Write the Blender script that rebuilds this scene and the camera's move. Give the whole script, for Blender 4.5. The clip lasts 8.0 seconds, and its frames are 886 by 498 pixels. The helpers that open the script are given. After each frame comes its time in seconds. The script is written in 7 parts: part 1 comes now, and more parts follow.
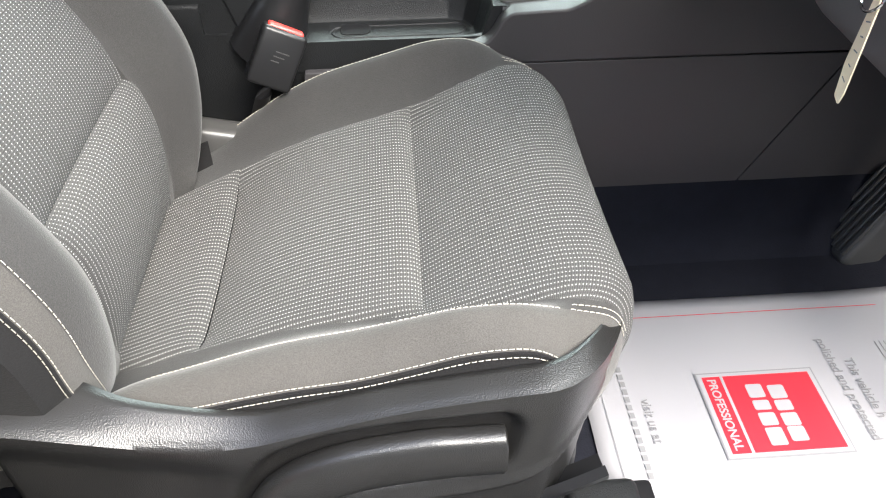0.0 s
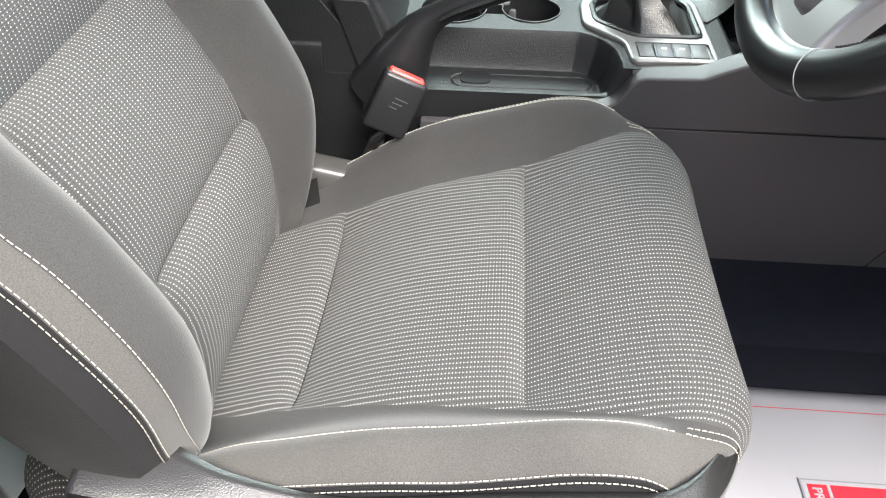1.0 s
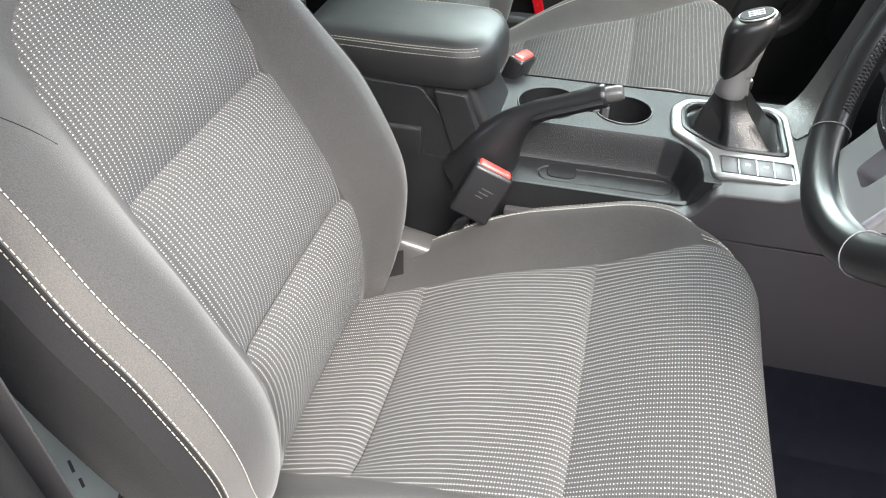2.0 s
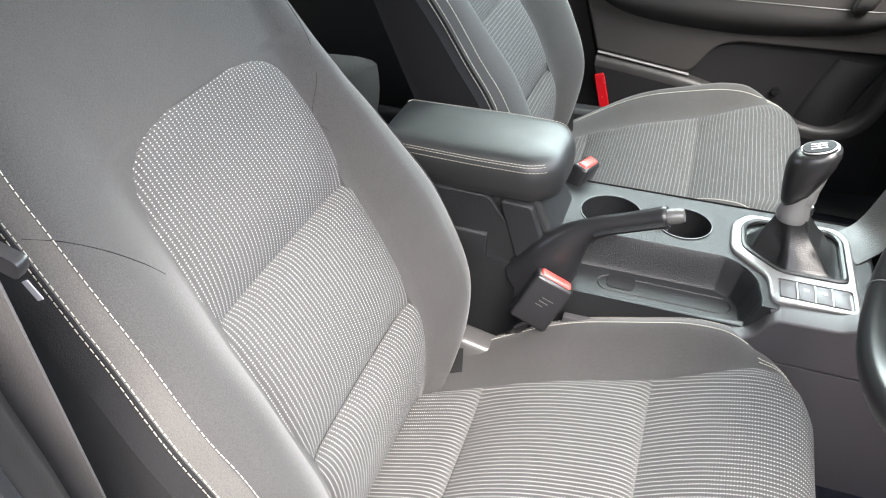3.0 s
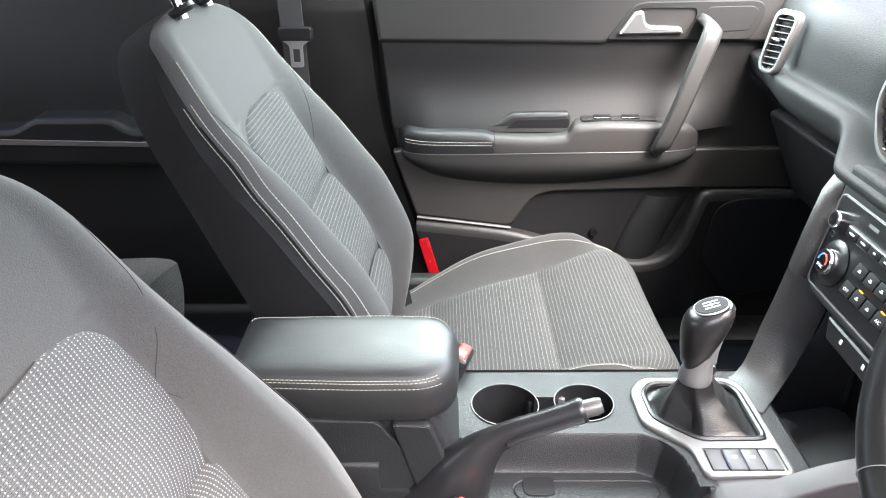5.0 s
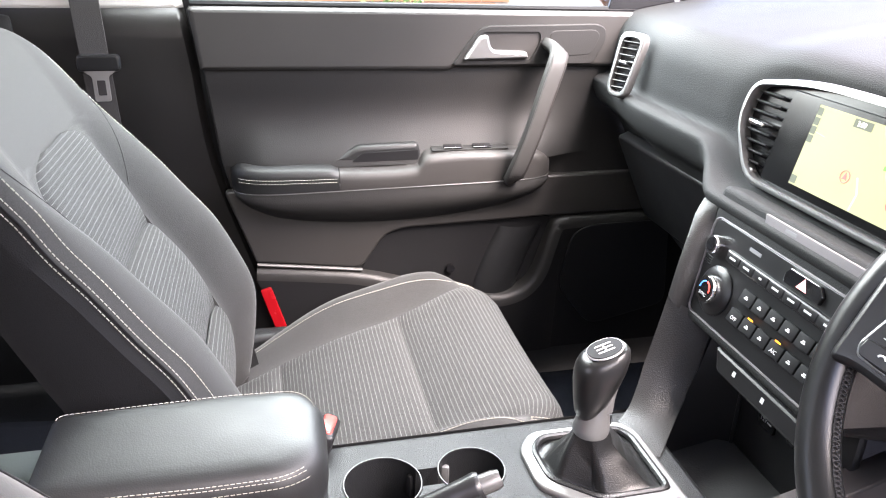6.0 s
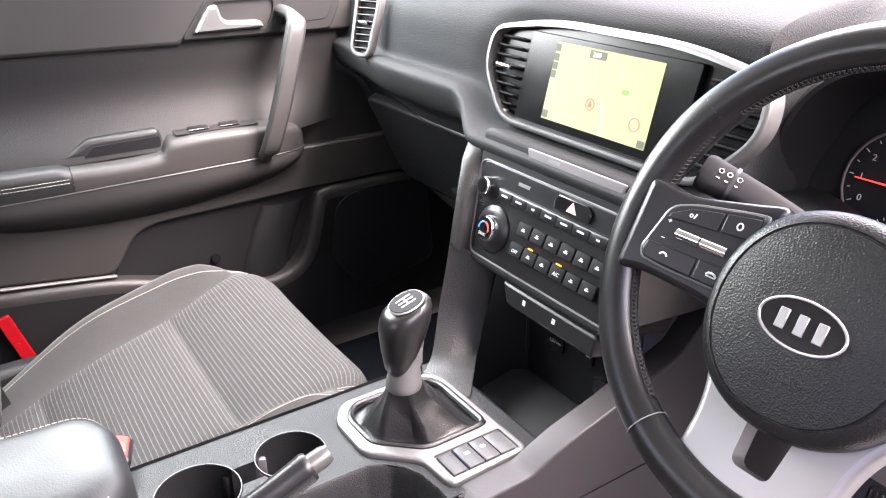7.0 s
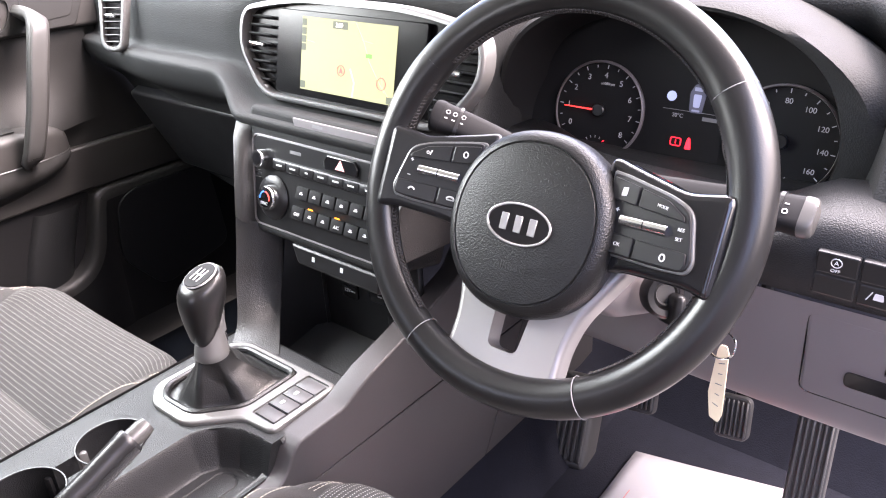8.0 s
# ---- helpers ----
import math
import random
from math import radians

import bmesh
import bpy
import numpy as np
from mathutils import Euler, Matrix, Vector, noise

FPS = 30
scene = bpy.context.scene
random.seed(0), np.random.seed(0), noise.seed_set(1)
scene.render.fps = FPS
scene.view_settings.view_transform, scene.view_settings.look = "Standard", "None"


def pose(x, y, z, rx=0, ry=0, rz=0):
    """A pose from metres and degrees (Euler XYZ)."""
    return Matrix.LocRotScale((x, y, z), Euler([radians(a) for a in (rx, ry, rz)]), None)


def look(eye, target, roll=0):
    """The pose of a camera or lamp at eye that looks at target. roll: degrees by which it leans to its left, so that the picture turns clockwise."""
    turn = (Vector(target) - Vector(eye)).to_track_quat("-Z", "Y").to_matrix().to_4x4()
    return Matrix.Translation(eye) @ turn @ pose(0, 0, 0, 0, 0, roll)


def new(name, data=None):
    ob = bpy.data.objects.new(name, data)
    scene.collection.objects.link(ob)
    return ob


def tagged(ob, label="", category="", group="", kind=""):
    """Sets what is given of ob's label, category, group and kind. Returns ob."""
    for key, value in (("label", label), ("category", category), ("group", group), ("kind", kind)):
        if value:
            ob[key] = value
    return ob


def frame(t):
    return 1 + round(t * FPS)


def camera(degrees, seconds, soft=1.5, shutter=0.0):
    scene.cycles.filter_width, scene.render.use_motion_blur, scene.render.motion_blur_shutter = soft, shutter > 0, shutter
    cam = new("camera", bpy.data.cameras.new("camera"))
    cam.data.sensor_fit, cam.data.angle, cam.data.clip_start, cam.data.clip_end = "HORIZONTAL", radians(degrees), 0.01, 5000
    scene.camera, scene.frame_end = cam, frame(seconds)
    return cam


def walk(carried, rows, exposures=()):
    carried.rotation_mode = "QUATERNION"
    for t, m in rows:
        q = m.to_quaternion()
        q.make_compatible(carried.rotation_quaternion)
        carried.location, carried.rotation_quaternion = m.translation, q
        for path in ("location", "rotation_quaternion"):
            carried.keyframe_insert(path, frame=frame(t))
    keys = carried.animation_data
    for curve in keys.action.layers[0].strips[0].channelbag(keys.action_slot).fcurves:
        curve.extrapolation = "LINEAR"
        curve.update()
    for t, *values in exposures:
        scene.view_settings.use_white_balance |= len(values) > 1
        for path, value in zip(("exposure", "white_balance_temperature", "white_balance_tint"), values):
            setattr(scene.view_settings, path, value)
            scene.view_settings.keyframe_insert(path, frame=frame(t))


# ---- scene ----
cam = camera(60.97, 8.0, 1.1)
PATH = [
    (0, -0.0585, -0.9904, 0.8236, 48.71, 0.44, -3.98),
    (0.5, -0.0739, -0.9459, 0.8339, 48.42, 0.32, 0.12),
    (1, -0.0859, -0.9198, 0.8635, 48.38, -0.13, 4.53),
    (1.5, -0.0647, -0.9170, 0.9130, 48.86, -0.12, 9.41),
    (1.7, -0.0609, -0.9164, 0.9302, 49.46, -0.22, 11.26),
    (2.8, -0.0626, -0.9019, 1.0273, 52.35, 0.05, 19.34),
    (3, -0.0798, -0.9045, 1.0431, 53.53, -0.22, 19.19),
    (3.5, -0.0841, -0.8964, 1.0690, 56.08, 0.21, 18.81),
    (4, -0.1050, -0.8679, 1.0644, 58.46, 0.62, 15.93),
    (4.5, -0.1723, -0.8057, 1.0527, 61.36, 0.67, 8.44),
    (5.8, -0.2470, -0.6616, 1.0221, 66.75, -1.11, -10.62),
    (6, -0.2404, -0.6255, 1.0095, 66.73, -1.40, -12.74),
    (6.5, -0.2357, -0.5766, 0.9883, 66.27, -1.69, -21.96),
    (7, -0.2692, -0.5962, 0.9836, 65.47, -0.20, -33.76),
    (7.5, -0.2985, -0.6445, 0.9809, 64.56, 1.23, -45.16),
    (8, -0.3055, -0.6852, 0.9967, 63.31, 2.44, -51.03),
]
walk(cam, [(t, pose(x, y, z, rx, ry, rz)) for t, x, y, z, rx, ry, rz in PATH], ((0, 2.9, 6850, 8), (1.0, 2.95, 6850, 9), (1.7, 3.08, 6850, 10), (3.0, 3.42, 6800, 12), (4.5, 3.76, 6800, 13), (6.0, 3.83, 7050, 23), (8.0, 3.78, 7100, 28)))

# ---- world and light ----
world = bpy.data.worlds.new("sky")
scene.world = world
world.use_nodes = True
wn = world.node_tree
sky = wn.nodes.new("ShaderNodeTexSky")
sky.sky_type, sky.sun_disc = "NISHITA", False
sky.sun_elevation, sky.sun_rotation = radians(51), radians(146)
wn.links.new(sky.outputs[0], wn.nodes["Background"].inputs[0])
wn.nodes["Background"].inputs[1].default_value = 0.17
sun = new("sun", bpy.data.lights.new("sun", "SUN"))
sun.data.energy, sun.data.angle, sun.data.color = 2.0, radians(32), (1, 0.97, 0.93)
sun.matrix_world = look((1.15, -1.70, 2.55), (0.0, 0.0, 0.0))


def daylight(name, eye, target, wide, high, power, color=(1.0, 0.985, 0.965)):
    """Skylight that comes in through an opening of the car."""
    ob = new(name, bpy.data.lights.new(name, "AREA"))
    ob.data.shape, ob.data.size, ob.data.size_y, ob.data.energy, ob.data.color = "RECTANGLE", wide, high, power, color
    ob.matrix_world = look(eye, target)
    return ob


daylight("open_door_daylight", (0.25, -1.25, 1.32), (0.05, 0.0, 0.40), 1.2, 0.7, 3)
daylight("windscreen_daylight", (0.80, 0.0, 1.75), (0.20, 0.0, 0.50), 1.7, 1.0, 12, (0.97, 1.0, 0.99))
daylight("passenger_window_daylight", (-0.05, 0.740, 1.085), (-0.05, 0.0, 0.60), 0.95, 0.34, 4.0, (0.82, 1.0, 0.985))
daylight("rear_window_daylight", (-1.65, 0.0, 1.12), (-0.6, 0.0, 0.5), 1.0, 0.35, 0.5)


# ---- materials ----
def material(name, color, rough=0.5, metal=0.0, grain=0.0, grain_size=0.002, spots=0.12, spot_size=0.05, coat=0.0, spec=0.5, pits="noise"):
    """A surface with a colour that varies at two scales and a fine relief."""
    m = bpy.data.materials.new(name)
    m.use_nodes = True
    n, l = m.node_tree.nodes, m.node_tree.links
    b = n["Principled BSDF"]
    b.inputs["Roughness"].default_value, b.inputs["Metallic"].default_value = rough, metal
    b.inputs["Coat Weight"].default_value, b.inputs["Specular IOR Level"].default_value = coat, spec
    co = n.new("ShaderNodeTexCoord")
    big = n.new("ShaderNodeTexNoise")
    big.inputs["Scale"].default_value, big.inputs["Detail"].default_value = 1 / spot_size, 4
    l.new(co.outputs["Object"], big.inputs["Vector"])
    fine = n.new("ShaderNodeTexNoise" if pits == "noise" else "ShaderNodeTexVoronoi")
    fine.inputs["Scale"].default_value = 1 / grain_size
    l.new(co.outputs["Object"], fine.inputs["Vector"])
    ramp = n.new("ShaderNodeMix")
    ramp.data_type = "RGBA"
    ramp.inputs["A"].default_value = (*[c * (1 - spots) for c in color], 1)
    ramp.inputs["B"].default_value = (*[min(1, c * (1 + spots)) for c in color], 1)
    l.new(big.outputs["Fac"], ramp.inputs["Factor"])
    l.new(ramp.outputs["Result"], b.inputs["Base Color"])
    rr = n.new("ShaderNodeMapRange")
    rr.inputs["To Min"].default_value, rr.inputs["To Max"].default_value = max(0, rough - 0.08), min(1, rough + 0.08)
    l.new(big.outputs["Fac"], rr.inputs["Value"])
    l.new(rr.outputs["Result"], b.inputs["Roughness"])
    if grain:
        bump = n.new("ShaderNodeBump")
        bump.inputs["Strength"].default_value, bump.inputs["Distance"].default_value = grain, 0.0006
        l.new(fine.outputs[0], bump.inputs["Height"])
        l.new(bump.outputs[0], b.inputs["Normal"])
    return m


def glow(name, color, strength):
    m = bpy.data.materials.new(name)
    m.use_nodes = True
    b = m.node_tree.nodes["Principled BSDF"]
    b.inputs["Base Color"].default_value = (*color, 1)
    b.inputs["Emission Color"].default_value = (*color, 1)
    b.inputs["Emission Strength"].default_value = strength * 0.62
    b.inputs["Roughness"].default_value = 0.6
    b.inputs["Specular IOR Level"].default_value = 0.15
    return m


def woven(name, base, thread, px, py, size, worn=0.1, furrow=0.5, turned=False):
    """Ribbed cloth with rows of small light knots; px apart across the rows, py along them; turned: the rows run the other way. The UV map is in metres."""
    m = material(name, base, 0.9, 0, 0, 0.002, worn, 0.08, spec=0.2)
    n, l = m.node_tree.nodes, m.node_tree.links
    b = n["Principled BSDF"]
    uv = n.new("ShaderNodeUVMap")
    sep = n.new("ShaderNodeSeparateXYZ")
    l.new(uv.outputs[0], sep.inputs[0])

    def op(kind, a, c, second=None):
        k = n.new("ShaderNodeMath")
        k.operation = kind
        l.new(a, k.inputs[0])
        if second is not None:
            l.new(second, k.inputs[1])
        elif c is not None:
            k.inputs[1].default_value = c
        return k.outputs[0]

    def span(sock, a, c, lo, hi):
        k = n.new("ShaderNodeMapRange")
        k.interpolation_type = "SMOOTHSTEP"
        k.inputs["From Min"].default_value, k.inputs["From Max"].default_value = a, c
        k.inputs["To Min"].default_value, k.inputs["To Max"].default_value = lo, hi
        l.new(sock, k.inputs["Value"])
        return k.outputs[0]

    def wave(sock, pitch):
        return op("ABSOLUTE", op("SUBTRACT", op("FRACT", op("DIVIDE", sock, pitch), None), 0.5), None)

    # the threads wander a little
    stray = n.new("ShaderNodeTexNoise")
    stray.inputs["Scale"].default_value, stray.inputs["Detail"].default_value = 60, 3
    l.new(uv.outputs[0], stray.inputs["Vector"])
    across = op("ADD", sep.outputs[0 if turned else 1], None, op("MULTIPLY", stray.outputs["Fac"], 0.0012))
    along = op("ADD", sep.outputs[1 if turned else 0], None, op("MULTIPLY", stray.outputs["Fac"], 0.0016))
    wx, wy = wave(across, px), wave(along, py)
    rx, ry = op("MULTIPLY", wx, px / size[0]), op("MULTIPLY", wy, py / size[1])
    dist = op("SQRT", op("ADD", op("MULTIPLY", rx, None, rx), None, op("MULTIPLY", ry, None, ry)), None)
    dot = span(dist, 1.25, 0.5, 0.0, 1.0)
    # a rounded rib under each row of knots, and a fine basket weave between
    # the base colour darkens towards the furrows, standing in for their own shade
    rib = span(wx, 0.22, 0.48, 1.04, furrow)
    fine = op("MULTIPLY", wave(across, px / 5), None, wave(along, py / 1.5))
    tone = op("MULTIPLY", span(fine, 0.0, 0.16, 0.72, 1.35), None, rib)
    weave = n.new("ShaderNodeMix")
    weave.data_type, weave.blend_type = "RGBA", "MULTIPLY"
    weave.inputs["Factor"].default_value = 1.0
    l.new(b.inputs["Base Color"].links[0].from_socket, weave.inputs["A"])
    l.new(tone, weave.inputs["B"])
    mix = n.new("ShaderNodeMix")
    mix.data_type = "RGBA"
    l.new(dot, mix.inputs["Factor"])
    l.new(weave.outputs["Result"], mix.inputs["A"])
    mix.inputs["B"].default_value = (*thread, 1)
    l.new(mix.outputs["Result"], b.inputs["Base Color"])
    bump = n.new("ShaderNodeBump")
    bump.inputs["Strength"].default_value, bump.inputs["Distance"].default_value = 0.8, 0.0009
    l.new(op("ADD", op("MULTIPLY", dot, 0.6), None, tone), bump.inputs["Height"])
    l.new(bump.outputs[0], b.inputs["Normal"])
    b.inputs["Sheen Weight"].default_value, b.inputs["Sheen Roughness"].default_value = 0.06, 0.5
    return m


def cloth(name, base, rough=0.95, sheen=0.35):
    m = material(name, base, rough, 0, 0.7, 0.0014, 0.16, 0.06, spec=0.15)
    n, l = m.node_tree.nodes, m.node_tree.links
    b = n["Principled BSDF"]
    nap = n.new("ShaderNodeTexNoise")
    nap.inputs["Scale"].default_value, nap.inputs["Detail"].default_value = 1100, 2
    l.new(n["Texture Coordinate"].outputs["Object"], nap.inputs["Vector"])
    lift = n.new("ShaderNodeMapRange")
    lift.inputs["From Min"].default_value, lift.inputs["From Max"].default_value = 0.3, 0.7
    lift.inputs["To Min"].default_value, lift.inputs["To Max"].default_value = 0.75, 1.25
    l.new(nap.outputs["Fac"], lift.inputs["Value"])
    grain_ = n.new("ShaderNodeMix")
    grain_.data_type, grain_.blend_type = "RGBA", "MULTIPLY"
    grain_.inputs["Factor"].default_value = 1.0
    l.new(b.inputs["Base Color"].links[0].from_socket, grain_.inputs["A"])
    l.new(lift.outputs[0], grain_.inputs["B"])
    l.new(grain_.outputs["Result"], b.inputs["Base Color"])
    b.inputs["Sheen Weight"].default_value, b.inputs["Sheen Roughness"].default_value = sheen, 0.45
    return m


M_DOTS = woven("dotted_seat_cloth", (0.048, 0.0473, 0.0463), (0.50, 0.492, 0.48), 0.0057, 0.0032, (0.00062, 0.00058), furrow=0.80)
# passenger seat's cloth: rows turned, its dimmer light put into darker colours
M_CROSSDOTS_SHADED = woven("dotted_cloth_turned_shaded", (0.033, 0.0328, 0.0323), (0.21, 0.208, 0.204), 0.0068, 0.0026, (0.00056, 0.00058), furrow=0.92, turned=True)
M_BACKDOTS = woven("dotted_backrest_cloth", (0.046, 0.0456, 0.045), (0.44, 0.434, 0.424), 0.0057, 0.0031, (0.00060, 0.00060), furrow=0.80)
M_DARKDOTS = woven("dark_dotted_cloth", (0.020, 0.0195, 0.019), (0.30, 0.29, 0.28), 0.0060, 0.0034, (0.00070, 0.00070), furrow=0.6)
M_SUEDE = cloth("grey_suede_cloth", (0.031, 0.0302, 0.0297), 0.95, 0.14)
M_TWILL = cloth("pale_twill_cloth", (0.050, 0.0475, 0.0445), 0.92, 0.15)
M_DARKCLOTH = cloth("dark_side_cloth", (0.0085, 0.0083, 0.0086), 0.92, 0.03)
M_THREAD = material("cream_thread", (0.34, 0.32, 0.275), 0.7, 0, 0.2, 0.001)
M_PLASTIC = material("black_grained_plastic", (0.0095, 0.0100, 0.0107), 0.44, 0, 0.6, 0.0012, 0.2, 0.07, spec=0.29, pits="voronoi")
M_SMOOTH = material("black_smooth_plastic", (0.009, 0.009, 0.0098), 0.34, 0, 0.12, 0.001, spec=0.38)
M_SOFT = material("soft_dash_skin", (0.0180, 0.0186, 0.0188), 0.70, 0, 0.6, 0.0018, 0.15, 0.12, spec=0.14, pits="voronoi")
M_SIDEPANEL = material("black_console_side", (0.033, 0.0310, 0.0325), 0.5, 0, 0.15, 0.0014, 0.12, 0.1, pits="voronoi")
M_GREYPANEL = material("charcoal_trim_panel", (0.112, 0.101, 0.106), 0.5, 0, 0.15, 0.0014, 0.12, 0.1, pits="voronoi")
M_DOORSKIN = material("door_trim_skin", (0.0146, 0.0143, 0.0140), 0.60, 0, 0.25, 0.0016, 0.15, 0.1, spec=0.26, pits="voronoi")
M_LEATHER = material("black_leather", (0.0062, 0.0064, 0.0066), 0.33, 0, 0.4, 0.0014, 0.2, 0.05, spec=0.46, pits="voronoi")
M_LIDSKIN = material("smooth_black_leatherette", (0.0092, 0.0096, 0.0098), 0.50, 0, 0.16, 0.0016, 0.25, 0.04, spec=0.42, pits="voronoi")
M_SILVER = material("satin_silver_paint", (0.17, 0.17, 0.168), 0.40, 0.65, 0.05, 0.001, 0.06)
M_SPOKE = material("pale_satin_metal", (0.33, 0.318, 0.312), 0.34, 0.7, 0.05, 0.001, 0.06)
M_CHROME = material("bright_chrome", (0.82, 0.82, 0.82), 0.12, 1.0, 0, 0.001, 0.04)
M_PIANO = material("gloss_black", (0.008, 0.008, 0.009), 0.12, 0, 0, 0.001, 0.1, coat=0.3)
M_CARPET = material("black_carpet", (0.0080, 0.0086, 0.0124), 0.95, 0, 1.0, 0.0022, 0.35, 0.02, spec=0.1)
M_PAPER = material("white_paper", (0.235, 0.231, 0.245), 0.75, 0, 0.1, 0.004, 0.03, 0.1)
M_RED = material("red_print", (0.45, 0.012, 0.024), 0.6, 0, 0.05, 0.002, 0.05)
M_REDPL = material("red_button_plastic", (0.72, 0.06, 0.05), 0.35, 0, 0.1, 0.002, 0.08)
M_GREYINK = material("grey_print", (0.15, 0.15, 0.155), 0.7, 0, 0, 0.002, 0.05)
M_WHITEINK = material("white_print", (0.55, 0.55, 0.55), 0.6, 0, 0, 0.002, 0.04)
M_RIM = material("smooth_black_leather", (0.0085, 0.0084, 0.0086), 0.31, 0, 0.12, 0.0012, 0.2, 0.06, spec=0.38)
M_GLASSBLACK = material("black_screen_glass", (0.003, 0.003, 0.0034), 0.22, 0, 0, 0.001, 0.1, spec=0.22)
M_BAND = material("dull_grey_door_trim", (0.0275, 0.0260, 0.0250), 0.46, 0, 0.12, 0.0014, 0.12, 0.1, spec=0.32, pits="voronoi")
M_HUB = material("pebbled_black_skin", (0.0050, 0.0051, 0.0053), 0.38, 0, 0.5, 0.0014, 0.2, 0.05, spec=0.40, pits="voronoi")
M_SHIELD = material("satin_seat_shield", (0.0115, 0.0113, 0.0112), 0.33, 0, 0.35, 0.0012, 0.2, 0.06, spec=0.55, pits="voronoi")
M_MATT = material("matt_black", (0.0085, 0.0085, 0.0092), 0.68, 0, 0.1, 0.001, 0.1, spec=0.15)
M_COLUMN = material("satin_grained_column", (0.019, 0.0186, 0.0182), 0.40, 0, 0.5, 0.0016, 0.15, 0.05, spec=0.36, pits="voronoi")
M_SATIN = material("satin_grey_plastic", (0.055, 0.054, 0.053), 0.36, 0.1, 0.05, 0.001, 0.08, 0.03)
M_SWITCH = material("mid_grey_switch", (0.050, 0.050, 0.052), 0.45, 0, 0.1, 0.001, 0.06)
M_RUBBER = material("pedal_rubber", (0.03, 0.03, 0.031), 0.6, 0, 0.5, 0.002, 0.2)
M_BELT = material("black_webbing", (0.028, 0.026, 0.026), 0.8, 0, 0.8, 0.0015, 0.15)
M_HEADLINER = material("pale_headliner", (0.5, 0.48, 0.46), 0.95, 0, 0.3, 0.002, 0.05)
M_PILLAR = material("dark_pillar_trim", (0.0105, 0.0098, 0.0098), 0.33, 0, 0.12, 0.0014, 0.12, spec=0.28, pits="voronoi")


# ---- mesh helpers ----
def smoothstep(a, b, x):
    t = max(0.0, min(1.0, (x - a) / (b - a)))
    return t * t * (3 - 2 * t)


def curve1(table, x):
    """A smooth value at x from a table of (x, value) pairs."""
    xs = [p[0] for p in table]
    if x <= xs[0]:
        return table[0][1]
    if x >= xs[-1]:
        return table[-1][1]
    for i in range(len(xs) - 1):
        if xs[i] <= x <= xs[i + 1]:
            h = xs[i + 1] - xs[i]
            t = (x - xs[i]) / h

            def slope(k):
                if k == 0:
                    return (table[1][1] - table[0][1]) / (xs[1] - xs[0])
                if k == len(xs) - 1:
                    return (table[k][1] - table[k - 1][1]) / (xs[k] - xs[k - 1])
                return (table[k + 1][1] - table[k - 1][1]) / (xs[k + 1] - xs[k - 1])
            a, b, m0, m1 = table[i][1], table[i + 1][1], slope(i) * h, slope(i + 1) * h
            return (2 * t ** 3 - 3 * t * t + 1) * a + (t ** 3 - 2 * t * t + t) * m0 + (3 * t * t - 2 * t ** 3) * b + (t ** 3 - t * t) * m1


def rom(points, n, closed=False):
    """n points along a smooth curve through the given ones."""
    p = [Vector(q) for q in points]
    k = len(p)
    seg = k if closed else k - 1
    out = []
    for i in range(n):
        u = i / (n if closed else n - 1) * seg
        j = min(int(u), seg - 1)
        t = u - j
        if closed:
            a, b, c, d = p[(j - 1) % k], p[j % k], p[(j + 1) % k], p[(j + 2) % k]
        else:
            b, c = p[j], p[j + 1]
            a = p[j - 1] if j else b * 2 - c
            d = p[j + 2] if j + 2 < k else c * 2 - b
        out.append(0.5 * (2 * b + (c - a) * t + (2 * a - 5 * b + 4 * c - d) * t * t + (3 * b - a - 3 * c + d) * t ** 3))
    return out


def thing(name, at, label, category, group="", kind=""):
    ob = new(name)
    ob.location = at
    ob.empty_display_size = 0.05
    ob["origin"] = list(at)
    return tagged(ob, label, category, group, kind)


def base_of(ob):
    """The place of a thing or part before the scene is evaluated."""
    m = Matrix.Translation(ob.location)
    return base_of(ob.parent) @ ob.matrix_parent_inverse @ m if ob.parent else m


def part(name, bm, mat, parent=None, label="", smooth=True, angle=40):
    """Links a bmesh in world places as one mesh object under a thing or a part."""
    me = bpy.data.meshes.new(name)
    bmesh.ops.recalc_face_normals(bm, faces=bm.faces)
    for f in bm.faces:
        f.smooth = smooth
    if smooth:
        lim = radians(angle)
        for e in bm.edges:
            if len(e.link_faces) == 2 and e.calc_face_angle(0) > lim:
                e.smooth = False
    bm.to_mesh(me)
    bm.free()
    me.materials.append(mat)
    ob = new(name, me)
    if parent is not None:
        ob.parent = parent
        ob.matrix_parent_inverse = base_of(parent).inverted()
    if label:
        ob["label"] = label
    return ob


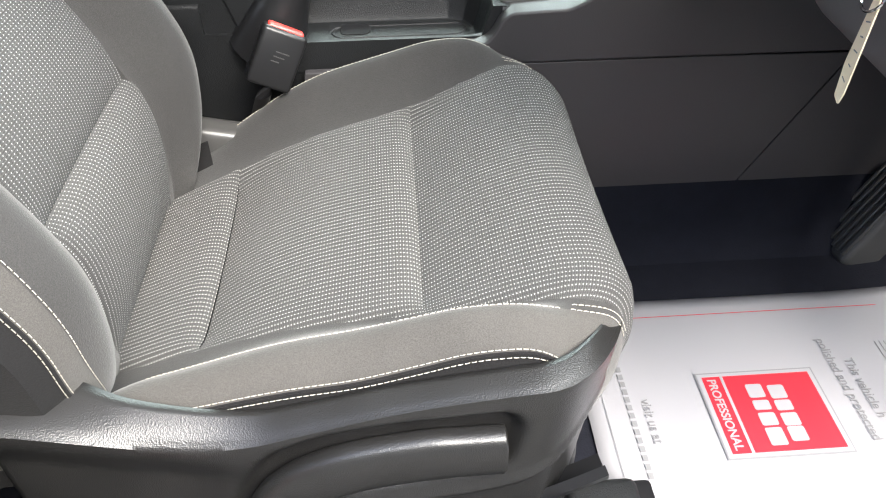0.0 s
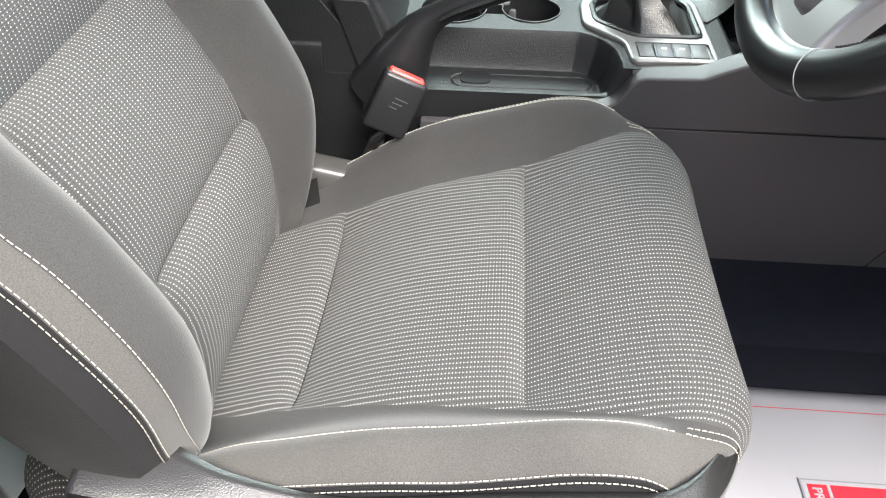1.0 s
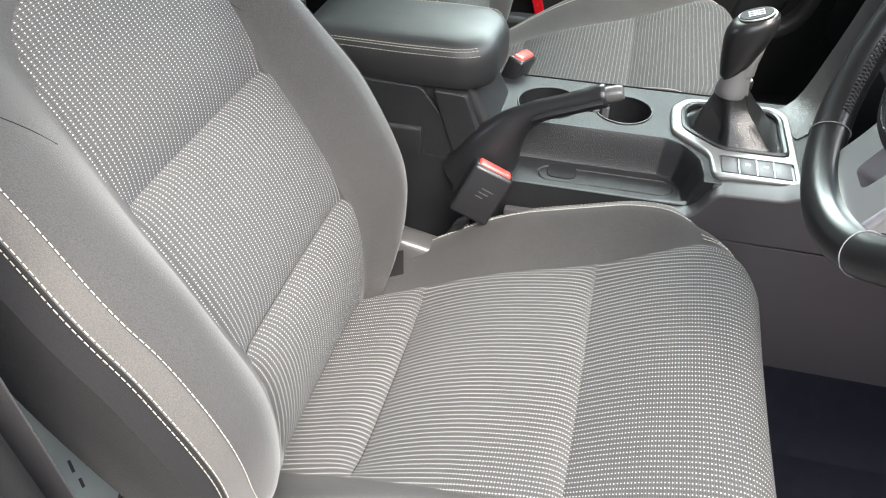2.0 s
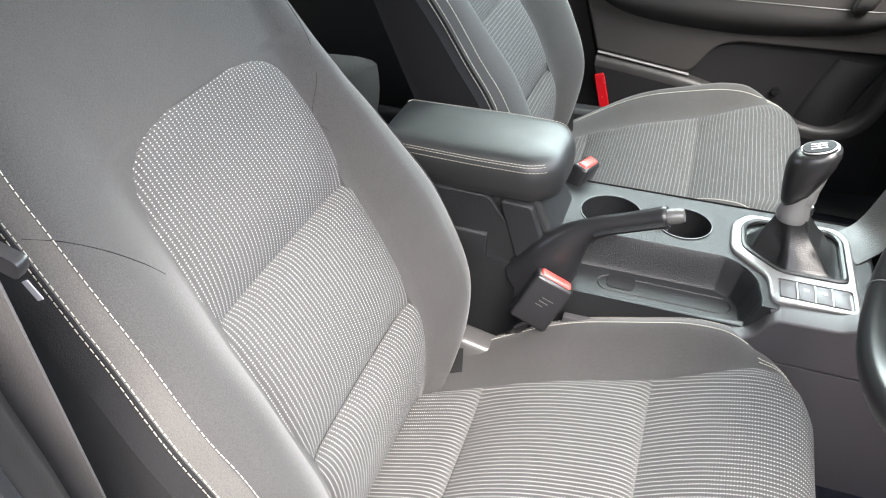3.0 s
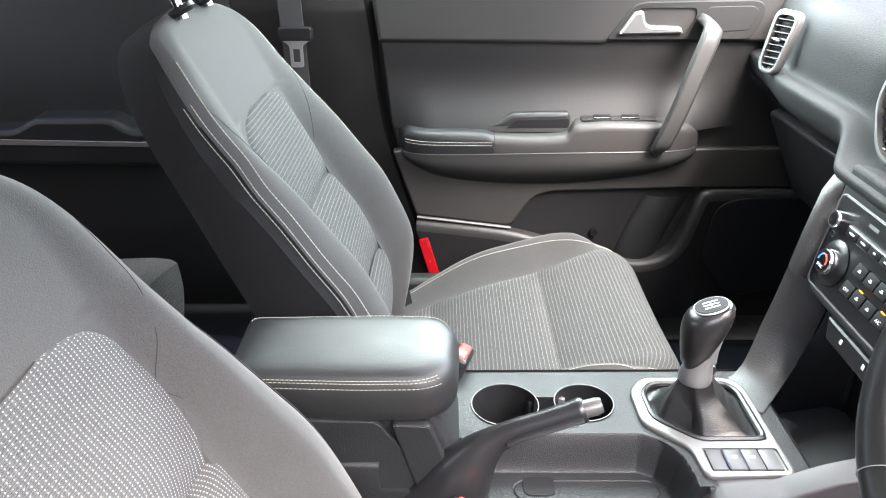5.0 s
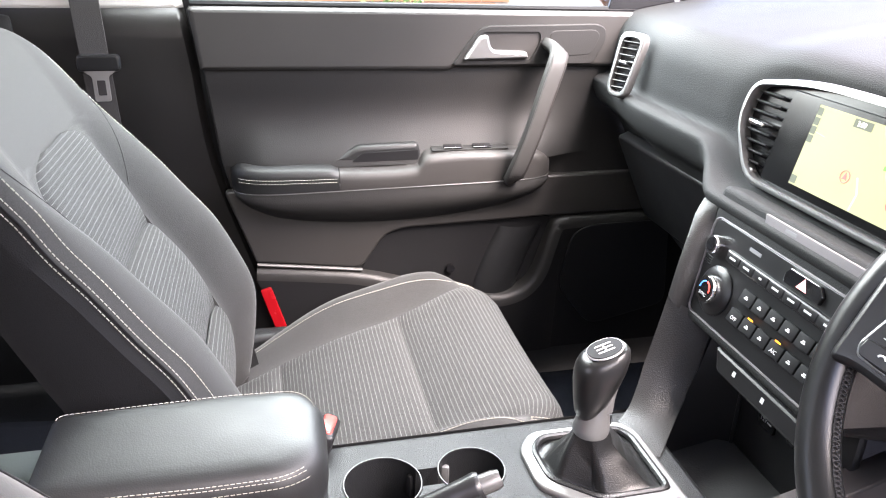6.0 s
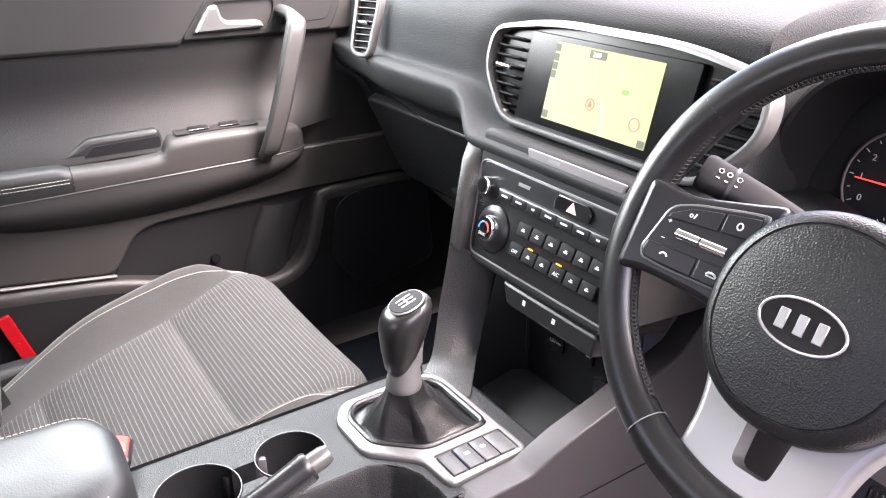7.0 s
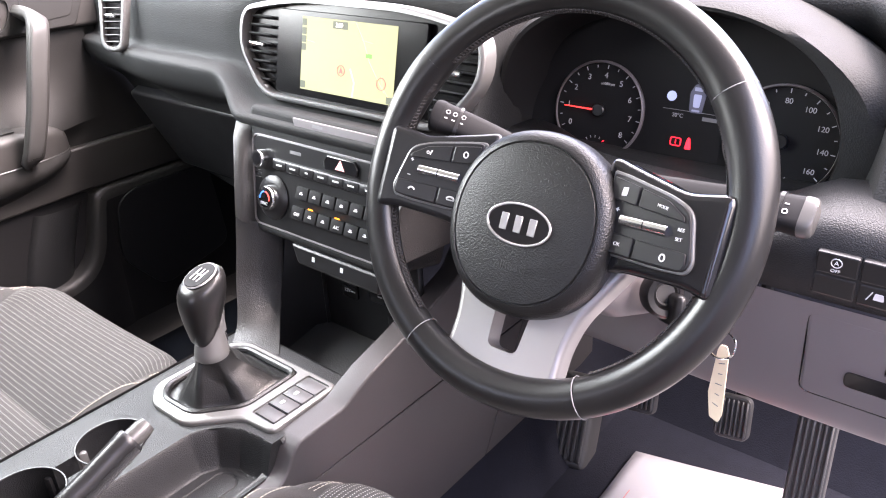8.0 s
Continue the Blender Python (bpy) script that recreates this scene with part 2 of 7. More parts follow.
def grid(rows, closed_u=False, closed_v=False, cap=False, bm=None):
    """A surface through rows of points, with a UV map in metres along both ways."""
    bm = bm or bmesh.new()
    uvl = bm.loops.layers.uv.verify()
    vs = [[bm.verts.new(p) for p in r] for r in rows]
    nr, nc = len(rows), len(rows[0])
    mid = nc // 2
    va = [0.0]
    for i in range(1, nr):
        va.append(va[-1] + (Vector(rows[i][mid]) - Vector(rows[i - 1][mid])).length)
    ua = []
    for r in rows:
        a = [0.0]
        for j in range(1, nc):
            a.append(a[-1] + (Vector(r[j]) - Vector(r[j - 1])).length)
        ua.append([q - a[mid] for q in a])
    for i in range(nr if closed_v else nr - 1):
        for j in range(nc if closed_u else nc - 1):
            i2, j2 = (i + 1) % nr, (j + 1) % nc
            f = bm.faces.new((vs[i][j], vs[i][j2], vs[i2][j2], vs[i2][j]))
            for lo, (a, c) in zip(f.loops, ((i, j), (i, j2), (i2, j2), (i2, j))):
                lo[uvl].uv = (va[a], ua[a][c])
    if cap:
        for r in (vs[0], vs[-1]):
            if len(set(r)) > 2:
                bm.faces.new(r)
    return bm


def thick(ob, t, offset=-1):
    s = ob.modifiers.new("thickness", "SOLIDIFY")
    s.thickness, s.offset = t, offset
    return ob


def tube(points, radius, n=10, closed=False, flat=1.0, up=(0, 0, 1), bm=None, cap=True):
    """A round or oval bar along a line of points; radius: a number or one for each point."""
    pts = [Vector(p) for p in points]
    rows = []
    k = len(pts)
    for i, p in enumerate(pts):
        if closed:
            d = pts[(i + 1) % k] - pts[i - 1]
        else:
            d = pts[min(i + 1, k - 1)] - pts[max(i - 1, 0)]
        d.normalize()
        side = d.cross(Vector(up))
        if side.length < 1e-4:
            side = d.cross(Vector((1, 0, 0)))
        side.normalize()
        top = side.cross(d).normalized()
        r = radius[i] if isinstance(radius, (list, tuple)) else radius
        rows.append([p + side * (r * math.cos(a)) + top * (r * flat * math.sin(a)) for a in (2 * math.pi * q / n for q in range(n))])
    return grid(rows, closed_u=True, closed_v=closed, cap=cap and not closed, bm=bm)


def rbox(size, m=None, r=0.004, seg=2, bm=None):
    """A box of that size with rounded edges, at the pose m."""
    own = bm is None
    bm = bm or bmesh.new()
    res = bmesh.ops.create_cube(bm, size=1.0)
    vs = res["verts"]
    bmesh.ops.scale(bm, vec=size, verts=vs)
    if r:
        es = list({e for v in vs for e in v.link_edges})
        r = min(r, min(size) * 0.49)
        res = bmesh.ops.bevel(bm, geom=es, offset=r, segments=seg, profile=0.5, affect="EDGES")
        vs = [v for v in bm.verts] if own else list({v for f in res["faces"] for v in f.verts} | {v for v in vs if v.is_valid})
    if m is not None:
        bmesh.ops.transform(bm, matrix=m, verts=vs)
    return bm


def prism(outline, depth, m, r=0.0, seg=2, taper=1.0):
    """A plate with that outline in its own x and y, from z = 0 to depth, rounded at its upper rim."""
    bm = bmesh.new()
    cx = sum(p[0] for p in outline) / len(outline)
    cy = sum(p[1] for p in outline) / len(outline)

    def ring(z, k, off):
        n = len(outline)
        base_, q = [Vector(p[:2]) for p in outline], []
        for i in range(n):
            a, b, c = base_[i - 1], base_[i], base_[(i + 1) % n]
            d = ((b - a).normalized() + (c - b).normalized())
            nrm = Vector((d.y, -d.x)).normalized() if d.length > 1e-6 else Vector((0, 0))
            q.append(b - nrm * off * orient)
        for _ in range(14 if off else 0):
            clean = True
            for i in range(n):
                j = (i + 1) % n
                if (q[j] - q[i]).dot(base_[j] - base_[i]) < 0:
                    mid_ = (q[i] + q[j]) * 0.5
                    q[i], q[j] = mid_, mid_.copy()
                    clean = False
            if clean:
                break
        return [bm.verts.new(m @ Vector((cx + (p.x - cx) * k, cy + (p.y - cy) * k, z))) for p in q]
    area = sum(outline[i - 1][0] * outline[i][1] - outline[i][0] * outline[i - 1][1] for i in range(len(outline)))
    orient = 1 if area > 0 else -1
    rings = [ring(0, 1.0, 0)]
    if r:
        for i in range(seg + 1):
            a = math.pi / 2 * i / seg
            rings.append(ring(depth - r + r * math.sin(a), taper, r * (1 - math.cos(a))))
    else:
        rings.append(ring(depth, taper, 0))
    for a, b in zip(rings, rings[1:]):
        for i in range(len(a)):
            bm.faces.new((a[i - 1], a[i], b[i], b[i - 1]))
    bm.faces.new(rings[0])
    topf = bm.faces.new(rings[-1])
    for e in topf.edges:
        e.smooth = False
    bmesh.ops.remove_doubles(bm, verts=bm.verts, dist=1e-6)
    bmesh.ops.triangulate(bm, faces=[f for f in bm.faces if len(f.verts) > 4], ngon_method="EAR_CLIP")
    return bm


def rounded(points, r, n=5):
    """An outline with its corners rounded; r: a number or one for each corner."""
    out = []
    k = len(points)
    for i in range(k):
        a, b, c = Vector(points[i - 1]), Vector(points[i]), Vector(points[(i + 1) % k])
        rr = r[i] if isinstance(r, (list, tuple)) else r
        u, w = (a - b), (c - b)
        rr = min(rr, u.length * 0.49, w.length * 0.49)
        p, q = b + u.normalized() * rr, b + w.normalized() * rr
        for j in range(n + 1):
            t = j / n
            out.append(tuple((1 - t) ** 2 * p + 2 * t * (1 - t) * b + t * t * q))
    return out


def rect(x0, y0, x1, y1, r, n=5):
    return rounded([(x0, y0), (x1, y0), (x1, y1), (x0, y1)], r, n)


def lathe(profile, m, n=32, cap=True):
    """A turned form from (radius, height) pairs about its own z axis."""
    rows = [[m @ Vector((r * math.cos(2 * math.pi * q / n), r * math.sin(2 * math.pi * q / n), z)) for q in range(n)] for r, z in profile]
    return grid(rows, closed_u=True, cap=cap)


def bar(points, wide, deep, up, r=0.4, n=20, bm=None):
    """A bar of rounded oblong section along a line of points; wide lies across up, deep along it."""
    pts = [Vector(p) for p in points]
    rows_ = []
    for i, p in enumerate(pts):
        d = (pts[min(i + 1, len(pts) - 1)] - pts[max(i - 1, 0)]).normalized()
        side_ = d.cross(Vector(up)).normalized()
        top_ = side_.cross(d).normalized()
        w_ = wide[i] if isinstance(wide, (list, tuple)) else wide
        row = []
        for q in range(n):
            a = 2 * math.pi * q / n
            x, y = math.cos(a), math.sin(a)
            row.append(p + side_ * (w_ * math.copysign(abs(x) ** r, x)) + top_ * (deep * math.copysign(abs(y) ** r, y)))
        rows_.append(row)
    return grid(rows_, closed_u=True, cap=True, bm=bm)


def frame_of(origin, u, v):
    """A pose whose x and y axes run along u and v."""
    u, v = Vector(u).normalized(), Vector(v)
    w = u.cross(v).normalized()
    v = w.cross(u)
    return Matrix(((u.x, v.x, w.x, origin[0]), (u.y, v.y, w.y, origin[1]), (u.z, v.z, w.z, origin[2]), (0, 0, 0, 1)))


def resample(points, step):
    pts = [Vector(p) for p in points]
    acc = [0.0]
    for a, b in zip(pts, pts[1:]):
        acc.append(acc[-1] + (b - a).length)
    n = max(2, int(acc[-1] / step))
    out, j = [], 0
    for i in range(n + 1):
        s = acc[-1] * i / n
        while j < len(acc) - 2 and acc[j + 1] < s:
            j += 1
        t = (s - acc[j]) / max(1e-9, acc[j + 1] - acc[j])
        out.append(pts[j].lerp(pts[j + 1], t))
    return out


def stitch(points, normal, length=0.0038, gap=0.0014, width=0.00038, lift=0.0004, bm=None):
    """A row of thread stitches along a line on a surface."""
    bm = bm or bmesh.new()
    pts = resample(points, length + gap)
    for a, b in zip(pts, pts[1:]):
        d = (b - a)
        L = d.length
        d.normalize()
        nn = Vector(normal(a) if callable(normal) else normal)
        side = d.cross(nn).normalized()
        nn = side.cross(d).normalized()
        e = a + d * (L * length / (length + gap))
        mid = (a + e) * 0.5
        ring0 = [a - nn * 0.0006]
        q = []
        for c, h in ((a, 0.0), (mid, lift), (e, 0.0)):
            q.append([bm.verts.new(c - side * width + nn * (h - 0.0004)), bm.verts.new(c + nn * (h + 0.0003)), bm.verts.new(c + side * width + nn * (h - 0.0004))])
        for r0, r1 in zip(q, q[1:]):
            bm.faces.new((r0[0], r0[1], r1[1], r1[0]))
            bm.faces.new((r0[1], r0[2], r1[2], r1[1]))
            bm.faces.new((r0[2], r0[0], r1[0], r1[2]))
    return bm


def words(name, text, size, m, mat, parent, depth=0.0003, bold=0.0):
    cu = bpy.data.curves.new(name, "FONT")
    cu.body, cu.size, cu.extrude, cu.align_x, cu.align_y, cu.offset = text, size, depth, "CENTER", "CENTER", bold
    tmp = bpy.data.objects.new(name, cu)
    scene.collection.objects.link(tmp)
    me = bpy.data.meshes.new_from_object(tmp.evaluated_get(bpy.context.evaluated_depsgraph_get()))
    bpy.data.objects.remove(tmp)
    bpy.data.curves.remove(cu)
    me.transform(m)
    me.materials.clear()
    me.materials.append(mat)
    ob = new(name, me)
    if parent is not None:
        ob.parent = parent
        ob.matrix_parent_inverse = base_of(parent).inverted()
    return ob


# ---- seats ----
def front_seat(name, cx, cy, cz, side, label):
    """A front seat; side: -1 where its outer side lies towards negative y. Places are taken from the seat's own zero on its centre line."""
    O = Vector((cx, cy, cz))
    seat = thing(name, (cx - 0.12, cy, 0.09), label, "car seat", "front seats")

    def W(x, y, z):
        return O + Vector((x, y * -side, z))

    # cushion: the centre line's (x, z), then half widths and bolster heights along it
    line = rom([(-0.415, 0.236, 0), (-0.345, 0.262, 0), (-0.257, 0.298, 0), (-0.16, 0.333, 0), (-0.05, 0.358, 0), (0.03, 0.384, 0), (0.08, 0.394, 0), (0.116, 0.386, 0), (0.136, 0.358, 0), (0.141, 0.318, 0), (0.132, 0.272, 0), (0.116, 0.238, 0)], 99)
    half = [(-0.35, 0.136), (-0.257, 0.145), (-0.05, 0.1715), (0.07, 0.196), (0.14, 0.2)]
    crest = [(-0.35, 0.0), (-0.30, 0.006), (-0.25, 0.018), (-0.18, 0.034), (-0.12, 0.043), (-0.02, 0.047), (0.03, 0.034), (0.07, 0.011), (0.095, 0.0), (0.14, 0.0)]
    rear_rise = [(-0.35, 0.115), (-0.30, 0.108), (-0.26, 0.096), (-0.23, 0.072), (-0.20, 0.049), (-0.15, 0.021), (-0.10, 0.003), (-0.05, 0.0)]
    ends = [(0, 1.0), (0.59, 1.0), (0.655, 0.985), (0.745, 0.955), (0.865, 0.93), (1.0, 0.90)]
    N = len(line)

    def along(i):
        j = max(0, min(int(i), N - 2))
        return line[j].lerp(line[j + 1], i - j)

    def sec(i, dy):
        """The cushion's surface at station i, dy to the outer side."""
        x, z, _ = along(i)
        u = i / (N - 1)
        over = u > 0.655
        w = curve1(half, x if not over else 0.14)
        h = curve1(crest, x) if not over else 0.0
        k = curve1(ends, u)
        a = abs(dy)
        t = along(min(i + 0.6, N - 1)) - along(max(i - 0.6, 0))
        nrm = Vector((-t.y, t.x)).normalized()
        if a <= w:
            r = a / w
            lift = 0.004 * r * r - 0.004 * smoothstep(0.93, 1.0, r)
        else:
            r = a - w
            edge = 0.228 - w
            lift = h * smoothstep(0.0, edge * 0.95, r) * 0.9 + h * 0.1 * min(1, r / edge)
            if a > 0.222:
                q = min(1, (a - 0.222) / 0.033)
                lift -= 0.017 * q ** 1.5 + max(0, a - 0.255) * 1.15
            if side < 0 and not over:
                lift += curve1(rear_rise, x) * smoothstep(0.165, 0.245, a) * (0.55 if dy < 0 else 0.0)
        # round the front corners in plan
        cr = smoothstep(0.15, 0.262, a) * smoothstep(0.02, 0.11, x) * 0.035
        yy = (a if a < 0.252 else 0.252 + (a - 0.252) * 0.28) * k
        return W(x + nrm.x * lift - cr, math.copysign(yy, dy), z + nrm.y * lift)

    def station(x):
        return min(range(N), key=lambda i: abs(line[i].x - x) + (1 if i > 0.655 * N else 0))

    i2, i1 = station(-0.257), station(-0.05)
    for nm, a, b in (("rear_panel", 0, i2), ("middle_panel", i2, i1), ("front_panel", i1, N - 1)):
        rows = []
        steps = sorted(set([a + q for q in (0, 0.12, 0.3, 0.6, 1.0, 1.6)] + [b - q for q in (0, 0.12, 0.3, 0.6, 1.0, 1.6)] + list(range(a + 2, b - 1))))
        for i in steps:
            w = curve1(half, along(i).x if i <= 0.655 * N else 0.14)
            row = []
            for j in range(29):
                p = sec(i, w * (j / 14 - 1))
                e0 = (i - a) * 0.0073 if a else 1
                e1 = (b - i) * 0.0073 if b < N - 1 else 1
                puff = (-0.019 * math.exp(-e0 / 0.032) - 0.016 * math.exp(-e1 / 0.008)) * (1 - abs(j / 14 - 1) ** 10)
                p.z += puff
                row.append(p)
            rows.append(row)
        part(nm, grid(rows), M_DOTS if side < 0 else M_CROSSDOTS_SHADED, seat, "grey cloth panel with rows of white dots")
    for s, nm in ((1, "bolster"), (-1, "bolster")):
        rows = []
        for i in range(0, N):
            w = curve1(half, line[i].x if i <= 0.655 * N else 0.14)
            strip, hem = (0.226, 0.2565) if s > 0 else (0.212, 0.258)
            rows.append([sec(i, s * (w + (strip - w) * j / 12)) for j in range(13)] + [sec(i, s * (strip + (hem - strip) * j / 6)) for j in range(1, 7)] + [sec(i, s * (hem + ((0.290 if s > 0 else 0.272) - hem) * j / 8)) for j in range(1, 9)])
        bol = part(nm, grid([r[:13] for r in rows]), M_SUEDE, seat, "raised grey suede side bolster")
        part("bolster_facing", grid([r[12:19] for r in rows]), M_SUEDE if s > 0 or side > 0 else M_TWILL, bol, "paler twill facing")
        part("bolster_skirt", grid([r[18:] for r in rows]), M_DARKCLOTH, bol, "dark cloth skirt")
        bm = bmesh.new()
        up = Vector((0, 0, 1))
        out = Vector((0, -side * s, 0.4))
        span = [i for i in range(N) if -0.30 < line[i].x < 0.075 and i < 0.635 * N]
        stitch([sec(i, s * (0.226 if s > 0 else 0.2125)) + Vector((0, 0, 0.0006)) for i in span], up, bm=bm)
        span2 = [i for i in range(N) if -0.27 < line[i].x and i < 0.69 * N]
        for dy in ((0.250, 0.263) if s > 0 else (0.2545, 0.2615)):
            stitch([sec(i, s * dy) + out * 0.001 for i in span2], out, bm=bm)
        tagged(part("stitching", bm, M_THREAD, bol, "white stitching"), kind="stuff")
        span3 = [0.545 * N + 0.20 * N * q / 30 for q in range(31)]
        bm = bmesh.new()
        stitch([sec(i, s * 0.206) + Vector((0.0008, 0, 0.0008)) for i in span3], Vector((0.6, 0, 0.8)), bm=bm)
        stitch([sec(i, s * 0.212) + Vector((0.0008, 0, 0.0008)) for i in span3], Vector((0.6, 0, 0.8)), bm=bm)
        tagged(part("stitching", bm, M_THREAD, bol, "white stitching"), kind="stuff")
        bm = tube([sec(i, s * (0.256 if s > 0 else 0.258)) for i in span2], 0.0012, 6)
        part("piping", bm, M_DARKCLOTH, bol)

    # backrest, in its own s (up the back), dy (to the outer side) and n (forwards)
    P, D, F = Vector((-0.436, 0, 0.58)), Vector((-0.459, 0, 0.888)), Vector((0.888, 0, 0.459))

    def B(s, dy, n):
        q = P + D * s + F * n
        return W(q.x, dy, q.z)

    ins = [(-0.335, 0.128), (-0.25, 0.134), (-0.17, 0.137), (0.0, 0.138), (0.09, 0.139), (0.135, 0.132), (0.158, 0.118), (0.172, 0.092), (0.18, 0.045)]
    outer_door = [(-0.36, 0.165), (-0.325, 0.19), (-0.305, 0.222), (-0.285, 0.243), (-0.255, 0.260), (-0.21, 0.270), (-0.05, 0.272), (0.06, 0.258), (0.15, 0.243), (0.22, 0.232), (0.27, 0.215), (0.305, 0.188), (0.33, 0.15), (0.346, 0.09), (0.35, 0.03)]
    outer = [(-0.33, 0.17), (-0.30, 0.215), (-0.25, 0.25), (-0.17, 0.272), (-0.05, 0.272), (0.06, 0.258), (0.15, 0.243), (0.22, 0.232), (0.27, 0.215), (0.305, 0.188), (0.33, 0.15), (0.346, 0.09), (0.35, 0.03)]
    wing_door = [(-0.36, -0.016), (-0.325, 0.001), (-0.305, 0.017), (-0.288, 0.029), (-0.265, 0.039), (-0.22, 0.046), (-0.17, 0.055), (-0.12, 0.061), (-0.05, 0.064), (0.05, 0.052), (0.12, 0.034), (0.2, 0.016), (0.3, 0.006), (0.36, 0)]
    wing = [(-0.33, 0.034), (-0.28, 0.044), (-0.24, 0.050), (-0.20, 0.054), (-0.14, 0.057), (-0.05, 0.06), (0.05, 0.05), (0.12, 0.034), (0.2, 0.016), (0.3, 0.006), (0.36, 0)]
    lumbar = [(-0.33, -0.066), (-0.29, -0.040), (-0.25, -0.017), (-0.21, 0.001), (-0.17, 0.008), (-0.08, 0.008), (0.0, 0.0), (0.1, -0.002), (0.2, 0.002), (0.3, 0.0), (0.36, -0.02)]

    def shift_in(s):
        # the driver's insert sits a little towards the console at the top
        return 0.018 * smoothstep(-0.15, 0.11, s) if side < 0 else 0.0

    def reach(s, dy):
        """How far the back goes to that side; the driver's is slimmer towards the console."""
        return curve1(outer if dy > 0 or side > 0 else outer_door, s) - (0.014 * smoothstep(-0.34, -0.24, s) * (1 - smoothstep(0.10, 0.24, s)) if side < 0 and dy > 0 else 0.0)

    def back(s, dy):
        a = abs(dy)
        w = curve1(ins, s) if s < 0.18 else 0.02
        w = max(w, 0.12) if s < 0.1 else max(w, 0.04)
        o = reach(s, dy)
        h = curve1(wing if dy > 0 or side > 0 else wing_door, s)
        n = curve1(lumbar, s)
        base_w = min(0.137 + math.copysign(shift_in(s), dy), o * (0.7 if s > 0 else 0.85))
        c = min((0.205 if dy < 0 else 0.186) + 0.25 * max(0.0, s - 0.1), o - 0.045)
        if a <= base_w:
            n += 0.004 * (a / base_w) ** 2
        elif a <= c:
            n += 0.004 + (h - 0.004) * math.sin(math.pi / 2 * (a - base_w) / (c - base_w)) ** 1.1
        else:
            q = (a - c) / max(1e-4, (o - c))
            n += h - 0.030 * q ** 2.2 - 0.006 * q
        return B(s, dy, n)

    def seam_dip(s):
        d = min(abs(s + 0.17), abs(s))
        return 0.006 * max(0, 1 - d / 0.012)

    for nm, a, b, k in (("lumbar_panel", -0.335, -0.17, 24), ("middle_back_panel", -0.17, 0.0, 26), ("upper_back_panel", 0.0, 0.1795, 34)):
        rows = []
        for i in range(0 if nm == "lumbar_panel" else -1, k + 1):
            s = a + (b - a) * (0.5 - 0.5 * math.cos(math.pi * i / k)) if i >= 0 else a - 0.007
            w = curve1(ins, s)
            row = []
            for j in range(25):
                dy = w * (j / 12 - 1) + shift_in(s)
                p = back(s, dy)
                puff = 0.0018 + 0.005 * (1 - abs(j / 12 - 1) ** 5) - (0.004 if j in (0, 24) else 0)
                e0, e1 = max(0, s - a), (b - s) if nm != "upper_back_panel" else 1
                puff += 0.006 * (1 - abs(j / 12 - 1) ** 4) * (math.sin(math.pi * min(1, max(0, (s - a) / (b - a)))) if nm != "upper_back_panel" else math.exp(-((s - a - 0.05) / 0.05) ** 2))
                dip = 0.019 * math.exp(-e0 / 0.030) + 0.0165 * math.exp(-e1 / 0.009)
                dip = dip * (1 - abs(j / 12 - 1) ** 10) + (0.004 if i < 0 else 0)
                nn = Vector((F.x, 0, F.z))
                row.append(p + nn * (puff - dip))
            rows.append(row)
        part(nm, grid(rows), M_BACKDOTS if side < 0 else M_CROSSDOTS_SHADED, seat, "grey cloth panel with rows of white dots")
    # the sides and the upper field round the insert, which sits in a shallow groove
    rows = []
    levels = sorted([-0.35, -0.34] + [-0.33 + 0.5095 * i / 48 for i in range(49)] + [0.1815, 0.1835] + [0.19 + 0.16 * i / 18 for i in range(19)])
    for s in levels:
        w = curve1(ins, min(s, 0.18))
        sunk = 0.028 if s < 0.166 else 0.0
        w = min(w, curve1(outer, s) * 0.8)
        c_ = shift_in(s)

        def flank(w_, sg):
            """One side from its rear edge to the sunken edge beneath the insert."""
            o = reach(s, sg)
            edge_, line_ = o * 0.942, max(w_ + 0.004, min(o * 0.872, 0.237))
            pts = [B(s, sg * o * 0.93, -0.075), B(s, sg * o * 0.985, -0.055), B(s, sg * o * 1.0, -0.02 + 0.3 * curve1(wing if sg > 0 or side > 0 else wing_door, s)), back(s, sg * o * 0.999)]
            pts += [back(s, sg * (edge_ + (line_ - edge_) * k / 5)) for k in range(6)]
            pts += [back(s, sg * (line_ + (w_ - line_) * k / 15)) for k in range(1, 16)]
            return pts + [back(s, sg * (w_ - 0.008)) - F * min(sunk, 0.0015), back(s, sg * (w_ - 0.016)) - F * sunk, back(s, sg * w_ * 0.5) - F * sunk]

        rows.append(flank(w - c_, -1) + [back(s, 0) - F * sunk] + flank(w + c_, 1)[::-1])
    shell = part("backrest", grid([r[9:-9] for r in rows]), M_SUEDE, seat, "grey suede-cloth backrest with raised wings")
    for cut_, mt in ((slice(4, 10), M_TWILL if side < 0 else M_SUEDE), (slice(-10, -4), M_SUEDE)):
        part("wing_facing", grid([r[cut_] for r in rows]), mt, shell, "twill strip along the wing")
    part("side_panel", grid([r[:5] for r in rows]), M_DARKCLOTH, seat, "dark cloth side panel")
    part("side_panel", grid([r[-5:] for r in rows]), M_DARKCLOTH, seat, "dark cloth side panel")
    bm = bmesh.new()
